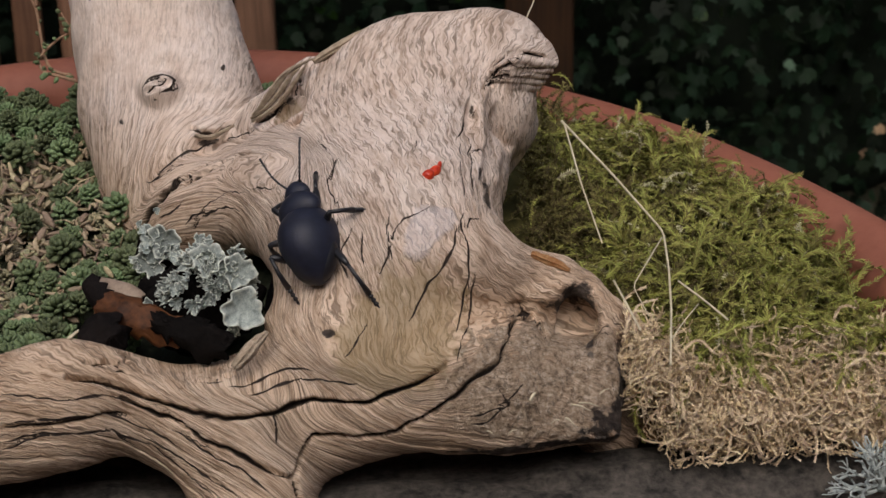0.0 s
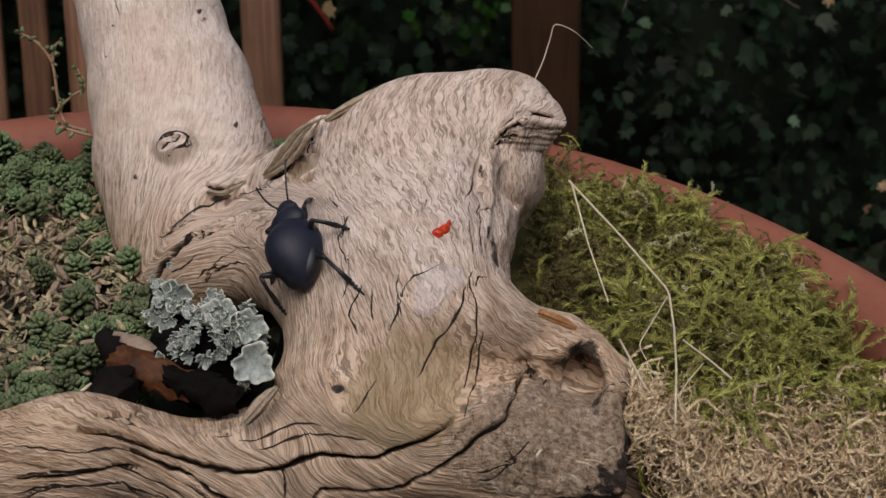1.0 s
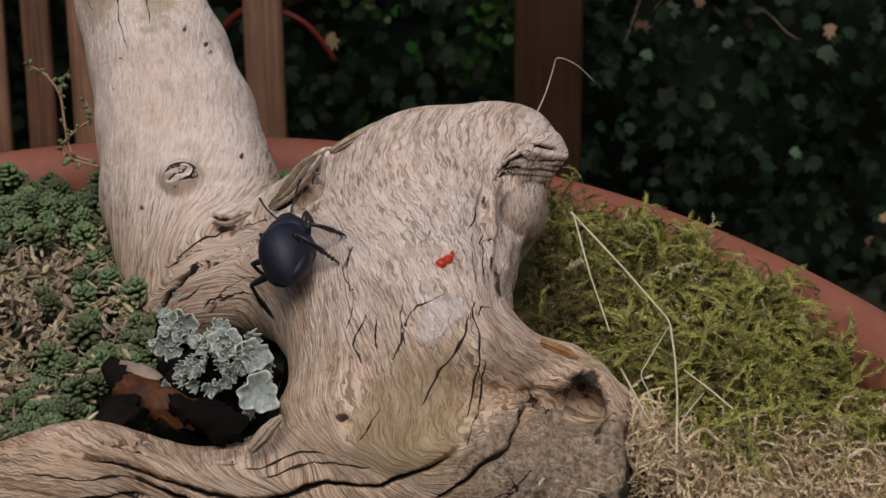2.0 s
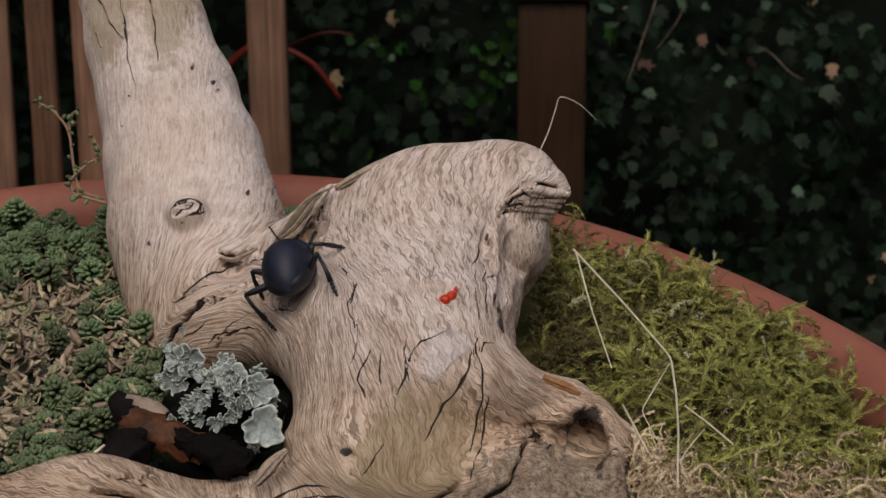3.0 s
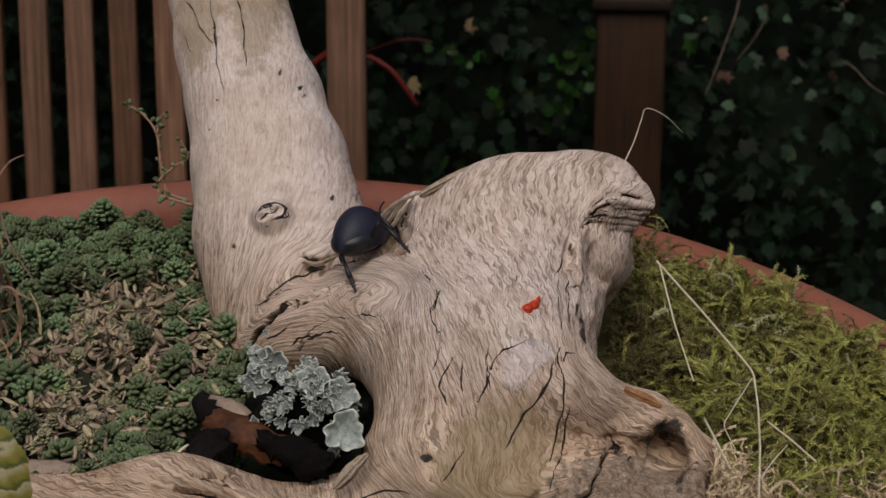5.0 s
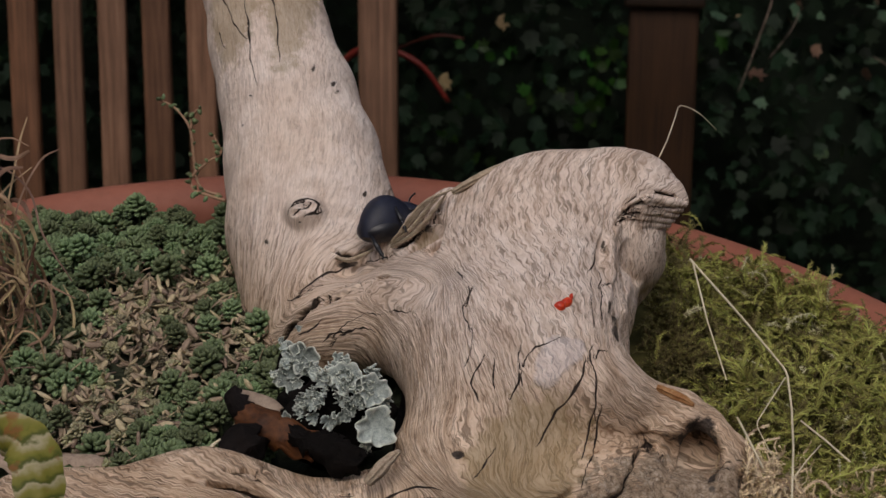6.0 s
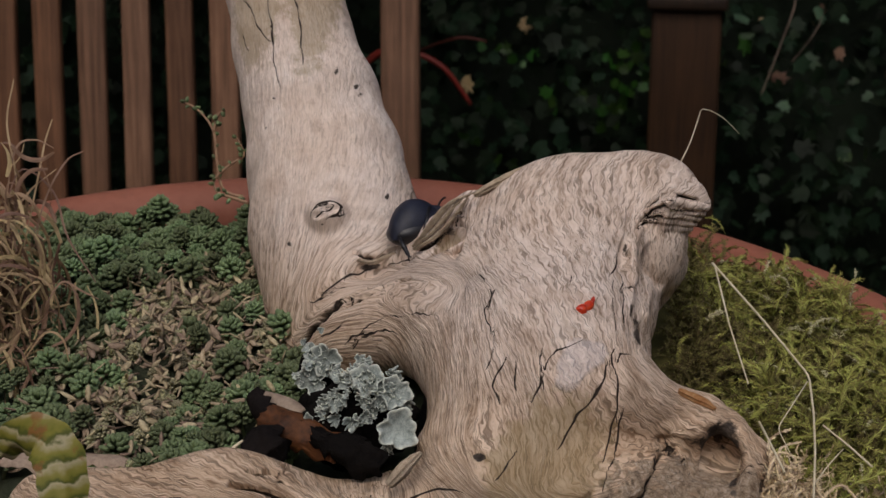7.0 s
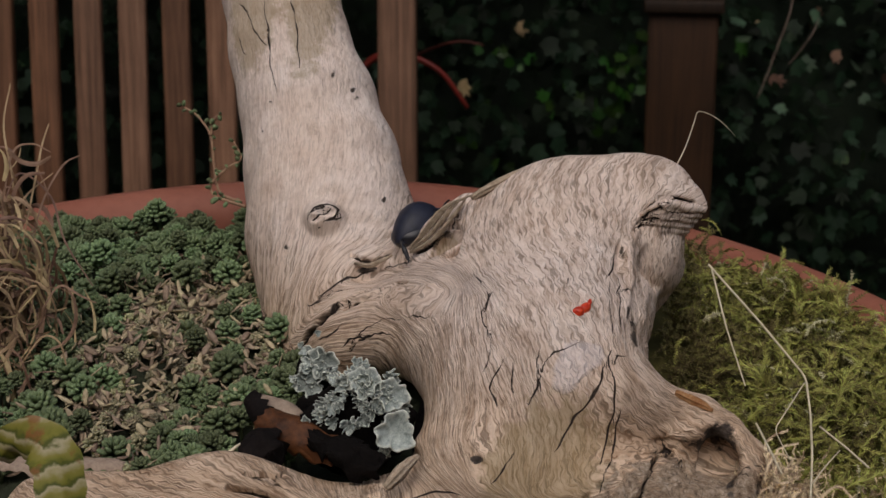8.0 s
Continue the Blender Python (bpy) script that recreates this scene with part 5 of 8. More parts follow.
crack(0.0003, 0.0008, (-0.0105, 0.2354, 0.8481), (-0.0106, 0.2346, 0.8469), (-0.0108, 0.2338, 0.8457), (-0.0108, 0.2331, 0.8445), (-0.0106, 0.2323, 0.8434))
crack(0.0004, 0.001, (-0.0058, 0.2349, 0.8477), (-0.0061, 0.2339, 0.8463), (-0.0064, 0.2331, 0.8448), (-0.0070, 0.2323, 0.8435), (-0.0076, 0.2315, 0.8421))
crack(0.0003, 0.0008, (-0.0189, 0.2599, 0.8563), (-0.0172, 0.2551, 0.8559), (-0.0161, 0.2502, 0.8553), (-0.0154, 0.2466, 0.8543), (-0.0158, 0.2440, 0.8528))
crack(0.0003, 0.001, (-0.0089, 0.2261, 0.8361), (-0.0100, 0.2246, 0.8350), (-0.0113, 0.2234, 0.8339), (-0.0128, 0.2224, 0.8330), (-0.0143, 0.2214, 0.8321))


def blot(p, c, r):
    """A soft round mask about a place."""
    d = np.linalg.norm((p - np.array(c)) / np.array(r), axis=1)
    return np.clip(1.6 - 1.6 * d, 0, 1)


# raised or sunken places: middle, radii, height
KNOBS = [
    ((-0.0516, 0.2916, 0.8553), (0.0038, 0.012, 0.0026), 0.0036),
    ((-0.0506, 0.2916, 0.8553), (0.0014, 0.010, 0.0007), -0.0012),
    ((-0.0527, 0.2909, 0.8543), (0.0010, 0.010, 0.0005), -0.0010),
    ((-0.0417, 0.2856, 0.8487), (0.0040, 0.010, 0.0018), 0.0014),
    ((-0.0419, 0.2826, 0.8469), (0.0028, 0.010, 0.0010), -0.0016),
    ((-0.0240, 0.2754, 0.8565), (0.0020, 0.010, 0.0020), -0.0020),
    ((0.0254, 0.2351, 0.8320), (0.0030, 0.010, 0.0034), -0.0050),
    ((0.0229, 0.2327, 0.8310), (0.0040, 0.010, 0.0020), -0.0030),
    ((0.0219, 0.2382, 0.8342), (0.0085, 0.010, 0.0020), 0.0016),
    ((0.0087, 0.2637, 0.8575), (0.0011, 0.010, 0.0020), -0.0022),
    ((-0.0162, 0.2243, 0.8347), (0.0013, 0.010, 0.0009), -0.0008),
]


def driftwood():
    form = driftwood_form()
    verts, quads = form.surface((-0.125, 0.165, 0.765), (0.065, 0.385, 0.935), 0.00035)
    xs, zs, along, across = grain_field(-0.13, 0.07, 0.74, 1.0)
    rise = verts[:, 2] + 0.6 * (verts[:, 1] - 0.25)
    s, t = sample(xs, zs, along, verts[:, 0], rise), sample(xs, zs, across, verts[:, 0], rise)
    n = np.zeros_like(verts)
    fn = np.cross(verts[quads[:, 2]] - verts[quads[:, 0]], verts[quads[:, 3]] - verts[quads[:, 1]])
    for k in range(4):
        np.add.at(n, quads[:, k], fn)
    n /= np.linalg.norm(n, axis=1)[:, None] + 1e-12
    # broad weathering hollows, then ridges that run with the fibres
    rng = np.random.default_rng(4)
    wave = np.zeros(len(verts))
    for scale, amp in ((130, 0.00012), (300, 0.00016)):
        for _ in range(5):
            k = rng.normal(size=3) * scale
            wave += amp * 0.5 * np.sin(verts @ k + rng.uniform(0, 6))
    ridge = np.zeros(len(verts))
    for f, amp in ((1500, 0.00005), (2600, 0.00004), (4300, 0.00003)):
        ridge += amp * np.sin(t * f + 0.8 * np.sin(s * 95 + f) + 1.2 * np.sin(s * 210 + t * 330 + f)) * (0.6 + 0.4 * np.sin(s * 160 + t * 700 + f))
    # layers of the old growth rings, worn into small ledges
    layer = t * 430 + 0.5 * np.sin(s * 70 + t * 120) + 0.35 * np.sin(s * 150 - t * 260 + 2) + 0.22 * np.sin(s * 330 + t * 500) + 0.5 * np.sin(t * 190 + 1)
    worn = layer % 1.0
    low = np.clip((0.835 - verts[:, 2]) / 0.007, 0.08, 1)
    ledge = np.where(worn < 0.16, 1 - worn / 0.16, (worn - 0.16) / 0.84) - 0.5
    bite = 0.6 + 0.4 * np.sin(s * 110 + np.floor(layer) * 2.3)
    move = wave + ridge + 0.0003 * low * bite * ledge
    flat = verts * np.array((1, 0.6, 1))
    flat[n[:, 1] > 0.35] += 1.0
    for scale, amp in ((500, 0.00022), (1500, 0.00009)):
        for axis in (0, 2):
            flat[:, axis] += amp * np.sin(verts @ (rng.normal(size=3) * scale) + axis) + amp * np.sin(verts @ (rng.normal(size=3) * scale) + 2)
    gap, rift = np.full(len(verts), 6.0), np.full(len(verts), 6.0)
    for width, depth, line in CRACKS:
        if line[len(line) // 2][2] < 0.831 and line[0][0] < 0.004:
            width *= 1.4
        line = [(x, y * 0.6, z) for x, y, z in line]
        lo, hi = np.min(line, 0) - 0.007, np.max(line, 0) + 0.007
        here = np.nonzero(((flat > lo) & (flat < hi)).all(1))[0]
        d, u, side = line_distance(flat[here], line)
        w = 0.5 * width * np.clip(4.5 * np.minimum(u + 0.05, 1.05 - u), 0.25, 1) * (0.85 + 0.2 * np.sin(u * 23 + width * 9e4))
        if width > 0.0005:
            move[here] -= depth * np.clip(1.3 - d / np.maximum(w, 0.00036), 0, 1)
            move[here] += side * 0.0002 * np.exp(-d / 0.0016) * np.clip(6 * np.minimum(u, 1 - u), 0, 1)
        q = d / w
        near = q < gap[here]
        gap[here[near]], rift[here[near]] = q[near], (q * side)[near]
    for c, r, height in KNOBS:
        e = (verts - np.array(c)) / np.array(r)
        move += height * np.exp(-(e * e).sum(1) ** 2)
    crumb = MARKS(verts, n)[4]
    for scale, amp in ((900, 0.00010), (2000, 0.00008)):
        for _ in range(4):
            move += crumb * amp * np.sin(verts @ (rng.normal(size=3) * scale) + rng.uniform(0, 6))
    verts = verts + n * move[:, None]
    char_and_shade, brown_tint, grey, patch, coarse = MARKS(verts, n)
    me = raw_mesh("driftwood", verts, quads, DRIFTWOOD)
    g = np.stack([s, t, verts[:, 1]], 1)
    for name, data in (("grain", g), ("marks", np.stack([gap, char_and_shade, brown_tint], 1)), ("rift", np.stack([np.clip(rift, -6, 6), layer, low], 1)), ("tone", np.stack([grey, patch, coarse], 1))):
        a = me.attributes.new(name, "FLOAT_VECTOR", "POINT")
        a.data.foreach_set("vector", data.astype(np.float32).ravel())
    # the trunk and the crown of the hump are bleached smooth
    trunk = np.clip((verts[:, 2] - 0.845) / 0.012, 0, 1) * np.clip((-0.034 - verts[:, 0]) / 0.006, 0, 1)
    a = me.attributes.new("sleek", "FLOAT", "POINT")
    a.data.foreach_set("value", np.maximum(trunk, 0.2 * grey).astype(np.float32))
    ob = new("driftwood", me)
    return tagged(ob, "pale weathered driftwood stump with cracks and swirling grain", "driftwood")


def MARKS(p, n):
    # char on the root, specks on the trunk, painted shade in holes and gaps
    char_and_shade = 1.0 * blot(p, (-0.0416, 0.2827, 0.8469), (0.0018, 0.01, 0.0008)) + 0.7 * blot(p, (-0.0251, 0.2783, 0.8558), (0.0012, 0.01, 0.0018)) + 0.9 * blot(p, (0.0089, 0.2635, 0.8572), (0.0007, 0.01, 0.0014)) + 1.0 * blot(p, (0.0098, 0.2526, 0.8516), (0.0006, 0.01, 0.0016)) + 0.9 * blot(p, (0.0236, 0.2189, 0.8150), (0.014, 0.012, 0.0016)) + 0.8 * blot(p, (0.0107, 0.2495, 0.8485), (0.0012, 0.006, 0.003)) + 3.0 * blot(p, (0.0252, 0.2385, 0.8320), (0.0036, 0.012, 0.0046)) + 1.0 * blot(p, (0.0215, 0.2350, 0.8330), (0.004, 0.01, 0.0016)) + 0.9 * blot(p, (0.0244, 0.2337, 0.8312), (0.0016, 0.01, 0.0012)) + 1.2 * blot(p, (0.0268, 0.2318, 0.8300), (0.0014, 0.01, 0.003)) + 1.2 * blot(p, (-0.0498, 0.2918, 0.8553), (0.0006, 0.01, 0.0004)) + 1.0 * blot(p, (-0.0520, 0.2908, 0.8543), (0.0006, 0.01, 0.0003)) + 1.0 * blot(p, (-0.0425, 0.2825, 0.8469), (0.0016, 0.01, 0.0007)) + 1.2 * blot(p, (-0.0528, 0.3178, 0.8799), (0.0003, 0.01, 0.0009)) + 0.9 * blot(p, (-0.0487, 0.3180, 0.8763), (0.0007, 0.01, 0.0007)) + 0.9 * blot(p, (-0.0479, 0.3168, 0.8747), (0.0006, 0.01, 0.0006)) + 1.3 * blot(p, (-0.0675, 0.3102, 0.8689), (0.0005, 0.01, 0.0005)) + 1 * blot(p, (-0.0661, 0.3134, 0.8748), (0.0006, 0.01, 0.0004)) + 1 * blot(p, (-0.0401, 0.2998, 0.8570), (0.0006, 0.01, 0.0006)) + 0.8 * blot(p, (-0.0595, 0.2898, 0.8496), (0.0007, 0.01, 0.0005)) + 1.3 * blot(p, (-0.0162, 0.2243, 0.8347), (0.0012, 0.01, 0.0008)) + 1.6 * blot(p, (0.0350, 0.2335, 0.8235), (0.0045, 0.012, 0.007)) + 1.6 * blot(p, (0.0344, 0.2277, 0.8202), (0.0045, 0.012, 0.007)) + 1.5 * blot(p, (0.0305, 0.2220, 0.8161), (0.007, 0.012, 0.006)) + 1.1 * blot(p, (0.0171, 0.2179, 0.8142), (0.02, 0.012, 0.0022))
    brown_tint = 1.3 * blot(p, (-0.0590, 0.3300, 0.8960), (0.007, 0.04, 0.024)) + 1.3 * blot(p, (-0.0720, 0.3300, 0.8960), (0.008, 0.04, 0.022)) + 0.8 * blot(p, (-0.0025, 0.2281, 0.8362), (0.012, 0.02, 0.012)) + 1.4 * blot(p, (-0.0256, 0.2790, 0.8534), (0.0034, 0.012, 0.0038)) + 0.6 * blot(p, (-0.0082, 0.2233, 0.8334), (0.01, 0.02, 0.008)) + 0.6 * blot(p, (-0.0053, 0.2217, 0.8311), (0.012, 0.02, 0.008))
    grey = np.clip(np.clip((p[:, 2] - 0.834) / 0.018, 0, 1) + blot(p, (0.0165, 0.2760, 0.8530), (0.008, 0.02, 0.011)), 0, 1)
    patch = 1.3 * blot(p, (-0.0000, 0.2359, 0.8484), (0.0036, 0.01, 0.0032)) + 1.2 * blot(p, (-0.0015, 0.2342, 0.8462), (0.003, 0.01, 0.003)) + 1.2 * blot(p, (0.0029, 0.2366, 0.8489), (0.003, 0.01, 0.0022))
    coarse = 1.3 * blot(p, (0.0182, 0.2206, 0.8258), (0.02, 0.02, 0.0115)) + 1.0 * blot(p, (0.0248, 0.2221, 0.8237), (0.013, 0.02, 0.01)) + 0.6 * blot(p, (0.0108, 0.2188, 0.8260), (0.01, 0.02, 0.006))
    return np.clip(char_and_shade, 0, 1), np.clip(brown_tint, 0, 1), grey, np.clip(patch, 0, 1), np.clip(coarse, 0, 1)


driftwood()


# ---- the planted bed ----
def sedum_top(x, y):
    return 0.824 + 0.2 * min(y - 0.243, 0.045) - 0.03 * max(0.0, y - 0.305) + 0.0046 * noise.noise(Vector((x * 75, y * 75, 3))) + 0.0014 * noise.noise(Vector((x * 210, y * 210, 5)))


def moss_top(x, y):
    edge = max(0.0, x - 0.088) * 0.3 - 0.0072 * max(0.0, min(1.0, (x - 0.030) / 0.03)) * max(0.0, min(1.0, (y - 0.240) / 0.03))
    return 0.8275 + 0.10 * (y - 0.25) + 0.10 * max(0.0, y - 0.285) - edge + 0.0046 * noise.noise(Vector((x * 70, y * 70, 1))) + 0.0012 * noise.noise(Vector((x * 160, y * 160, 1)))


def dry_top(x, y):
    return 0.8256 - 0.52 * max(0.0, 0.238 - y) - 9.0 * max(0.0, 0.238 - y) ** 2 + 0.0025 * noise.noise(Vector((x * 80, y * 80, 5)))


def inside_planter(x, y, margin):
    c, s = math.cos(POT_TURN), math.sin(POT_TURN)
    dx, dy = x - POT_C.x, y - POT_C.y
    u, v = dx * c + dy * s, -dx * s + dy * c
    return (u / (POT_A - margin)) ** 2 + (v / (POT_B - margin)) ** 2 < 1


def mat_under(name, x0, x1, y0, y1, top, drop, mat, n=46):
    """The dense lower layer of a cushion, as a rough sheet that follows its top; its dark colour fills in the shade
    between shoots.
    """
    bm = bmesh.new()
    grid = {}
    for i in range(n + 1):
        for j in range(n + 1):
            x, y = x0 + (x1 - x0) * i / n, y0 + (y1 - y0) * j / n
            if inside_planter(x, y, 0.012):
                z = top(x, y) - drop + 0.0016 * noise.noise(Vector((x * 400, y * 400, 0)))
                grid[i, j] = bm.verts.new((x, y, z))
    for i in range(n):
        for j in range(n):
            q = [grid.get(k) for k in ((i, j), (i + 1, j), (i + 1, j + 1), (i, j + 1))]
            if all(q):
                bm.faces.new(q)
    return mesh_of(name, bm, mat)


def lump_shape(rings=3, sides=5):
    """A small fat leaf along y from 0 to 1: blunt, rounded, a little flattened."""
    v, f = [Vector((0, 0, 0))], []
    for i in range(1, rings + 1):
        t = i / (rings + 0.6)
        r = 0.36 * math.sin(math.pi * min(1, t * 0.95)) ** 0.7
        for k in range(sides):
            w = 2 * math.pi * k / sides
            v.append(Vector((r * math.cos(w), t, 0.7 * r * math.sin(w))))
    v.append(Vector((0, 1, 0)))
    for k in range(sides):
        f.append((0, 1 + (k + 1) % sides, 1 + k))
        for i in range(rings - 1):
            a = 1 + i * sides
            f.append((a + k, a + (k + 1) % sides, a + sides + (k + 1) % sides, a + sides + k))
        a = 1 + (rings - 1) * sides
        f.append((a + k, a + (k + 1) % sides, len(v) - 1))
    return v, f


LEAFLET = lump_shape()
DRIED = [(v + Vector((0.25 * v.y * v.y, 0, 0.5 * v.y * v.y)) if v.y else v) for v in lump_shape(4, 5)[0]], lump_shape(4, 5)[1]


def rosette_shape(seed, rows=3):
    """A dome of fat leaflets round a short stem."""
    rng = random.Random(seed)
    h = Heap()
    k = 0
    for row, (count, lift, size) in enumerate(((8, -28, 0.40), (10, 0, 0.40), (9, 24, 0.38), (8, 46, 0.34), (5, 66, 0.30), (2, 84, 0.26))):
        for i in range(count):
            w = 2 * math.pi * (i + 0.5 * (row % 2)) / count + rng.uniform(-0.25, 0.25)
            tilt = radians(lift + rng.uniform(-9, 9))
            m = Matrix.Rotation(w, 4, "Z") @ Matrix.Translation((0, 0.34 * math.cos(tilt), 0.25 + 0.42 * math.sin(tilt))) @ Matrix.Rotation(tilt + 0.25, 4, "X") @ Matrix.Diagonal((size * 1.25, size * rng.uniform(0.85, 1.15), size * 1.1, 1))
            h.put(LEAFLET[0], LEAFLET[1], m)
            k += 1
    v, f = tube([(0, 0, -1.6), (0.05, 0, -0.8), (0, 0, 0.2)], 0.12, 5)
    h.put(v, f)
    # all leaflets grow from the stem's tip
    size, hub = len(LEAFLET[0]), h.n - 1
    h.f = [tuple(hub if (i < size * k and i % size == 0) else i for i in face) for face in h.f]
    return h


def sedum_cushion():
    rng = random.Random(11)
    c = thing("sedum_cushion", "grey-green sedum cushion of small fleshy rosettes", "sedum")
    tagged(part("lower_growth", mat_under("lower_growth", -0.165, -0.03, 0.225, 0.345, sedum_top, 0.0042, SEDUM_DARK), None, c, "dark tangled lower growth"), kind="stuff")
    shapes = [rosette_shape(s) for s in range(5)]
    meshes = [h.mesh("rosette", SEDUM) for h in shapes]
    rest, faded, placed, tries = Heap(), Heap(), [], 0
    while len(placed) < 700 and tries < 30000:
        tries += 1
        x, y = rng.uniform(-0.162, -0.036), rng.uniform(0.236, 0.35)
        if not inside_planter(x, y, 0.019):
            continue
        if any((x - p) ** 2 + (y - q) ** 2 < 0.0031 ** 2 for p, q in placed[-400:]):
            continue
        if x > -0.052 and y < 0.272:
            continue
        bare = withered(x, y)
        if rng.random() < bare * 0.96:
            if rng.random() < 0.7:
                h = shapes[rng.randrange(5)]
                faded.put(h.v, h.f, facing((x, y, sedum_top(x, y) - rng.uniform(0.0005, 0.003)), (rng.gauss(0, 0.4), rng.gauss(-0.3, 0.4), 1), rng.uniform(0, 6.28), rng.uniform(0.0016, 0.0030)))
            continue
        placed.append((x, y))
        s = rng.uniform(0.0025, 0.0050)
        z = sedum_top(x, y) + rng.uniform(-0.0014, 0.0024) + (rng.uniform(0, 0.0035) if y > 0.30 else 0)
        m = facing((x, y, z), (rng.gauss(0, 0.25), rng.gauss(-0.25, 0.25), 1), rng.uniform(0, 6.28), s)
        if -0.125 < x < -0.05 and len(c.children) < 300:
            part("rosette", meshes[len(placed) % 5], None, c, "", m)
        else:
            h = shapes[len(placed) % 5]
            rest.put(h.v, h.f, m)
    tagged(part("faded_growth", faded.mesh("faded_growth", SEDUM_FADED), None, c, "yellowish fading sedum rosettes"), kind="stuff")
    tagged(part("outer_growth", rest.mesh("outer_growth", SEDUM), None, c), kind="stuff")
    dead = Heap()
    for _ in range(5600):
        x, y = rng.uniform(-0.13, -0.04), rng.uniform(0.238, 0.335)
        if rng.random() > withered(x, y):
            continue
        m = facing((x, y, sedum_top(x, y) + rng.uniform(-0.002, 0.0024)), (rng.gauss(0, 0.6), rng.gauss(-0.3, 0.6), 1), rng.uniform(0, 6.28), rng.uniform(0.0014, 0.0030)) @ Matrix.Diagonal((rng.uniform(0.45, 0.9), rng.uniform(0.9, 1.6), 0.35, 1))
        dead.put(DRIED[0], DRIED[1], m)
    for _ in range(110):
        x, y = rng.uniform(-0.12, -0.045), rng.uniform(0.24, 0.33)
        a = Vector((x, y, sedum_top(x, y) - 0.001))
        d = Vector((rng.gauss(0, 1), rng.gauss(0, 0.6), rng.gauss(0.1, 0.2))).normalized()
        v, f = tube([a, a + d * 0.004 + Vector((0, 0, 0.0012)), a + d * 0.008], [0.00022, 0.00018, 0.0001], 5)
        dead.put(v, f)
    tagged(part("withered_growth", dead.mesh("withered_growth", SEDUM_PALE), None, c, "pale brown withered sedum leaves"), kind="stuff")
    return c


def withered(x, y):
    """Where the cushion has died back: a slanting pale stripe through its middle."""
    d = abs((x + 0.083) - 0.10 * (y - 0.285)) / 0.020
    d2 = math.hypot((x + 0.063) / 0.012, (y - 0.277) / 0.028)
    return max(0.0, min(1.0, 1.6 - d - abs(y - 0.281) * 16 + 0.5 * noise.noise(Vector((x * 120, y * 120, 0)))), min(1.0, 1.2 - d2))


def frond_shape(seed, n=9, curl=1.0, leaf=0.11, girth=0.016, spread=60):
    """A feathery moss shoot of unit length with rows of fine leaflets."""
    rng = random.Random(seed)
    pts, d = [Vector((0, 0, 0))], Vector((0, 0.25, 1)).normalized()
    ax = Vector((1, rng.uniform(-0.4, 0.4), 0)).normalized()
    for i in range(n):
        d = Matrix.Rotation(-curl * rng.uniform(0.05, 0.3), 3, ax) @ d
        d = (d + Vector((rng.gauss(0, 0.12), rng.gauss(0, 0.08), rng.gauss(0, 0.06))) * curl).normalized()
        pts.append(pts[-1] + d / n)
    v, f = tube(pts, [girth * (1 - 0.6 * i / n) for i in range(n + 1)], 4)
    h = Heap()
    h.put(v, f)
    if leaf:
        for i in range(1, n + 1):
            for u in (0.0, 0.5):
                p = pts[i - 1].lerp(pts[i], u)
                t = (pts[i] - pts[i - 1]).normalized()
                for s in (-1, 1):
                    side = (t.cross(Vector((0, 0, 1)) + Vector((rng.gauss(0, 0.5), rng.gauss(0, 0.5), 0)))).normalized() * s
                    tip = p + (side * math.sin(radians(spread)) + t * math.cos(radians(spread))) * leaf * rng.uniform(0.7, 1.2) * (1 - 0.4 * i / n)
                    w = t * 0.022
                    h.put([p - w, p + w, tip + w * 0.3 + Vector((0, 0, 0.01)), tip - w * 0.3], [(0, 1, 2, 3)])
    return h


def scatter(heap_shapes, spots, seed, size, lean, down=0.0):
    rng = random.Random(seed)
    out = Heap()
    solid = [(h.v, h.f) for h in heap_shapes]
    for i, (x, y, z) in enumerate(spots):
        shape_v, shape_f = solid[i % len(solid)]
        up = (rng.gauss(0, lean), rng.gauss(-down, lean), 1)
        out.put(shape_v, shape_f, facing((x, y, z), up, rng.uniform(0, 6.28), rng.uniform(*size)))
    return out


def moss_cushion():
    rng = random.Random(21)
    c = thing("moss_cushion", "springy yellow-green feather moss cushion", "moss")
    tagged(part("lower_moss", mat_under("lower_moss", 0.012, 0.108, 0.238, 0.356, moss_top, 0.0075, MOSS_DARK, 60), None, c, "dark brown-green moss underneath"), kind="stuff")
    green, brown = [], []
    while len(green) < 1900:
        x, y = rng.uniform(0.02, 0.106), rng.uniform(0.233, 0.352)
        if not inside_planter(x, y, 0.0145) or (x < 0.036 and y < 0.252):
            continue
        lush = 1.5 * noise.noise(Vector((x * 45, y * 45, 8))) + (x - 0.052) * 42
        z = moss_top(x, y) + rng.uniform(-0.0055, -0.0025)
        (green if rng.random() < 0.5 + 0.5 * lush else brown).append((x, y, z))
    shapes = [frond_shape(s, 11, 1.3, 0.12, 0.014, 38) for s in range(9)]
    dull = [frond_shape(s + 30, 8, 1.4, 0.11) for s in range(5)]
    tagged(part("green_growth", scatter(shapes, green, 1, (0.007, 0.0155), 0.8, 0.35).mesh("green_growth", MOSS), None, c), kind="stuff")
    tagged(part("brown_growth", scatter(dull, brown[:1500], 2, (0.005, 0.010), 0.8, 0.3).mesh("brown_growth", MOSS_BROWN), None, c, "olive brown faded moss shoots"), kind="stuff")
    pale = [(x, y, z + 0.001) for x, y, z in green[::13]]
    tagged(part("pale_growth", scatter(dull, pale, 3, (0.005, 0.009), 0.8, 0.2).mesh("pale_growth", MOSS_PALE), None, c, "dry whitish moss shoot tips"), kind="stuff")
    return c


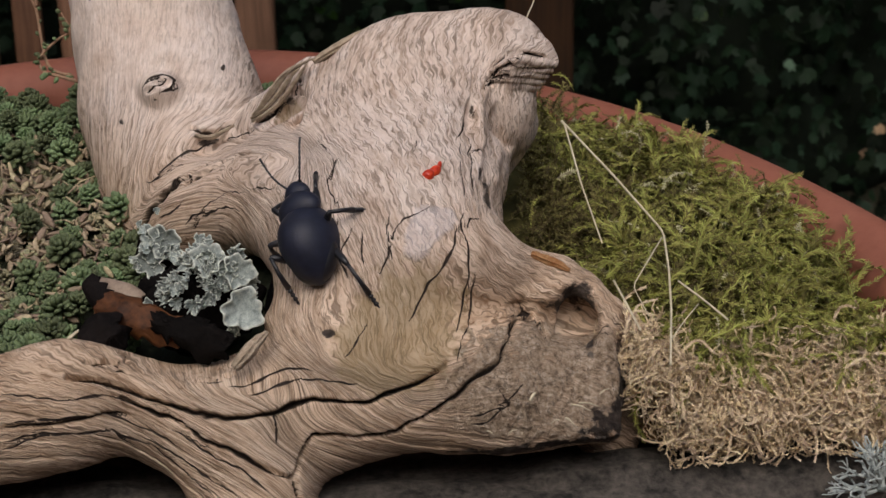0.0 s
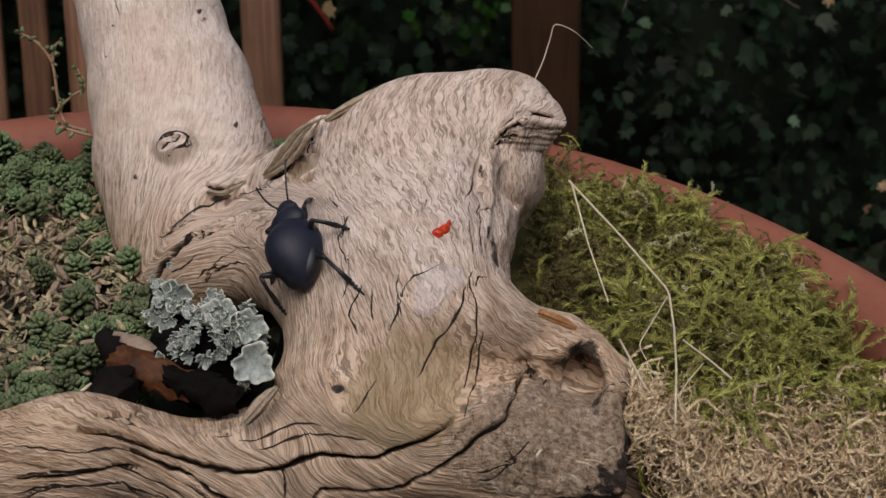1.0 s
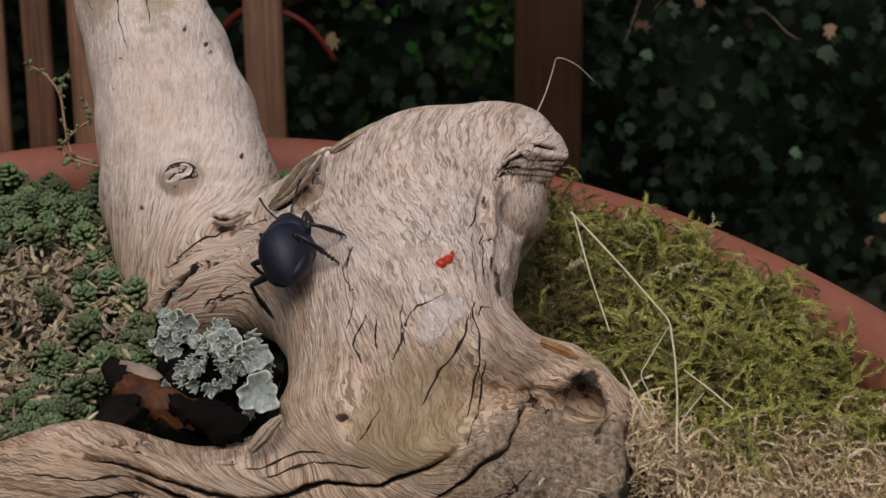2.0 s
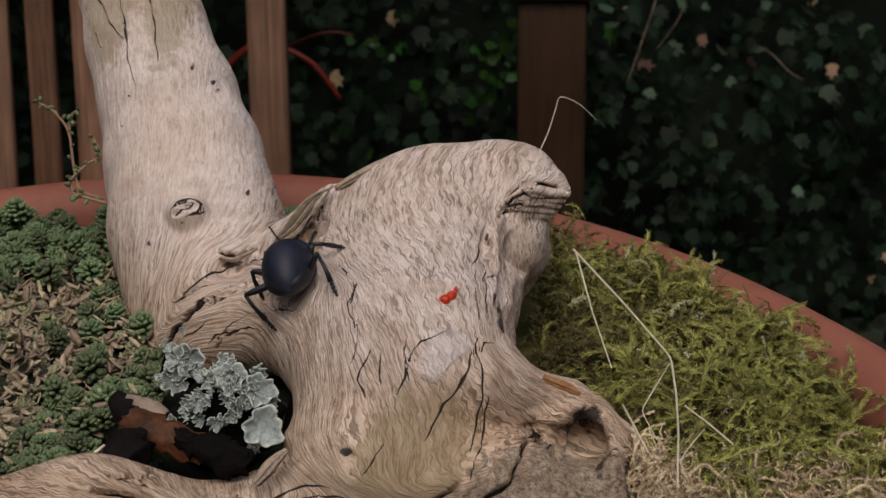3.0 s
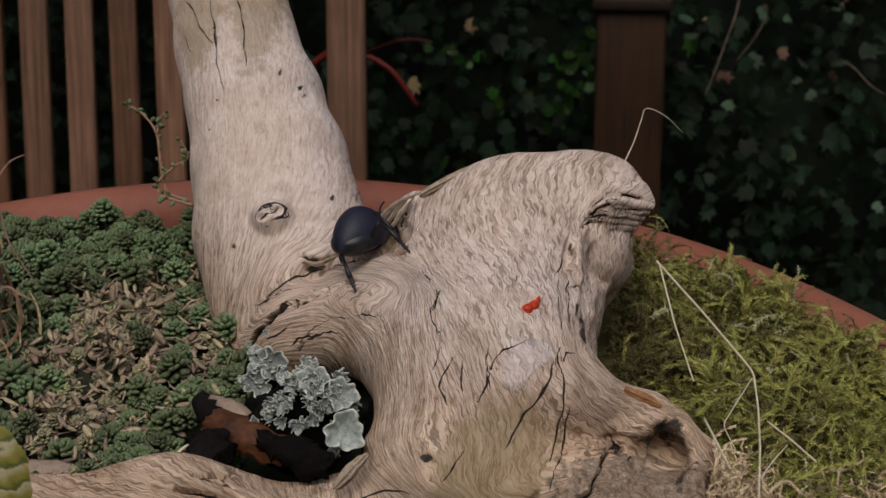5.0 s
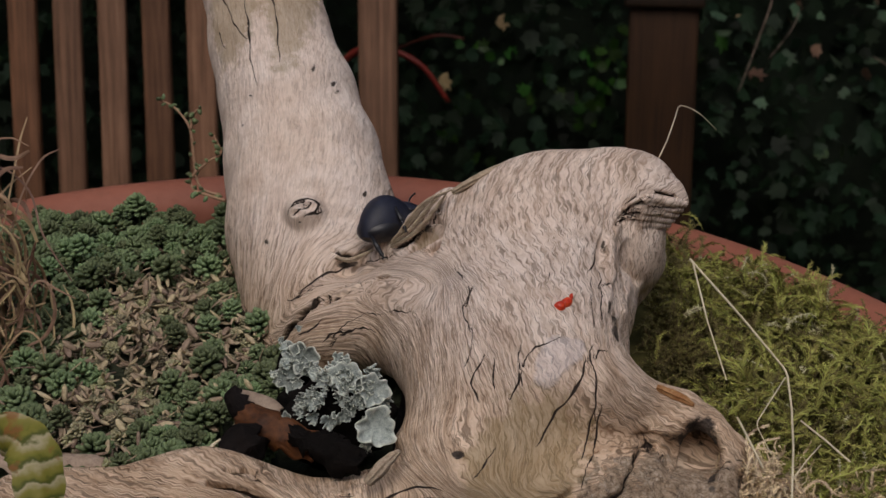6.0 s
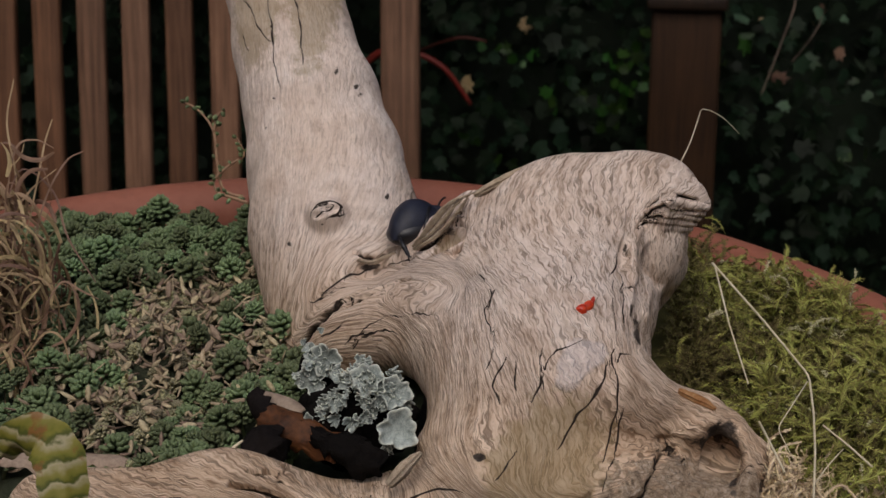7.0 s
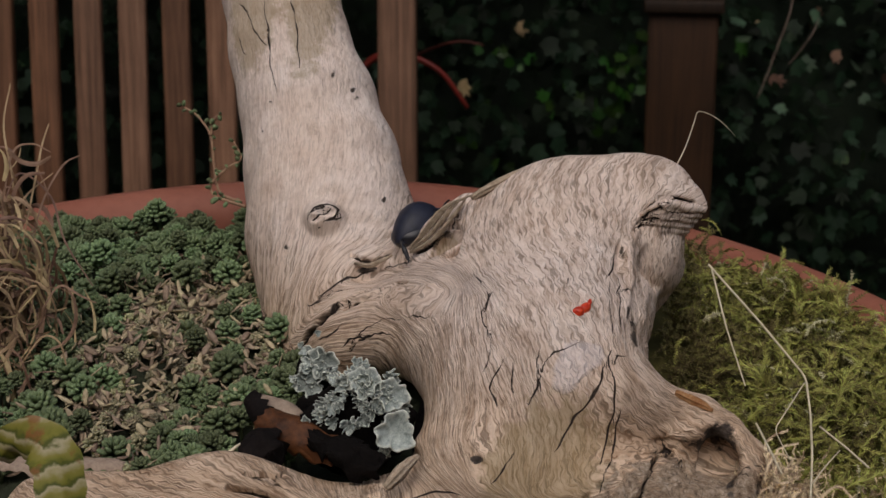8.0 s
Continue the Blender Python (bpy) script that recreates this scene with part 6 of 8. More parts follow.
def dry_moss_tuft():
    rng = random.Random(31)
    c = thing("dry_moss_tuft", "tangled tuft of dry straw-coloured moss", "moss")
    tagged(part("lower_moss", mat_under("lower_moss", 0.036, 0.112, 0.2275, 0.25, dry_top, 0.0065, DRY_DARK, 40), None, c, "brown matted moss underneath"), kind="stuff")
    spots = []
    while len(spots) < 5600:
        x, y = rng.uniform(0.0405, 0.108), rng.uniform(0.2255, 0.2365)
        spots.append((x, y, dry_top(x, y) + rng.uniform(-0.0055, -0.0005)))
    # a narrow arm climbs along the side of the root
    for _ in range(420):
        u = rng.random()
        p = Vector((0.0351, 0.2374, 0.8285)).lerp(Vector((0.0413, 0.2275, 0.8244)), u)
        spots.append((p.x + rng.gauss(0, 0.0012 + 0.002 * u), p.y + rng.gauss(0, 0.002), p.z + rng.gauss(-0.003, 0.0012)))
    shapes = [frond_shape(s + 60, 15, 2.2, 0.055, 0.0075, 34) for s in range(9)]
    tagged(part("curled_growth", scatter(shapes, spots, 4, (0.007, 0.015), 1.2, 0.5).mesh("curled_growth", DRY_MOSS), None, c), kind="stuff")
    return c


def reindeer_lichen():
    """A small pale branching lichen beside the dry moss."""
    rng = random.Random(41)
    h = Heap()

    def grow(p, d, r, depth):
        q = p + d * 0.0021 * rng.uniform(0.7, 1.2)
        v, f = tube([p, (p + q) / 2 + Vector((rng.gauss(0, 1), rng.gauss(0, 1), rng.gauss(0, 1))) * 0.0002, q], [r, r * 0.85, r * 0.7], 5)
        h.put(v, f)
        if depth:
            for _ in range(2 if depth < 4 else 3):
                grow(q, (d + Vector((rng.gauss(0, 0.6), rng.gauss(0, 0.5), rng.gauss(0.1, 0.4)))).normalized(), r * 0.75, depth - 1)

    base = Vector((0.0746, 0.2173, 0.8070))
    for d in ((-0.8, 0, 0.5), (-0.5, -0.2, 0.8), (-0.3, 0.1, 0.9), (-1, -0.1, 0.1), (0.3, -0.2, 0.8)):
        grow(base, Vector(d).normalized(), 0.0005, 4)
    return tagged(new("branching_lichen", h.mesh("branching_lichen", LICHEN)), "pale blue-grey branching lichen by the dry moss", "lichen")


def dark_log():
    """A weathered dark log that lies under the root."""
    bm = bmesh.new()
    n, m = 220, 64
    rows = []
    for i in range(n + 1):
        x = -0.115 + 0.225 * i / n
        row = []
        for k in range(m):
            w = 2 * math.pi * k / m
            r = 0.019 * (1 + 0.05 * noise.noise(Vector((x * 120, w * 5, 2))) + 0.18 * noise.noise(Vector((x * 25, math.cos(w) * 2, math.sin(w) * 2)))) + 0.0012 * noise.noise(Vector((x * 60, k * 1.3, 4)))
            row.append(bm.verts.new((x, 0.222 + 1.5 * r * math.cos(w), 0.7875 + r * math.sin(w) + 0.002 * noise.noise(Vector((x * 30, w * 2, 0))))))
        rows.append(row)
    for a, b in zip(rows, rows[1:]):
        for k in range(m):
            bm.faces.new((a[k], b[k], b[(k + 1) % m], a[(k + 1) % m]))
    bm.faces.new(rows[0])
    bm.faces.new(rows[-1][::-1])
    bmesh.ops.recalc_face_normals(bm, faces=bm.faces[:])
    return tagged(new("dark_log", mesh_of("dark_log", bm, BARK)), "dark grey weathered log under the driftwood", "log")


# the shade between rosettes is put into this dark green
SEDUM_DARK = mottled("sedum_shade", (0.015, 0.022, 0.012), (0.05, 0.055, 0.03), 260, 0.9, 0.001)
MOSS_BROWN = mottled("faded_moss", (0.06, 0.05, 0.014), (0.18, 0.15, 0.05), 90, 0.75, 0.0, island=0.5)
MOSS_PALE = mottled("bleached_moss", (0.34, 0.32, 0.17), (0.55, 0.52, 0.33), 90, 0.75, 0.0, island=0.3)
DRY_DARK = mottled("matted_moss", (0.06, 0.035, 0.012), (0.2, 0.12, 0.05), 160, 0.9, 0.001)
LICHEN = mottled("grey_lichen", (0.33, 0.38, 0.36), (0.6, 0.65, 0.62), 300, 0.85, 0.0002, island=0.15)
dark_log()
sedum_cushion()
moss_cushion()
dry_moss_tuft()
reindeer_lichen()


# ---- small things on and round the driftwood ----
def stalk(name, label, cat, pts, r0, r1, mat, sides=6, steps=5, group=""):
    line = smooth_line(pts, steps) if steps > 1 else [Vector(p) for p in pts]
    n = len(line) - 1
    v, f = tube(line, [r0 + (r1 - r0) * i / n for i in range(n + 1)], sides)
    return tagged(new(name, raw_mesh(name, v, f, mat)), label, cat, group)


def bent(points, corner=0.0012):
    """A stalk with kinks: straight runs joined by tight bends."""
    p = [Vector(q) for q in points]
    out = [p[0]]
    for a, b, c in zip(p, p[1:], p[2:]):
        out += [b + (a - b).normalized() * corner, b + ((a - b).normalized() + (c - b).normalized()) * corner * 0.3, b + (c - b).normalized() * corner]
    return out + [p[-1]]


G = "dry stalks in the moss"
stalk("dry_stalk", "long bent pale dry grass stalk across the moss", "grass", bent([(0.0251, 0.2674, 0.8552), (0.0342, 0.2603, 0.8467), (0.0425, 0.2553, 0.8379), (0.0422, 0.2460, 0.8347), (0.0410, 0.2350, 0.8324), (0.0386, 0.2198, 0.8301)]), 0.00022, 0.00020, STRAW, 6, 1, G)
stalk("dry_stalk", "thin greyish dry stalk leaning on the moss", "grass", bent([(0.0255, 0.2663, 0.8552), (0.0280, 0.2591, 0.8461), (0.0305, 0.2467, 0.8398)]), 0.00019, 0.00015, STRAW, 6, 1, G)
stalk("dry_stalk", "thin kinked dry stalk in the moss", "grass", bent([(0.0420, 0.2536, 0.8375), (0.0352, 0.2407, 0.8342), (0.0371, 0.2337, 0.8319)]), 0.00014, 0.00008, STRAW, 6, 1, G)
stalk("dry_stalk", "short pale dry stalk beside the root", "grass", bent([(0.0309, 0.2331, 0.8390), (0.0323, 0.2284, 0.8373), (0.0339, 0.2216, 0.8355)]), 0.00018, 0.00020, STRAW, 6, 1, G)
stalk("dry_stalk", "short pale dry stalk in the green moss", "grass", bent([(0.0422, 0.2365, 0.8370), (0.0459, 0.2319, 0.8355), (0.0490, 0.2273, 0.8341)]), 0.00018, 0.00020, STRAW, 6, 1, G)
stalk("dry_stalk", "thin brown stalk leaning in the moss", "grass", bent([(0.0442, 0.2282, 0.8367), (0.0411, 0.2238, 0.8358), (0.0386, 0.2195, 0.8350)]), 0.00012, 0.00012, STRAW, 6, 1, G)
stalk("grass_awn", "single thin bent grass awn above the driftwood", "grass", [(0.0203, 0.2920, 0.8675), (0.0222, 0.2943, 0.8710), (0.0238, 0.2968, 0.8751), (0.0248, 0.2975, 0.8773), (0.0287, 0.2980, 0.8756), (0.0323, 0.2979, 0.8722)], 0.00015, 0.00005, STRAW, 6, 3)


# the driftwood's own loose pieces
def splinter(name, pts, width, thick, label, mat=None):
    """A long flake of wood along a line, torn at its ends."""
    line = smooth_line(pts, 7)
    bm = bmesh.new()
    n = len(line)
    rows = []
    for i, p in enumerate(line):
        t = i / (n - 1)
        d = (line[min(i + 1, n - 1)] - line[max(i - 1, 0)]).normalized()
        side = d.cross(Vector((0, -1, 0.2))).normalized()
        up = side.cross(d).normalized()
        w = width * (0.35 + 0.75 * math.sin(math.pi * min(1, 0.08 + t * 0.95)) ** 0.7)
        row = []
        for k in range(24):
            a = 2 * math.pi * k / 24
            groove = 1 + 0.45 * math.sin(a * 7 + 1.0 + 0.6 * math.sin(5 * t)) + 0.25 * noise.noise(Vector((t * 6, a, 0)))
            row.append(bm.verts.new(p + side * math.cos(a) * w * groove + up * math.sin(a) * thick * groove + noise.noise_vector(p * 900) * 0.0001))
        rows.append(row)
    for a, b in zip(rows, rows[1:]):
        for k in range(24):
            bm.faces.new((a[k], b[k], b[(k + 1) % 24], a[(k + 1) % 24]))
    bm.faces.new(rows[0])
    bm.faces.new(rows[-1][::-1])
    bmesh.ops.recalc_face_normals(bm, faces=bm.faces[:])
    return part(name, bm, mat or SPLINTER, WOOD, label)


SPLINTER = mottled("split_wood", (0.22, 0.155, 0.10), (0.62, 0.52, 0.39), 900, 0.75, 0.0005)
ORANGE_WOOD = mottled("torn_orange_wood", (0.24, 0.08, 0.02), (0.5, 0.3, 0.14), 300, 0.7, 0.0004)
WOOD = bpy.data.objects["driftwood"]
splinter("splinter", [(-0.0326, 0.2795, 0.8524), (-0.0284, 0.2795, 0.8549), (-0.0246, 0.2795, 0.8591), (-0.0214, 0.2795, 0.8637)], 0.00032, 0.0004, "raised grooved splinter at the edge of the hump")
splinter("splinter", [(-0.0327, 0.2795, 0.8531), (-0.0289, 0.2795, 0.8558), (-0.0253, 0.2795, 0.8603), (-0.0222, 0.2795, 0.8638)], 0.00032, 0.0004, "raised grooved splinter at the edge of the hump")
splinter("splinter", [(-0.0322, 0.2795, 0.8538), (-0.0291, 0.2795, 0.8571), (-0.0257, 0.2795, 0.8613), (-0.0228, 0.2795, 0.8637)], 0.00032, 0.0004, "raised grooved splinter at the edge of the hump")
splinter("splinter", [(-0.0313, 0.2795, 0.8548), (-0.0287, 0.2795, 0.8584), (-0.0253, 0.2795, 0.8621), (-0.0204, 0.2795, 0.8645)], 0.00032, 0.0004, "raised grooved splinter at the edge of the hump")
splinter("bark_strip", [(-0.0205, 0.2830, 0.8628), (-0.0160, 0.2838, 0.8652), (-0.0110, 0.2856, 0.8672), (-0.0063, 0.2871, 0.8686)], 0.0007, 0.0007, "thin strip of bark along the crest")
splinter("splinter", [(0.0178, 0.2406, 0.8408), (0.0212, 0.2410, 0.8390), (0.0244, 0.2410, 0.8374)], 0.0007, 0.0004, "torn orange-brown splinter", ORANGE_WOOD)
splinter("splinter", [(-0.0306, 0.2182, 0.8326), (-0.0284, 0.2195, 0.8349), (-0.0257, 0.2227, 0.8365)], 0.0008, 0.0006, "pale splinter at the mouth of the hollow")
splinter("splinter", [(-0.0443, 0.2836, 0.8484), (-0.0406, 0.2819, 0.8488), (-0.0364, 0.2826, 0.8507)], 0.00035, 0.0004, "small lifted splinter by the trunk")


def droplet(at, nrm, spots, mat, name, label, cat):
    """A drying drop: a few flat domes that have run together."""
    h = Heap()
    for dx, dy, rx, ry, hgt, turn in spots:
        v, f = [Vector((0, 0, hgt))], []
        for i in range(1, 5):
            for k in range(16):
                a = 2 * math.pi * k / 16
                r = i / 4
                v.append(Vector((rx * r * math.cos(a) * (1 + 0.12 * math.sin(3 * a + dx * 9e4)), ry * r * math.sin(a), hgt * (1 - r ** 3) - 0.0003 * (i == 4))))
        for k in range(16):
            f.append((0, 1 + k, 1 + (k + 1) % 16))
            for i in range(3):
                a = 1 + i * 16
                f.append((a + k, a + 16 + k, a + 16 + (k + 1) % 16, a + (k + 1) % 16))
        h.put(v, f, Matrix.Translation((dx, dy, 0)) @ Matrix.Rotation(turn, 4, "Z"))
    ob = tagged(new(name, h.mesh(name, mat)), label, cat)
    ob.matrix_basis = facing(at, nrm, -0.4)
    return ob


RED_DROP, _nt, _b = material("red_fluid", 0.3, 0.5)
_b.inputs["Base Color"].default_value = (0.62, 0.045, 0.012, 1)
_co = add(_nt, "ShaderNodeTexCoord").outputs["Object"]
_nt.links.new(ramp(_nt, noise_at(_nt, _co, 900, 3), [(0.35, (0.42, 0.02, 0.008)), (0.65, (0.72, 0.08, 0.02))]), _b.inputs["Base Color"])
droplet((0.0015, 0.2452, 0.8545), (0.3772, -0.4194, 0.8257), ((-0.0009, -0.0006, 0.0012, 0.0010, 0.0006, 0.5), (0.0006, 0.0004, 0.0014, 0.0009, 0.0005, 0.7), (0.0017, 0.0016, 0.0004, 0.0010, 0.0003, -0.4)), RED_DROP, "red_droplet", "bright orange-red droplet drying on the wood", "droplet")


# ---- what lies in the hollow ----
# bark painted near-black, which also stands in for the hollow's deep shade
LICHEN_DARK = mottled("shaded_bark", (0.003, 0.003, 0.003), (0.012, 0.010, 0.009), 300, 0.95, 0.001, spec=0.04)
LEAF_BROWN = mottled("brown_dead_leaf", (0.02, 0.007, 0.003), (0.14, 0.05, 0.014), 160, 0.6, 0.0006, spec=0.25)
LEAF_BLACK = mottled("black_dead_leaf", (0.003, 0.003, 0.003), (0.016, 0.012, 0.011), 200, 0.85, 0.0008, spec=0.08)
CHIP = mottled("pale_bark_chip", (0.2, 0.14, 0.1), (0.42, 0.33, 0.25), 260, 0.75, 0.0005)


def lichen_lobe(seed, wave):
    """A ruffled lobe of foliose lichen: a cupped plate with a thick frilled margin."""
    rng = random.Random(seed)
    a1, a2, p1, p2 = rng.uniform(0.06, 0.14), rng.uniform(0.04, 0.1), rng.uniform(0, 6), rng.uniform(0, 6)
    v, f = [Vector((0, 0, 0))], []
    n, rings = 40, 7
    radius = [1 + 2.0 * a1 * math.sin(3 * 2 * math.pi * k / n + p1) + 1.6 * a2 * math.sin(7 * 2 * math.pi * k / n + p2) for k in range(n)]
    for i in range(1, rings + 1):
        t = i / rings
        for k in range(n):
            w = 2 * math.pi * k / n
            z = 0.50 * t * t + wave * t ** 4 * (math.sin(8 * w + p2) * 0.6 + math.sin(13 * w + p1) * 0.5)
            v.append(Vector((radius[k] * t * math.cos(w), radius[k] * t * math.sin(w), z)))
    # the margin rolls over and returns below, so the plate has thickness
    for i, (grow, dz) in enumerate(((1.06, -0.02), (1.04, -0.13), (0.9, -0.16), (0.5, -0.16))):
        for k in range(n):
            e = v[1 + (rings - 1) * n + k]
            v.append(Vector((e.x * grow, e.y * grow, e.z * (1 if grow > 0.8 else 0.3) + dz)))
    total = rings + 4
    for k in range(n):
        f.append((0, 1 + k, 1 + (k + 1) % n))
        for i in range(total - 1):
            a = 1 + i * n
            f.append((a + k, a + n + k, a + n + (k + 1) % n, a + (k + 1) % n))
    return v, f


def foliose_lichen():
    rng = random.Random(51)
    c = thing("foliose_lichen", "ruffled grey-green foliose lichen on a dark bark piece", "lichen")
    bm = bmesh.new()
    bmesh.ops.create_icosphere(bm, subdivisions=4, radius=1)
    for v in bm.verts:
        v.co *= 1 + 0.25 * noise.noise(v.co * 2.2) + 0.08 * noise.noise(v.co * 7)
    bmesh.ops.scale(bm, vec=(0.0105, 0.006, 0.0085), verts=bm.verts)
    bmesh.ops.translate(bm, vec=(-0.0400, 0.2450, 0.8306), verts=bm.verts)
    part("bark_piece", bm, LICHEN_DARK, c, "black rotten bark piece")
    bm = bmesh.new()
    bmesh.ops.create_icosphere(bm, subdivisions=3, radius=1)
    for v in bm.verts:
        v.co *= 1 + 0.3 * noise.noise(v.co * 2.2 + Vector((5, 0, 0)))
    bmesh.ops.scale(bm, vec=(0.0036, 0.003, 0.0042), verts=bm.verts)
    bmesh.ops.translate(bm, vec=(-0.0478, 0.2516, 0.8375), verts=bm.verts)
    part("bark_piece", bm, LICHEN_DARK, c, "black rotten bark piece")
    centre = Vector((-0.0378, 0.2436, 0.8342))
    right, up, out = Vector((1, 0, 0)), Vector((0, 0.42, 0.9)), Vector((0.05, -0.85, 0.5)).normalized()
    spots = [(rng.uniform(-1, 1), rng.uniform(-1, 1)) for _ in range(500)]
    spots = [(x, y) for x, y in spots if x * x + y * y < 1 and not (y < -0.45 and x < 0.3)][:78]
    for i, (x, y) in enumerate(spots):
        p = centre + right * x * 0.0076 + up * y * 0.0086 + out * (0.0078 * math.sqrt(max(0, 1.05 - x * x - y * y)) + rng.uniform(-0.0006, 0.001))
        nrm = (out + right * x * 0.8 + up * y * 0.8 + Vector((rng.gauss(0, 0.55), rng.gauss(0, 0.35), rng.gauss(0, 0.55)))).normalized()
        v, f = lichen_lobe(i, rng.uniform(0.45, 0.95))
        h = Heap()
        h.put(v, f, facing(p, nrm, rng.uniform(0, 6.28), rng.uniform(0.0007, 0.0015)))
        part("lobe", h.mesh("lobe", LICHEN_LEAF), None, c)
    for i in range(26):
        p = Vector((-0.0474, 0.2499, 0.8388)) + right * rng.gauss(0, 0.0018) + up * rng.gauss(0, 0.0024) + out * rng.uniform(0.0018, 0.0034)
        v, f = lichen_lobe(400 + i, rng.uniform(0.25, 0.5))
        h = Heap()
        h.put(v, f, facing(p, out + Vector((rng.gauss(0, 0.6), rng.gauss(0, 0.3), rng.gauss(0, 0.5))), rng.uniform(0, 6.28), rng.uniform(0.0005, 0.0012)))
        part("lobe", h.mesh("lobe", LICHEN_LEAF), None, c)
    for i, (p, s, d) in enumerate((((-0.0311, 0.2339, 0.8352), 0.0033, (0.35, -0.8, 0.35)), ((-0.0321, 0.2391, 0.8396), 0.0027, (0.5, -0.7, 0.5)), ((-0.0454, 0.2483, 0.8418), 0.0024, (-0.1, -0.9, 0.5)), ((-0.0478, 0.2476, 0.8382), 0.0026, (-0.2, -0.9, 0.4)), ((-0.0479, 0.2496, 0.8424), 0.0018, (-0.4, -0.8, 0.5)), ((-0.0470, 0.2373, 0.8344), 0.0013, (-0.2, -0.9, 0.4)), ((-0.0366, 0.2391, 0.8420), 0.0026, (0.0, -0.8, 0.6)))):
        v, f = lichen_lobe(200 + i, 0.2)
        h = Heap()
        h.put(v, f, facing(p, d, i * 1.3, s))
        part("lobe", h.mesh("lobe", LICHEN_LEAF), None, c, "broad smooth bluish lobe")
    return c


def curled_sheet(name, a, b, up, radius, sweep, mat, label, cat, ragged=0.15, seed=0, thick=0.0004, crumple=0.0003):
    """A dead leaf rolled about the line from a to b, with real thickness."""
    a, b, up = Vector(a), Vector(b), Vector(up)
    d = (b - a).normalized()
    side = d.cross(up).normalized()
    up = side.cross(d)
    bm = bmesh.new()
    n, m = 26, 22
    layers = []
    for off in (0, thick):
        rows = []
        for i in range(n + 1):
            t = i / n
            row = []
            for k in range(m + 1):
                u = -1 + 2 * k / m
                edge = 1 + ragged * noise.noise(Vector((t * 7, 3 * (1 if u > 0 else -1), seed)))
                w = u * radians(sweep) / 2 * edge
                r = (radius + off) * (0.55 + 0.5 * math.sin(math.pi * (0.15 + 0.7 * t)))
                tt = t + ragged * 0.12 * noise.noise(Vector((u * 4, 0, seed + 9)))
                p = a + (b - a) * tt + up * math.cos(w) * r + side * math.sin(w) * r
                row.append(bm.verts.new(p + noise.noise_vector(p * 300 + Vector((seed, 0, 0))) * crumple))
            rows.append(row)
        layers.append(rows)
    for rows, flip in ((layers[1], False), (layers[0], True)):
        for p, q in zip(rows, rows[1:]):
            for k in range(m):
                face = (p[k], q[k], q[k + 1], p[k + 1])
                bm.faces.new(face[::-1] if flip else face)
    for rows0, rows1 in ((layers[0], layers[1]),):
        for i in range(n):
            for k in (0, m):
                bm.faces.new((rows0[i][k], rows0[i + 1][k], rows1[i + 1][k], rows1[i][k]))
        for i in (0, n):
            for k in range(m):
                bm.faces.new((rows0[i][k], rows0[i][k + 1], rows1[i][k + 1], rows1[i][k]))
    bmesh.ops.recalc_face_normals(bm, faces=bm.faces[:])
    return tagged(new(name, mesh_of(name, bm, mat)), label, cat)


def pale_margined(name, dark, light, margin):
    """Lichen whose raised frills are paler than its hollows."""
    m = mottled(name, dark, light, 900, 0.85, 0.0004, island=0.35)
    nt = m.node_tree
    b = nt.nodes["Principled BSDF"]
    own = b.inputs["Base Color"].links[0].from_socket
    edge = ramp(nt, add(nt, "ShaderNodeNewGeometry").outputs["Pointiness"], [(0.50, (0, 0, 0)), (0.60, (0.85, 0.85, 0.85))])
    nt.links.new(blend(nt, edge, own, margin), b.inputs["Base Color"])
    return m


LICHEN_LEAF = pale_margined("foliose_lichen", (0.09, 0.115, 0.105), (0.46, 0.51, 0.47), (0.76, 0.80, 0.70))
foliose_lichen()
curled_sheet("dead_leaf", (-0.0556, 0.2405, 0.8330), (-0.0407, 0.2332, 0.8301), (0.1, -0.75, 0.6), 0.0030, 125, LEAF_BROWN, "rolled red-brown dead leaf in the hollow", "leaf", 0.55, 1, 0.0004, 0.0008)
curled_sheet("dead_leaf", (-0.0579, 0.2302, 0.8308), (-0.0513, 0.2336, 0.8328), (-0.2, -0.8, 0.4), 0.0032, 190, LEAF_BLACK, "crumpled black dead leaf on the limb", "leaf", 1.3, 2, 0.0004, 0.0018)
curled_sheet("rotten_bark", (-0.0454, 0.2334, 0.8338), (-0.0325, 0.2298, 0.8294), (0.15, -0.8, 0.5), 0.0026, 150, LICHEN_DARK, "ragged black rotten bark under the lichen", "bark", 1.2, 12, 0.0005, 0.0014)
curled_sheet("bark_chip", (-0.0576, 0.2457, 0.8342), (-0.0490, 0.2415, 0.8327), (0.1, -0.4, 0.9), 0.0022, 90, CHIP, "pale curved bark chip behind the dead leaf", "bark", 0.3, 3)
curled_sheet("dead_leaf", (-0.0579, 0.2446, 0.8358), (-0.0536, 0.2396, 0.8334), (-0.4, -0.7, 0.5), 0.0022, 120, LEAF_BLACK, "dark purplish withered leaf tip", "leaf", 0.4, 5)
curled_sheet("bark_flake", (-0.1034, 0.2253, 0.8303), (-0.0888, 0.2250, 0.8293), (0, -0.3, 1), 0.003, 90, CHIP, "thin grey bark flake lying on the limb", "bark", 0.5, 7, 0.0003)
curled_sheet("bark_flake", (-0.0853, 0.2253, 0.8303), (-0.0768, 0.2253, 0.8302), (0, -0.3, 1), 0.0022, 80, CHIP, "thin grey bark flake lying on the limb", "bark", 0.6, 8, 0.0003)


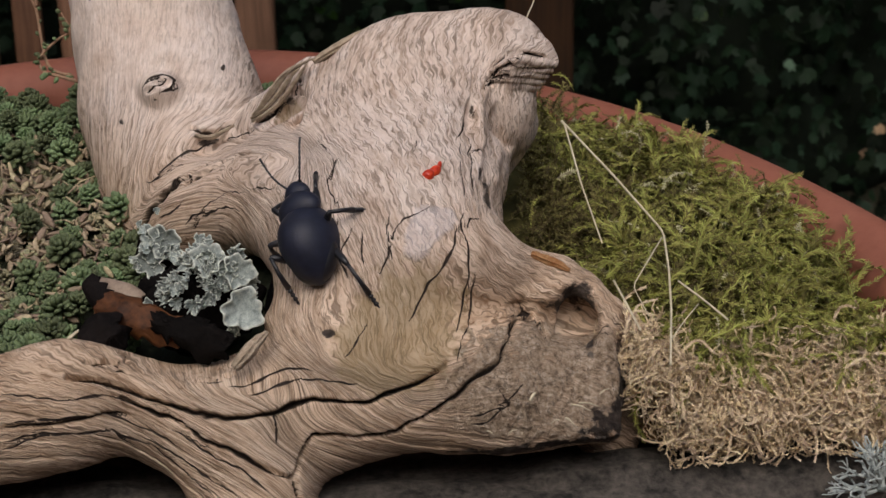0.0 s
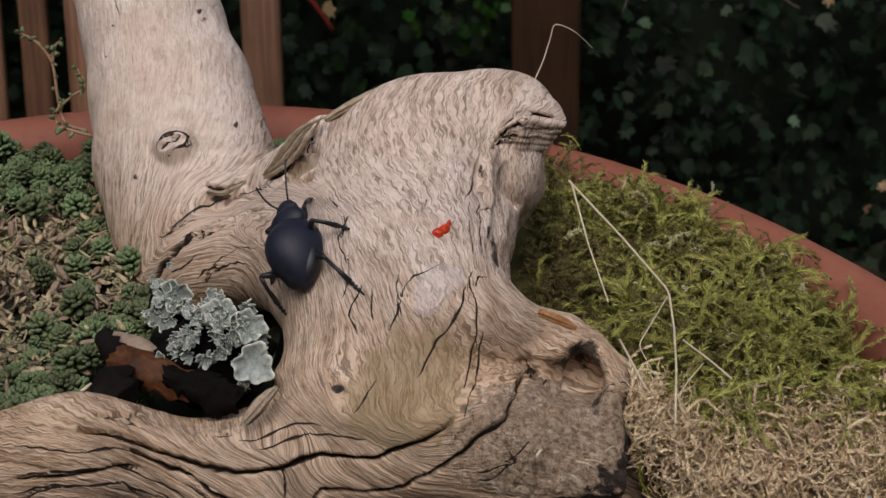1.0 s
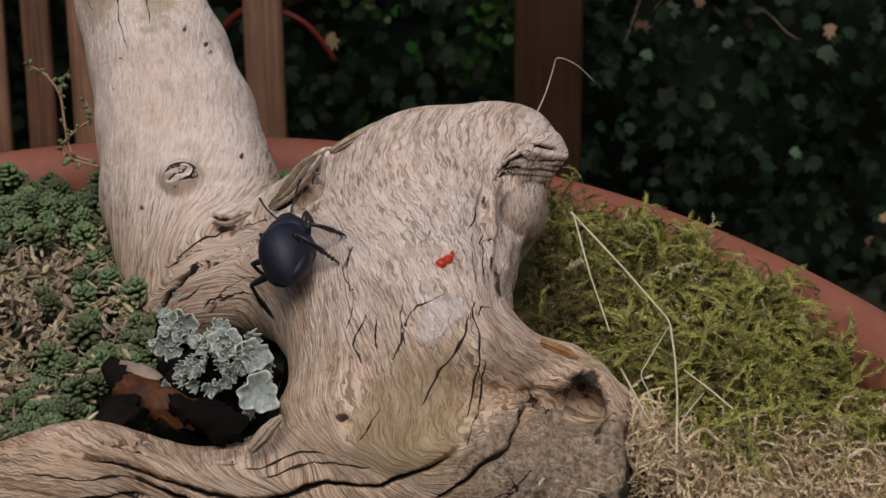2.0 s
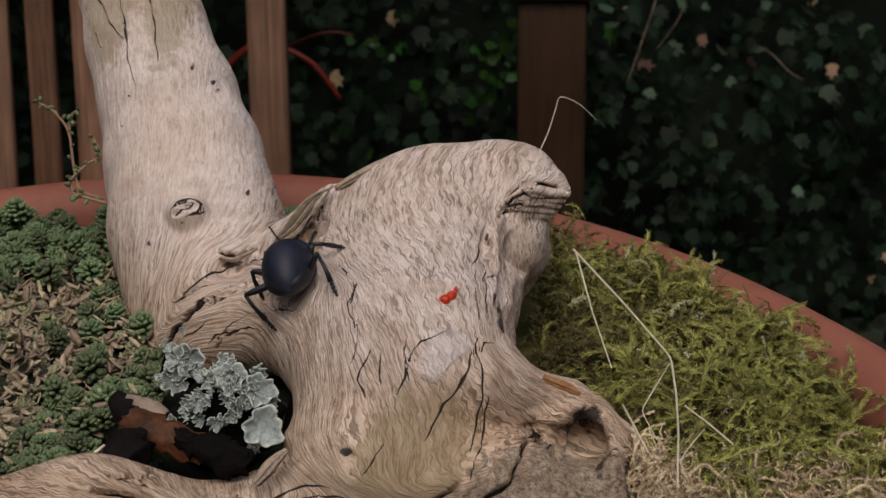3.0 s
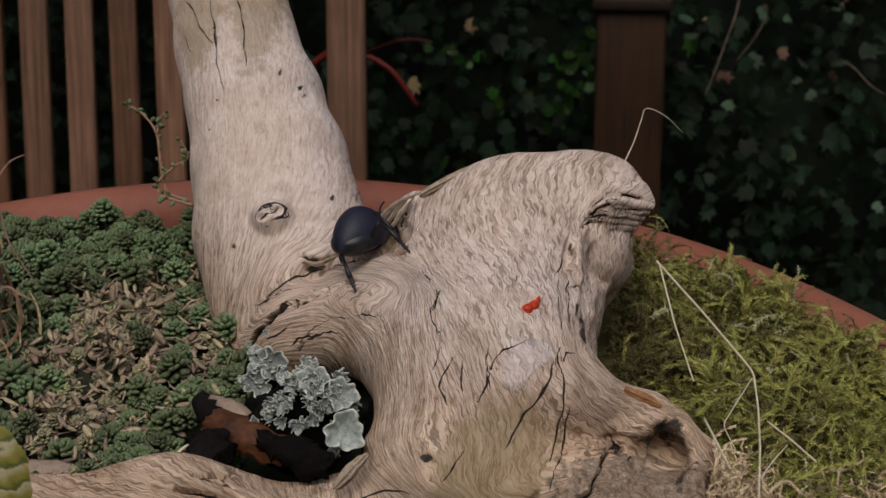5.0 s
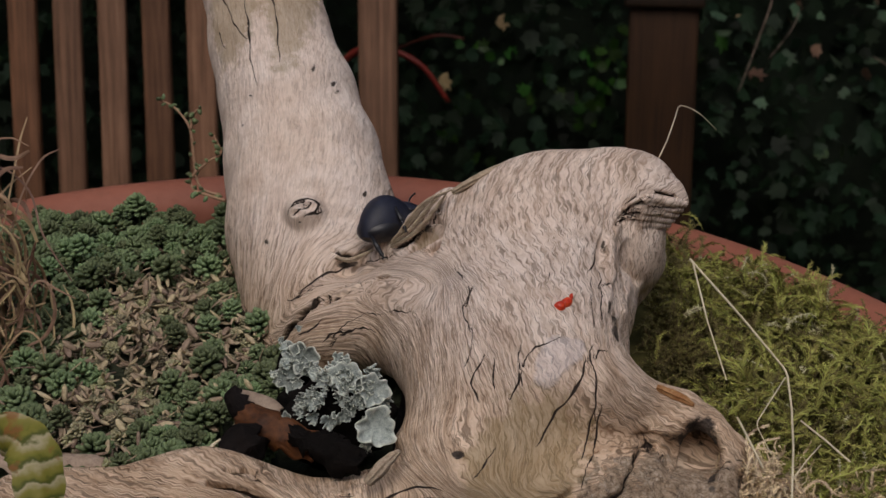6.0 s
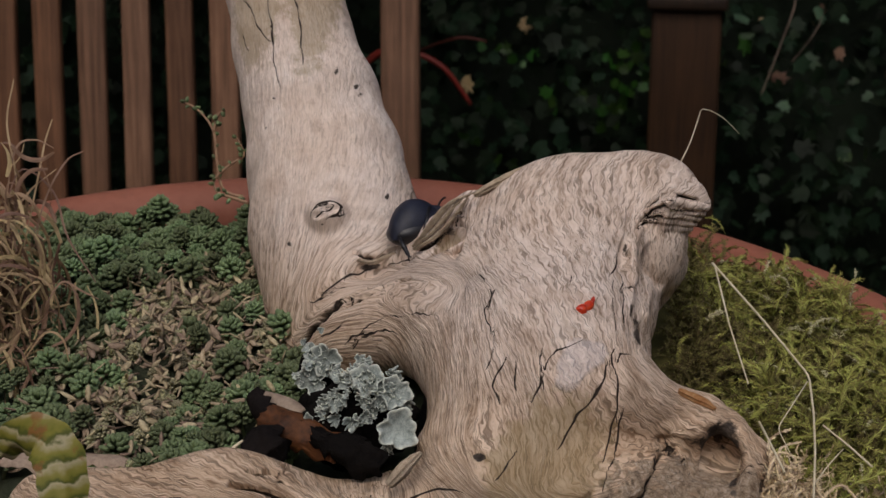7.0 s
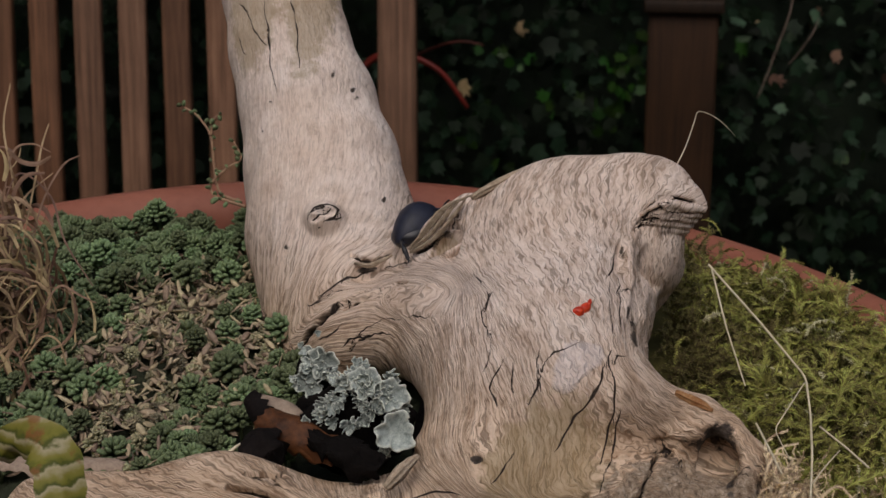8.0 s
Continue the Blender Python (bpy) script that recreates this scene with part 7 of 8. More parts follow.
# ---- dry grass clump, striped leaf and sedum stems ----
def ribbon(pts, width, twist=Vector((0, 0, 0))):
    line = smooth_line(pts, 6)
    n = len(line) - 1
    v, f = [], []
    for i, p in enumerate(line):
        d = (line[min(i + 1, n)] - line[max(i - 1, 0)]).normalized()
        s = d.cross(Vector((0.2, -0.7, 0.6)) + twist * (i / n)).normalized()
        nrm = s.cross(d)
        w = width * (0.25 + 0.75 * math.sin(math.pi * (0.12 + 0.8 * i / n)))
        v += [p - s * w, p + nrm * w * 0.22, p + s * w, p + nrm * w * 0.1]
    for i in range(n):
        for k in range(4):
            f.append((4 * i + k, 4 * i + 4 + k, 4 * i + 4 + (k + 1) % 4, 4 * i + (k + 1) % 4))
    f += [(3, 2, 1, 0), (4 * n, 4 * n + 1, 4 * n + 2, 4 * n + 3)]
    return v, f


def dry_grass_clump():
    rng = random.Random(61)
    c = thing("dry_grass_clump", "clump of curled dry brown grass blades", "grass")
    root = Vector((-0.1113, 0.2695, 0.8450))
    for i in range(460):
        a = root + Vector((rng.gauss(-0.006, 0.0055), rng.gauss(0.002, 0.005), rng.gauss(-0.003, 0.011)))
        turn = rng.uniform(-1.2, 1.4)
        r = rng.uniform(0.003, 0.0085)
        side = Vector((math.cos(turn), math.sin(turn) * 0.6, 0))
        pts = []
        n = rng.randint(4, 6)
        spin = rng.choice((-1, 1)) * rng.uniform(0.5, 0.85)
        w0 = rng.uniform(0, 6.28)
        for k in range(n):
            w = w0 + spin * k
            pts.append(a + side * math.cos(w) * r + Vector((0, -0.003, 1)) * math.sin(w) * r * 1.1 + Vector((0, 0.0012 * k, 0)))
        v, f = ribbon(pts, rng.uniform(0.00012, 0.00055), Vector((rng.gauss(0, 1.4), rng.gauss(0, 0.4), rng.gauss(0, 0.9))))
        part("blade", raw_mesh("blade", v, f, DRY_GRASS, False), None, c)
    for pts in (((-0.1078, 0.2741, 0.8554), (-0.1058, 0.2790, 0.8633), (-0.1028, 0.2829, 0.8687), (-0.0997, 0.2846, 0.8703)), ((-0.1120, 0.2713, 0.8503), (-0.1119, 0.2784, 0.8646), (-0.1153, 0.2853, 0.8755), (-0.1148, 0.2902, 0.8837)),
                ((-0.1097, 0.2721, 0.8525), (-0.1076, 0.2804, 0.8676), (-0.1073, 0.2842, 0.8724), (-0.1063, 0.2866, 0.8763)), ((-0.1138, 0.2739, 0.8577), (-0.1129, 0.2815, 0.8707), (-0.1093, 0.2833, 0.8729), (-0.1055, 0.2838, 0.8711)),
                ((-0.1134, 0.2753, 0.8620), (-0.1108, 0.2795, 0.8678), (-0.1047, 0.2790, 0.8633), (-0.0999, 0.2713, 0.8565), (-0.0928, 0.2647, 0.8496)), ((-0.1024, 0.2623, 0.8456), (-0.0995, 0.2647, 0.8495), (-0.0952, 0.2632, 0.8483), (-0.0915, 0.2618, 0.8472)),
                ((-0.1150, 0.2774, 0.8648), (-0.1114, 0.2763, 0.8617), (-0.1087, 0.2793, 0.8643), (-0.1049, 0.2824, 0.8671)), ((-0.1056, 0.2560, 0.8364), (-0.1013, 0.2578, 0.8416), (-0.0979, 0.2574, 0.8407), (-0.0965, 0.2560, 0.8366))):
        v, f = ribbon(pts, 0.00022)
        part("blade", raw_mesh("blade", v, f, DRY_GRASS, False), None, c)
    return c


def striped_leaf_material():
    m, nt, b = material("variegated_leaf", 0.6, 0.2)
    co = add(nt, "ShaderNodeTexCoord").outputs["Object"]
    n1, n2 = noise_at(nt, co, 300, 3, 0.5), noise_at(nt, co, 260, 3)
    up = add(nt, "ShaderNodeMath", {0: add(nt, "ShaderNodeSeparateXYZ", {0: co}).outputs[2], 1: 430.0}, operation="MULTIPLY").outputs[0]
    up = add(nt, "ShaderNodeMath", {0: up, 1: add(nt, "ShaderNodeMath", {0: n1, 1: 1.5}, operation="MULTIPLY").outputs[0]}, operation="ADD").outputs[0]
    band = add(nt, "ShaderNodeMath", {0: up}, operation="FRACT").outputs[0]
    col = ramp(nt, band, [(0.0, (0.06, 0.075, 0.01)), (0.2, (0.15, 0.145, 0.02)), (0.45, (0.20, 0.18, 0.035)), (0.62, (0.27, 0.24, 0.11)), (0.8, (0.36, 0.32, 0.19)), (0.95, (0.07, 0.08, 0.012))])
    brown = ramp(nt, n2, [(0.56, (0, 0, 0)), (0.66, (0.75, 0.75, 0.75))])
    nt.links.new(blend(nt, brown, col, (0.2, 0.075, 0.02)), b.inputs["Base Color"])
    b.inputs["Subsurface Weight"].default_value = 0.1
    b.inputs["Subsurface Radius"].default_value = (0.003, 0.003, 0.001)
    return m


def striped_leaf():
    line = smooth_line([(-0.0850, 0.1927, 0.8492), (-0.0822, 0.1919, 0.8523), (-0.0778, 0.1903, 0.8538), (-0.0742, 0.1875, 0.8520), (-0.0726, 0.1839, 0.8478), (-0.0718, 0.1798, 0.8425)], 8)
    v, f = [], []
    n, m = len(line) - 1, 10
    for i, p in enumerate(line):
        d = (line[min(i + 1, n)] - line[max(i - 1, 0)]).normalized()
        s = d.cross(Vector((0.5, -0.75, 0.45))).normalized()
        nrm = s.cross(d)
        w = 0.0036 * (0.3 + 0.75 * math.sin(math.pi * (0.05 + 0.75 * i / n)) ** 0.8)
        for k in range(m + 1):
            u = -1 + 2 * k / m
            v.append(p + s * u * w * (1 + 0.04 * math.sin(i * 1.1) * abs(u)) - nrm * (0.0004 * u * u - 0.00035 * math.exp(-(u * 5) ** 2) + 0.00012 * math.sin(i * 1.7 + 3 * u)))
    lo = len(v)
    v += [q - Vector((0.0001, -0.0003, 0.0002)) for q in v]
    for i in range(n):
        for k in range(m):
            a = i * (m + 1) + k
            f += [(a, a + 1, a + m + 2, a + m + 1), (lo + a + m + 1, lo + a + m + 2, lo + a + 1, lo + a)]
    c = thing("striped_leaf", "arched yellow-green leaf with cream stripes and brown spots", "leaf")
    part("blade", raw_mesh("blade", v, f, striped_leaf_material()), None, c)
    vs, fs = tube([line[0], line[0] + Vector((-0.004, 0.002, -0.002)), line[0] + Vector((-0.007, 0.004, -0.010)), line[0] + Vector((-0.009, 0.005, -0.034))], 0.0005, 6)
    part("leaf_stalk", raw_mesh("leaf_stalk", vs, fs, STEM), None, c)
    return c


def sedum_stem(pts, seed, leaves, label):
    rng = random.Random(seed)
    c = thing("sedum_sprig", label, "sedum")
    line = smooth_line(pts, 6)
    n = len(line) - 1
    v, f = tube(line, [0.00042 - 0.0002 * i / n for i in range(n + 1)], 6)
    part("stem", raw_mesh("stem", v, f, STEM_PINK), None, c)
    for i in range(leaves):
        p = line[min(n, int(n * (i + 1) / leaves))]
        h = Heap()
        h.put(LEAFLET[0], LEAFLET[1], facing(p, (rng.gauss(0, 1), rng.gauss(-0.3, 0.6), rng.gauss(0.5, 0.6)), rng.uniform(0, 6.28)) @ Matrix.Rotation(radians(60), 4, "X") @ Matrix.Scale(rng.uniform(0.0012, 0.0021), 4))
        part("leaf", h.mesh("leaf", SEDUM), None, c)
    return c


STEM_PINK = mottled("pinkish_stem", (0.22, 0.11, 0.07), (0.42, 0.28, 0.17), 200, 0.6, 0.0002)
dry_grass_clump()
striped_leaf()
sedum_stem([(-0.0753, 0.3198, 0.8498), (-0.0804, 0.3214, 0.8515), (-0.0821, 0.3243, 0.8566), (-0.0831, 0.3266, 0.8634), (-0.0858, 0.3288, 0.8668), (-0.0885, 0.3295, 0.8688), (-0.0912, 0.3299, 0.8698)], 1, 16, "thin upright sedum stem with tiny leaves by the trunk")
sedum_stem([(-0.0831, 0.3266, 0.8634), (-0.0823, 0.3279, 0.8670), (-0.0806, 0.3283, 0.8683)], 2, 6, "short side stem of sedum with tiny leaves")
sedum_stem([(-0.0738, 0.3176, 0.8494), (-0.0782, 0.3189, 0.8503), (-0.0813, 0.3193, 0.8514), (-0.0822, 0.3212, 0.8538), (-0.0784, 0.3224, 0.8572), (-0.0755, 0.3230, 0.8591), (-0.0774, 0.3252, 0.8625)], 3, 22, "leafy sedum stem leaning against the trunk")


# ---- crumbs, sprigs and specks ----
for a, b, r in (((0.0161, 0.2189, 0.8246), (0.0170, 0.2198, 0.8255), 0.00035), ((0.0228, 0.2205, 0.8228), (0.0261, 0.2209, 0.8212), 0.00018), ((0.0242, 0.2211, 0.8227), (0.0274, 0.2218, 0.8215), 0.00016), ((0.0218, 0.2192, 0.8211), (0.0234, 0.2191, 0.8194), 0.0002),
                ((0.0208, 0.2188, 0.8210), (0.0194, 0.2183, 0.8206), 0.00014), ((0.0125, 0.2170, 0.8197), (0.0139, 0.2171, 0.8203), 0.00014), ((0.0277, 0.2231, 0.8230), (0.0295, 0.2246, 0.8232), 0.00016), ((0.0089, 0.2174, 0.8201), (0.0100, 0.2172, 0.8195), 0.00012)):
    u, w = Vector(a) + Vector((0, -0.0002, 0.0003)), Vector(b) + Vector((0, -0.0003, 0.0004))
    stalk("wood_shaving", "tiny pale wood shaving on the root", "shaving", [u, u.lerp(w, 0.5) + Vector((0, 0, 0.0003)), w], r, r * 0.6, STRAW, 5, 2, "shavings on the root")
stalk("wood_shaving", "tiny pale wood shaving on the dark leaf", "shaving", [(-0.0589, 0.2270, 0.8336), (-0.0579, 0.2273, 0.8345), (-0.0569, 0.2280, 0.8351)], 0.0004, 0.0002, STRAW, 5, 3, "shavings on the root")


def sprig(at, up, size, seed, label, mat):
    h = frond_shape(seed, 9, 1.3, 0.12)
    ob = tagged(new("moss_sprig", raw_mesh("moss_sprig", h.v, h.f, mat)), label, "moss", "loose moss sprigs")
    ob.matrix_basis = facing(at, up, seed * 1.0, size)


sprig((0.0243, 0.2766, 0.8610), (0.6, -0.4, 0.7), 0.006, 3, "tiny green moss sprig on the tip of the overhang", MOSS)
sprig((0.0239, 0.2771, 0.8593), (0.3, -0.6, 0.4), 0.004, 4, "tiny green moss sprig under the overhang", MOSS)
for i, (p, up) in enumerate((((0.0332, 0.2994, 0.8429), (0.2, 0, 1)), ((0.0410, 0.2994, 0.8428), (-0.1, 0, 1)), ((0.0240, 0.2978, 0.8473), (0.1, 0, 1)), ((0.0421, 0.2853, 0.8417), (0.5, -0.2, 0.8)), ((0.0686, 0.2826, 0.8339), (0.6, -0.1, 0.6)), ((0.0516, 0.2791, 0.8391), (-0.5, -0.3, 0.9)), ((0.0219, 0.2688, 0.8399), (-0.6, -0.5, 0.8)), ((0.0247, 0.2699, 0.8430), (0.4, -0.5, 0.9)))):
    sprig(p, up, 0.008, 10 + i, "long loose moss sprig standing out of the cushion", MOSS_PALE if i % 2 else MOSS)
stalk("bud_tip", "tiny yellowish bud on the bark strip", "bud", [(-0.0072, 0.2855, 0.8684), (-0.0063, 0.2857, 0.8690), (-0.0056, 0.2856, 0.8687)], 0.0006, 0.0004, STRAW, 6, 2)
stalk("grit_speck", "tiny white grit speck on the planter's rim", "grit", [(0.0581, 0.3146, 0.8348), (0.0586, 0.3146, 0.8347)], 0.0004, 0.0003, STRAW, 6, 1)


# ---- the beetle ----
def beetle_material():
    m, nt, b = material("beetle_shell", 0.5, 0.4)
    co = add(nt, "ShaderNodeTexCoord").outputs["Object"]
    pits = add(nt, "ShaderNodeTexVoronoi", {"Vector": co, "Scale": 2600.0})
    n = noise_at(nt, co, 700, 3)
    nt.links.new(ramp(nt, n, [(0.3, (0.008, 0.010, 0.020)), (0.7, (0.015, 0.018, 0.036))]), b.inputs["Base Color"])
    nt.links.new(add(nt, "ShaderNodeMapRange", {"Value": n, "To Min": 0.48, "To Max": 0.6}).outputs[0], b.inputs["Roughness"])
    bump(nt, b, pits.outputs["Distance"], 0.25, 0.0001)
    return m


SHELL = beetle_material()
LEG = mottled("beetle_leg", (0.006, 0.006, 0.008), (0.016, 0.016, 0.02), 900, 0.4, 0.0001, spec=0.5)
MM = 0.00108


def elytron(side):
    """One wing case: half of an egg-shaped dome, closed along the middle seam."""
    bm = bmesh.new()
    n, m = 26, 16
    rows = []
    for i in range(n + 1):
        u = i / n
        y = 5.6 - 12.4 * u
        w = 4.8 * max(0.0, math.sin(math.pi * (0.07 + 0.93 * u) ** 0.86)) ** 0.55 * (1 - 0.08 * u)
        h = 6.0 * max(0.0, math.sin(math.pi * (0.06 + 0.94 * u) ** 0.9)) ** 0.6
        row = []
        for k in range(m + 1):
            a = radians(-7 + 109 * k / m)
            x = w * math.sin(a) * side
            z = 1.9 + h * math.cos(a) * (1 if a < math.pi / 2 else 0.8)
            if a < 0:
                z += 0.5 * a
            row.append(bm.verts.new((x * MM, y * MM, z * MM)))
        rows.append(row)
    for a, b in zip(rows, rows[1:]):
        for k in range(m):
            bm.faces.new((a[k], b[k], b[k + 1], a[k + 1]))
    bmesh.ops.remove_doubles(bm, verts=bm.verts, dist=1e-6)
    bmesh.ops.recalc_face_normals(bm, faces=bm.faces[:])
    return bm


def egg(rx, ry, rz, at, pinch=0.0, flat=0.0):
    bm = bmesh.new()
    bmesh.ops.create_uvsphere(bm, u_segments=28, v_segments=18, radius=1)
    for v in bm.verts:
        x, y, z = v.co
        x *= 1 - pinch * y
        if z < 0:
            z *= 1 - flat
        v.co = Vector(((x * rx + at[0]) * MM, (y * ry + at[1]) * MM, (z * rz + at[2]) * MM))
    return bm


def limb_piece(pts, radii):
    v, f = tube([Vector(p) * MM for p in pts], [r * MM for r in radii], 8)
    return v, f


def leg(parent, root, upper, lower, name):
    """A jointed leg: a thigh from the hip, and a shin with its padded foot and claws from the knee; each lies along y of its own space."""
    v, f = limb_piece([(0, 0, 0), (0, upper * 0.3, 0), (0, upper * 0.7, 0), (0, upper, 0)], [0.45, 0.68, 0.58, 0.38])
    ob = part(name, raw_mesh("thigh", v, f, LEG), None, parent, "", pose(*(Vector(root) * MM)))
    a, t = Vector((0, lower * 0.66, 0.12)), Vector((0, lower, 0))
    v, f = limb_piece([(0, 0, 0), (0, lower * 0.33, 0.25), a], [0.32, 0.34, 0.5])
    below = [part("shin", raw_mesh("shin", v, f, LEG), None, ob)]
    pts, radii = [], []
    for i in range(4):
        for u, r in ((0.0, 0.18), (0.5, 0.40 if i < 3 else 0.22), (0.8, 0.42 if i < 3 else 0.24)):
            pts.append(a.lerp(t, (i + u) / 4))
            radii.append(r)
    v, f = limb_piece(pts + [t], radii + [0.14])
    below.append(part("foot", raw_mesh("foot", v, f, LEG), None, ob))
    for s in (-1, 1):
        e = t + Vector((0.35 * s, 0.5, -0.25))
        v, f = limb_piece([t, t.lerp(e, 0.6) + Vector((0, 0, 0.08)), e], [0.14, 0.11, 0.04])
        below.append(part("claw", raw_mesh("claw", v, f, LEG), None, ob))
    return ob, below, Vector(root) * MM, upper * MM, lower * MM


def antenna(parent, side):
    pts = [(0.9 * side, 9.6, 2.7), (1.9 * side, 11.0, 3.6), (2.8 * side, 12.8, 4.1), (3.6 * side, 15.2, 4.3), (4.0 * side, 16.4, 4.2)]
    line = smooth_line(pts, 3)
    fine, radii = [], []
    for a, b in zip(line, line[1:]):
        for u, r in ((0.0, 0.12), (0.45, 0.2), (0.8, 0.19)):
            fine.append(a.lerp(b, u))
            radii.append(r)
    v, f = limb_piece(fine + [line[-1]], radii + [0.1])
    part("antenna", raw_mesh("antenna", v, f, LEG), None, parent)


def beetle():
    c = thing("beetle", "matt blue-black domed leaf beetle walking on the driftwood", "beetle")
    part("abdomen", egg(4.4, 6.0, 2.9, (0, -0.6, 2.3)), LEG, c)
    for side in (-1, 1):
        part("wing_case", elytron(side), SHELL, c)
    thorax = part("thorax", egg(3.75, 2.7, 2.3, (0, 6.1, 2.9), 0.14, 0.25), SHELL, c)
    head = part("head", egg(2.2, 1.9, 1.5, (0, 8.9, 2.45), 0.2), SHELL, c)
    for side in (-1, 1):
        part("eye", egg(0.34, 0.45, 0.42, (1.85 * side, 8.9, 2.7)), LEG, head)
        part("jaw", egg(0.5, 0.9, 0.35, (0.55 * side, 10.3, 1.9)), LEG, head)
        antenna(head, side)
    legs = {}
    for side, word in ((-1, "left"), (1, "right")):
        legs[word + " front"] = leg(c, (2.4 * side, 5.6, 1.6), 3.5, 6.0, "front_leg")
        legs[word + " middle"] = leg(c, (3.0 * side, 2.4, 1.6), 4.0, 6.4, "middle_leg")
        legs[word + " hind"] = leg(c, (3.0 * side, -1.4, 1.6), 5.1, 8.4, "hind_leg")
    return c, legs


BEETLE, BEETLE_LEGS = beetle()

# seconds, place and turn of the beetle on the wood
BEETLE_PATH = [
    (0, -0.0177, 0.2371, 0.8446, 51.8, -30.5, -14.4),
    (0.5, -0.0193, 0.2412, 0.8472, 46.8, -38.4, -14.0),
    (1, -0.0217, 0.2470, 0.8488, 43.7, -43.3, -19.5),
    (1.2, -0.0225, 0.2478, 0.8507, 48.0, -48.5, -22.8),
    (2.3, -0.0261, 0.2506, 0.8525, 9.5, -16.2, 4.4),
    (2.5, -0.0267, 0.2537, 0.8522, 9.2, -16.2, 3.4),
    (3, -0.0272, 0.2577, 0.8525, 6.1, -14.1, 0.2),
    (3.5, -0.0256, 0.2564, 0.8548, 9.3, -11.2, -0.8),
    (4, -0.0279, 0.2629, 0.8554, 27.0, -8.8, 3.8),
    (4.5, -0.0293, 0.2675, 0.8563, 9.3, -8.1, -19.4),
    (5, -0.0316, 0.2763, 0.8538, 0.3, -10.1, -25.9),
    (5.2, -0.0325, 0.2783, 0.8535, 0.2, -10.1, -26.9),
    (6.3, -0.0346, 0.2890, 0.8518, 0.0, -10.0, -30.0),
    (6.5, -0.0336, 0.2890, 0.8515, 0.0, -10.0, -30.0),
    (7, -0.0329, 0.2890, 0.8511, 0.0, -10.0, -30.0),
    (7.5, -0.0321, 0.2890, 0.8512, 0.0, -10.0, -30.0),
    (8, -0.0313, 0.2890, 0.8512, 0.0, -10.0, -30.0),
]

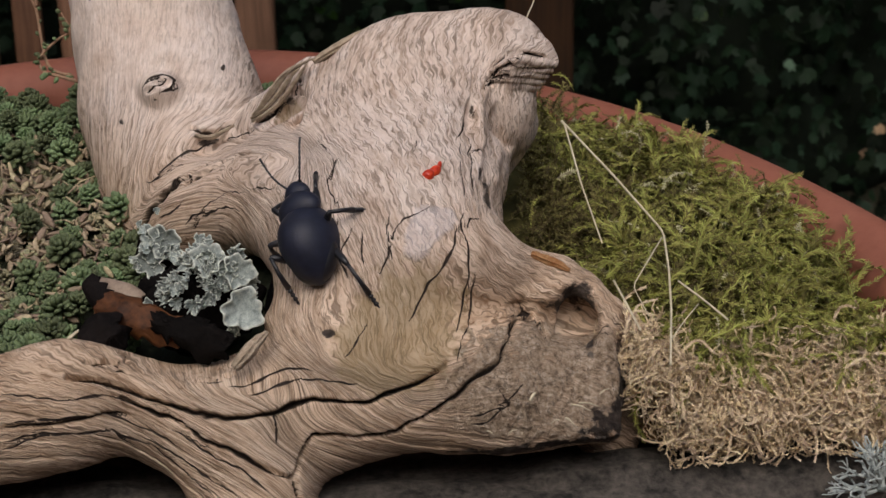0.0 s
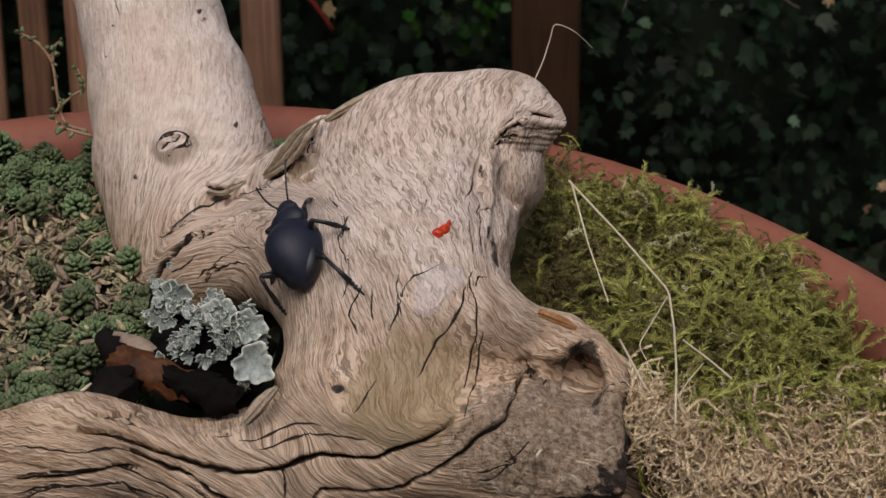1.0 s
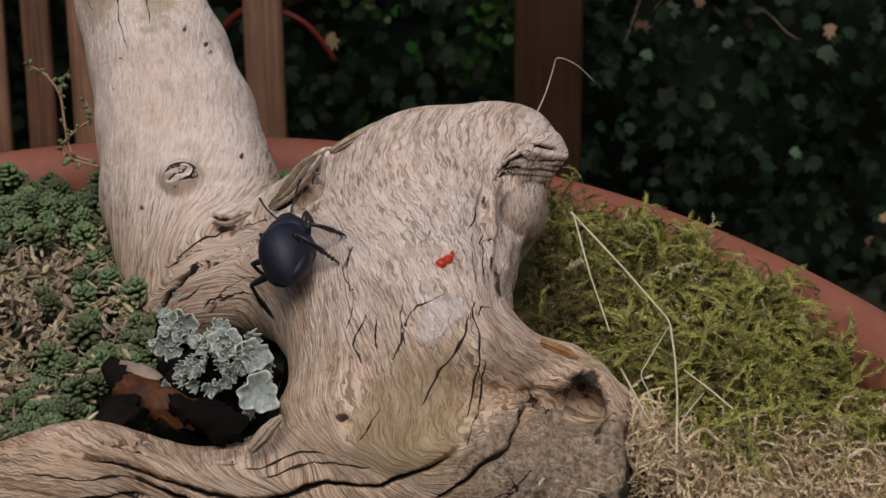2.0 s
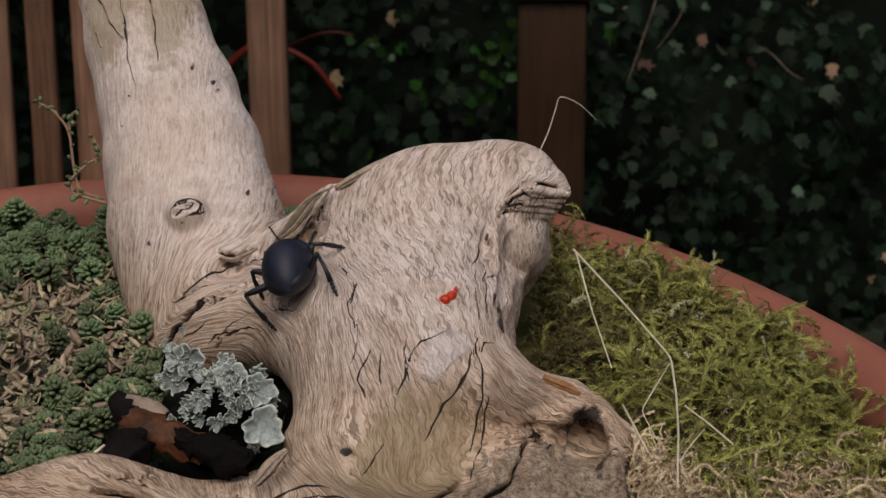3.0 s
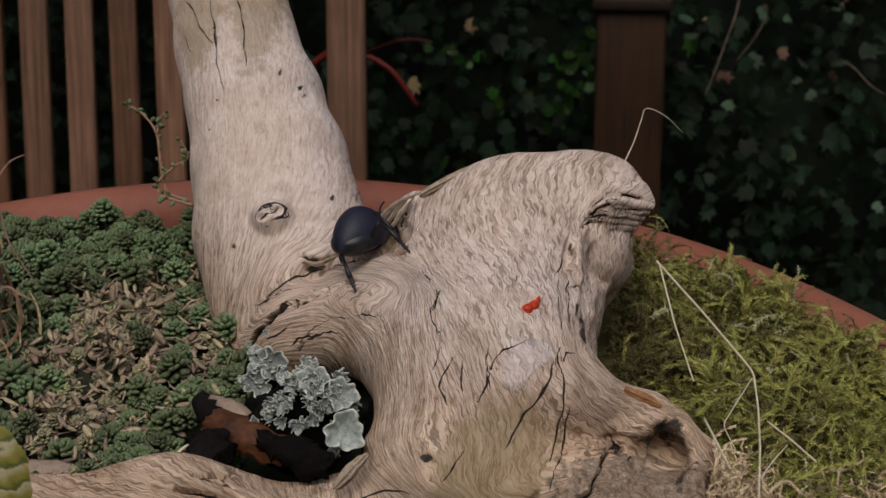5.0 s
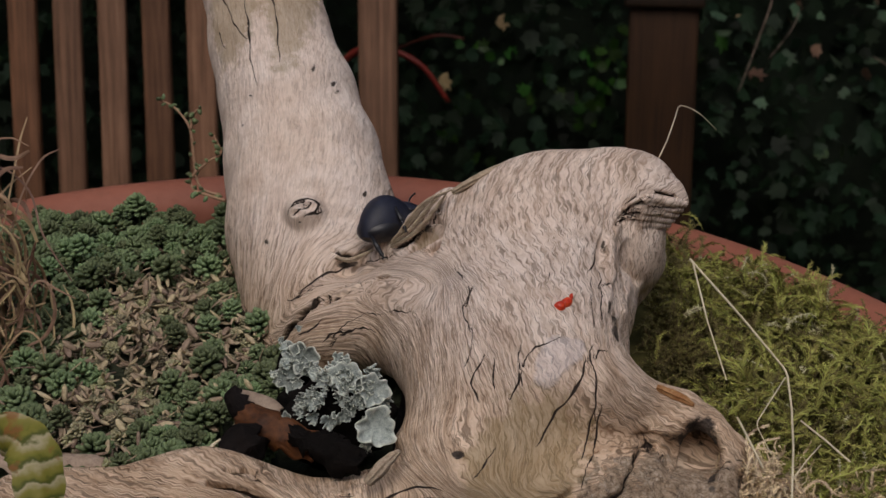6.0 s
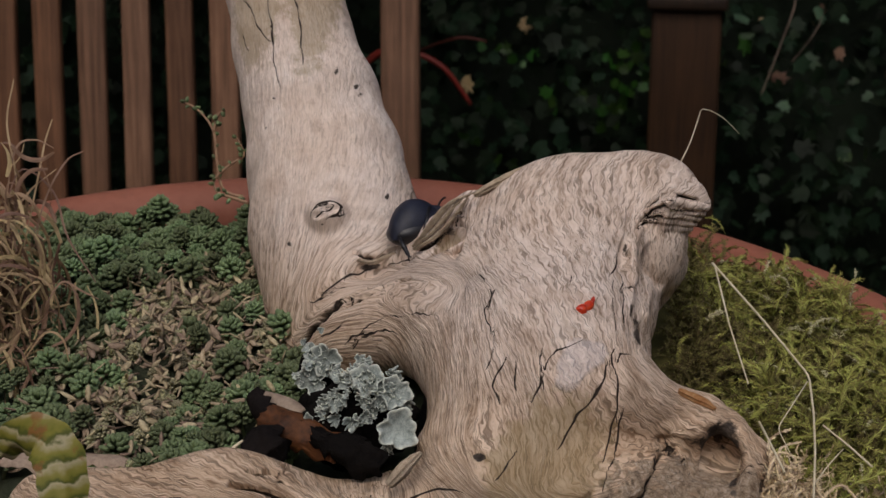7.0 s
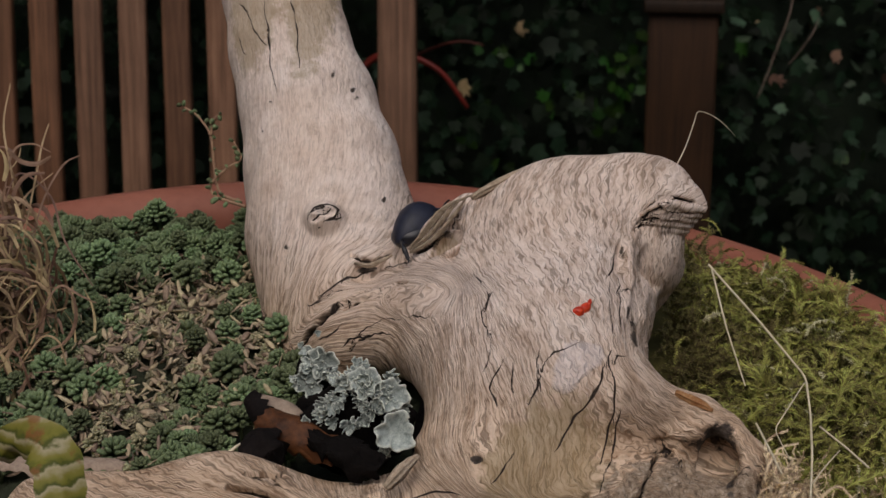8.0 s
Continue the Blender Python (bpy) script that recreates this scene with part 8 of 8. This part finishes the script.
# where each foot stands on the wood: seconds and place
TOES = {
    "right front": [(0, -0.0189, 0.2552, 0.8550), (0.5, -0.0187, 0.2539, 0.8548), (1, -0.0220, 0.2605, 0.8551), (1.2, -0.0220, 0.2600, 0.8549), (2.3, -0.0231, 0.2632, 0.8555), (2.5, -0.0239, 0.2660, 0.8560), (3, -0.0228, 0.2800, 0.8587), (3.5, -0.0213, 0.2686, 0.8576), (4, -0.0223, 0.2746, 0.8575), (4.5, -0.0211, 0.2777, 0.8590), (5, -0.0246, 0.2815, 0.8540), (5.2, -0.0250, 0.2904, 0.8583), (6.3, -0.0269, 0.2948, 0.8523), (6.5, -0.0260, 0.2952, 0.8523), (7, -0.0255, 0.2955, 0.8520), (7.5, -0.0248, 0.2958, 0.8522), (8, -0.0241, 0.2960, 0.8524)],
    "right middle": [(0, -0.0097, 0.2379, 0.8509), (0.5, -0.0131, 0.2483, 0.8560), (1, -0.0143, 0.2460, 0.8546), (1.2, -0.0145, 0.2465, 0.8547), (2.3, -0.0172, 0.2560, 0.8561), (2.5, -0.0177, 0.2669, 0.8588), (3, -0.0178, 0.2629, 0.8576), (3.5, -0.0174, 0.2724, 0.8604), (4, -0.0185, 0.2736, 0.8599), (4.5, -0.0186, 0.2735, 0.8599), (5, -0.0237, 0.2743, 0.8565), (5.2, -0.0232, 0.2760, 0.8553), (6.3, -0.0284, 0.2926, 0.8541), (6.5, -0.0276, 0.2930, 0.8542), (7, -0.0272, 0.2933, 0.8541), (7.5, -0.0266, 0.2934, 0.8544), (8, -0.0260, 0.2935, 0.8546)],
    "right hind": [(0, -0.0077, 0.2279, 0.8375), (0.5, -0.0117, 0.2350, 0.8472), (1, -0.0118, 0.2350, 0.8472), (1.2, -0.0153, 0.2422, 0.8521), (2.3, -0.0182, 0.2489, 0.8536), (2.5, -0.0181, 0.2484, 0.8535), (3, -0.0183, 0.2486, 0.8534), (3.5, -0.0217, 0.2603, 0.8552), (4, -0.0217, 0.2583, 0.8545), (4.5, -0.0216, 0.2666, 0.8571), (5, -0.0215, 0.2663, 0.8570), (5.2, -0.0216, 0.2662, 0.8570), (6.3, -0.0330, 0.2845, 0.8541), (6.5, -0.0323, 0.2838, 0.8543), (7, -0.0308, 0.2816, 0.8531), (7.5, -0.0305, 0.2817, 0.8534), (8, -0.0296, 0.2814, 0.8537)],
    "left front": [(0, -0.0225, 0.2476, 0.8491), (0.5, -0.0244, 0.2527, 0.8498), (1, -0.0270, 0.2588, 0.8514), (1.2, -0.0274, 0.2601, 0.8519), (2.3, -0.0301, 0.2634, 0.8513), (2.5, -0.0311, 0.2660, 0.8515), (3, -0.0313, 0.2700, 0.8519), (3.5, -0.0287, 0.2688, 0.8538), (4, -0.0291, 0.2737, 0.8530), (4.5, -0.0284, 0.2822, 0.8565), (5, -0.0310, 0.2901, 0.8546), (5.2, -0.0312, 0.2918, 0.8535), (6.3, -0.0343, 0.3019, 0.8499), (6.5, -0.0338, 0.3015, 0.8491), (7, -0.0334, 0.3011, 0.8485), (7.5, -0.0331, 0.3005, 0.8480), (8, -0.0326, 0.2996, 0.8476)],
    "left middle": [(0, -0.0244, 0.2415, 0.8403), (0.5, -0.0311, 0.2575, 0.8369), (1, -0.0309, 0.2575, 0.8364), (1.2, -0.0281, 0.2529, 0.8441), (2.3, -0.0294, 0.2565, 0.8467), (2.5, -0.0312, 0.2591, 0.8468), (3, -0.0332, 0.2626, 0.8475), (3.5, -0.0310, 0.2616, 0.8495), (4, -0.0334, 0.2665, 0.8497), (4.5, -0.0342, 0.2733, 0.8496), (5, -0.0367, 0.2845, 0.8482), (5.2, -0.0400, 0.2865, 0.8488), (6.3, -0.0377, 0.2952, 0.8520), (6.5, -0.0369, 0.2954, 0.8515), (7, -0.0363, 0.2955, 0.8511), (7.5, -0.0358, 0.2957, 0.8509), (8, -0.0352, 0.2958, 0.8506)],
    "left hind": [(0, -0.0211, 0.2313, 0.8371), (0.5, -0.0210, 0.2308, 0.8369), (1, -0.0259, 0.2447, 0.8392), (1.2, -0.0256, 0.2446, 0.8406), (2.3, -0.0321, 0.2582, 0.8391), (2.5, -0.0279, 0.2517, 0.8424), (3, -0.0304, 0.2563, 0.8439), (3.5, -0.0300, 0.2564, 0.8455), (4, -0.0354, 0.2652, 0.8472), (4.5, -0.0311, 0.2618, 0.8495), (5, -0.0311, 0.2618, 0.8495), (5.2, -0.0311, 0.2616, 0.8493), (6.3, -0.0309, 0.2681, 0.8521), (6.5, -0.0300, 0.2663, 0.8525), (7, -0.0305, 0.2667, 0.8522), (7.5, -0.0308, 0.2677, 0.8522), (8, -0.0310, 0.2681, 0.8520)],
}


def beetle_at(t):
    """The beetle's pose between the rows of its path, evenly led over the bends."""
    times = [r[0] for r in BEETLE_PATH]
    mean = [0.0] * 6
    for shift, weight in ((-0.15, 0.2), (-0.07, 0.2), (0.0, 0.2), (0.07, 0.2), (0.15, 0.2)):
        u = min(8.0, max(0.0, t + shift * min(1.0, 4 * t, 4 * (8.0 - t))))
        for k in range(6):
            mean[k] += weight * float(np.interp(u, times, [r[k + 1] for r in BEETLE_PATH]))
    return pose(*mean)


def toe_at(rows, t):
    """A foot stands still, then swings in a low arc to its next place."""
    for (t0, *p0), (t1, *p1) in zip(rows, rows[1:]):
        if t <= t1:
            a, b = Vector(p0), Vector(p1)
            steps = max(1, round((t1 - t0) / 0.45))
            u = (t - t0) / (t1 - t0) * steps
            k = min(steps - 1, int(u))
            w = min(1.0, max(0.0, (u - k - 0.25) / 0.5))
            w = w * w * (3 - 2 * w)
            far = (b - a).length / steps
            return a.lerp(b, (k + w) / steps) + Vector((0, -0.4, 0.9)) * min(0.0016, 0.3 * far) * math.sin(math.pi * w)
    return Vector(rows[-1][1:])


def framed(origin, y, x):
    """A pose at origin with the given y axis and an x axis square to it."""
    z = x.cross(y).normalized()
    return Matrix.Translation(origin) @ Matrix((x, y, z)).transposed().to_4x4()


def motions():
    times = [i * 0.1 for i in range(81)]
    body = [(t, beetle_at(t)) for t in times]
    walk(BEETLE, body)
    for name, (thigh, below, hip, upper, lower) in BEETLE_LEGS.items():
        side = 1 if name.startswith("right") else -1
        high, low = [], []
        for t, m in body:
            way = m.inverted() @ toe_at(TOES[name], t) - hip
            reach = min(0.97 * (upper + lower), max(0.55 * lower, way.length))
            d = way.normalized()
            # the knee stands up and out from the line between hip and foot
            out = Vector((0.5 * side, 0, 1.0))
            out = (out - d * out.dot(d)).normalized()
            along = (upper ** 2 + reach ** 2 - lower ** 2) / (2 * reach)
            knee = d * along + out * math.sqrt(max(0.0, upper ** 2 - along ** 2))
            across = d.cross(out).normalized()
            a = framed(hip, knee.normalized(), across)
            b = framed(hip + knee, (d * reach - knee).normalized(), across)
            high.append((t, a))
            low.append((t, a.inverted() @ b))
        walk(thigh, high)
        for ob in below:
            walk(ob, low)


motions()
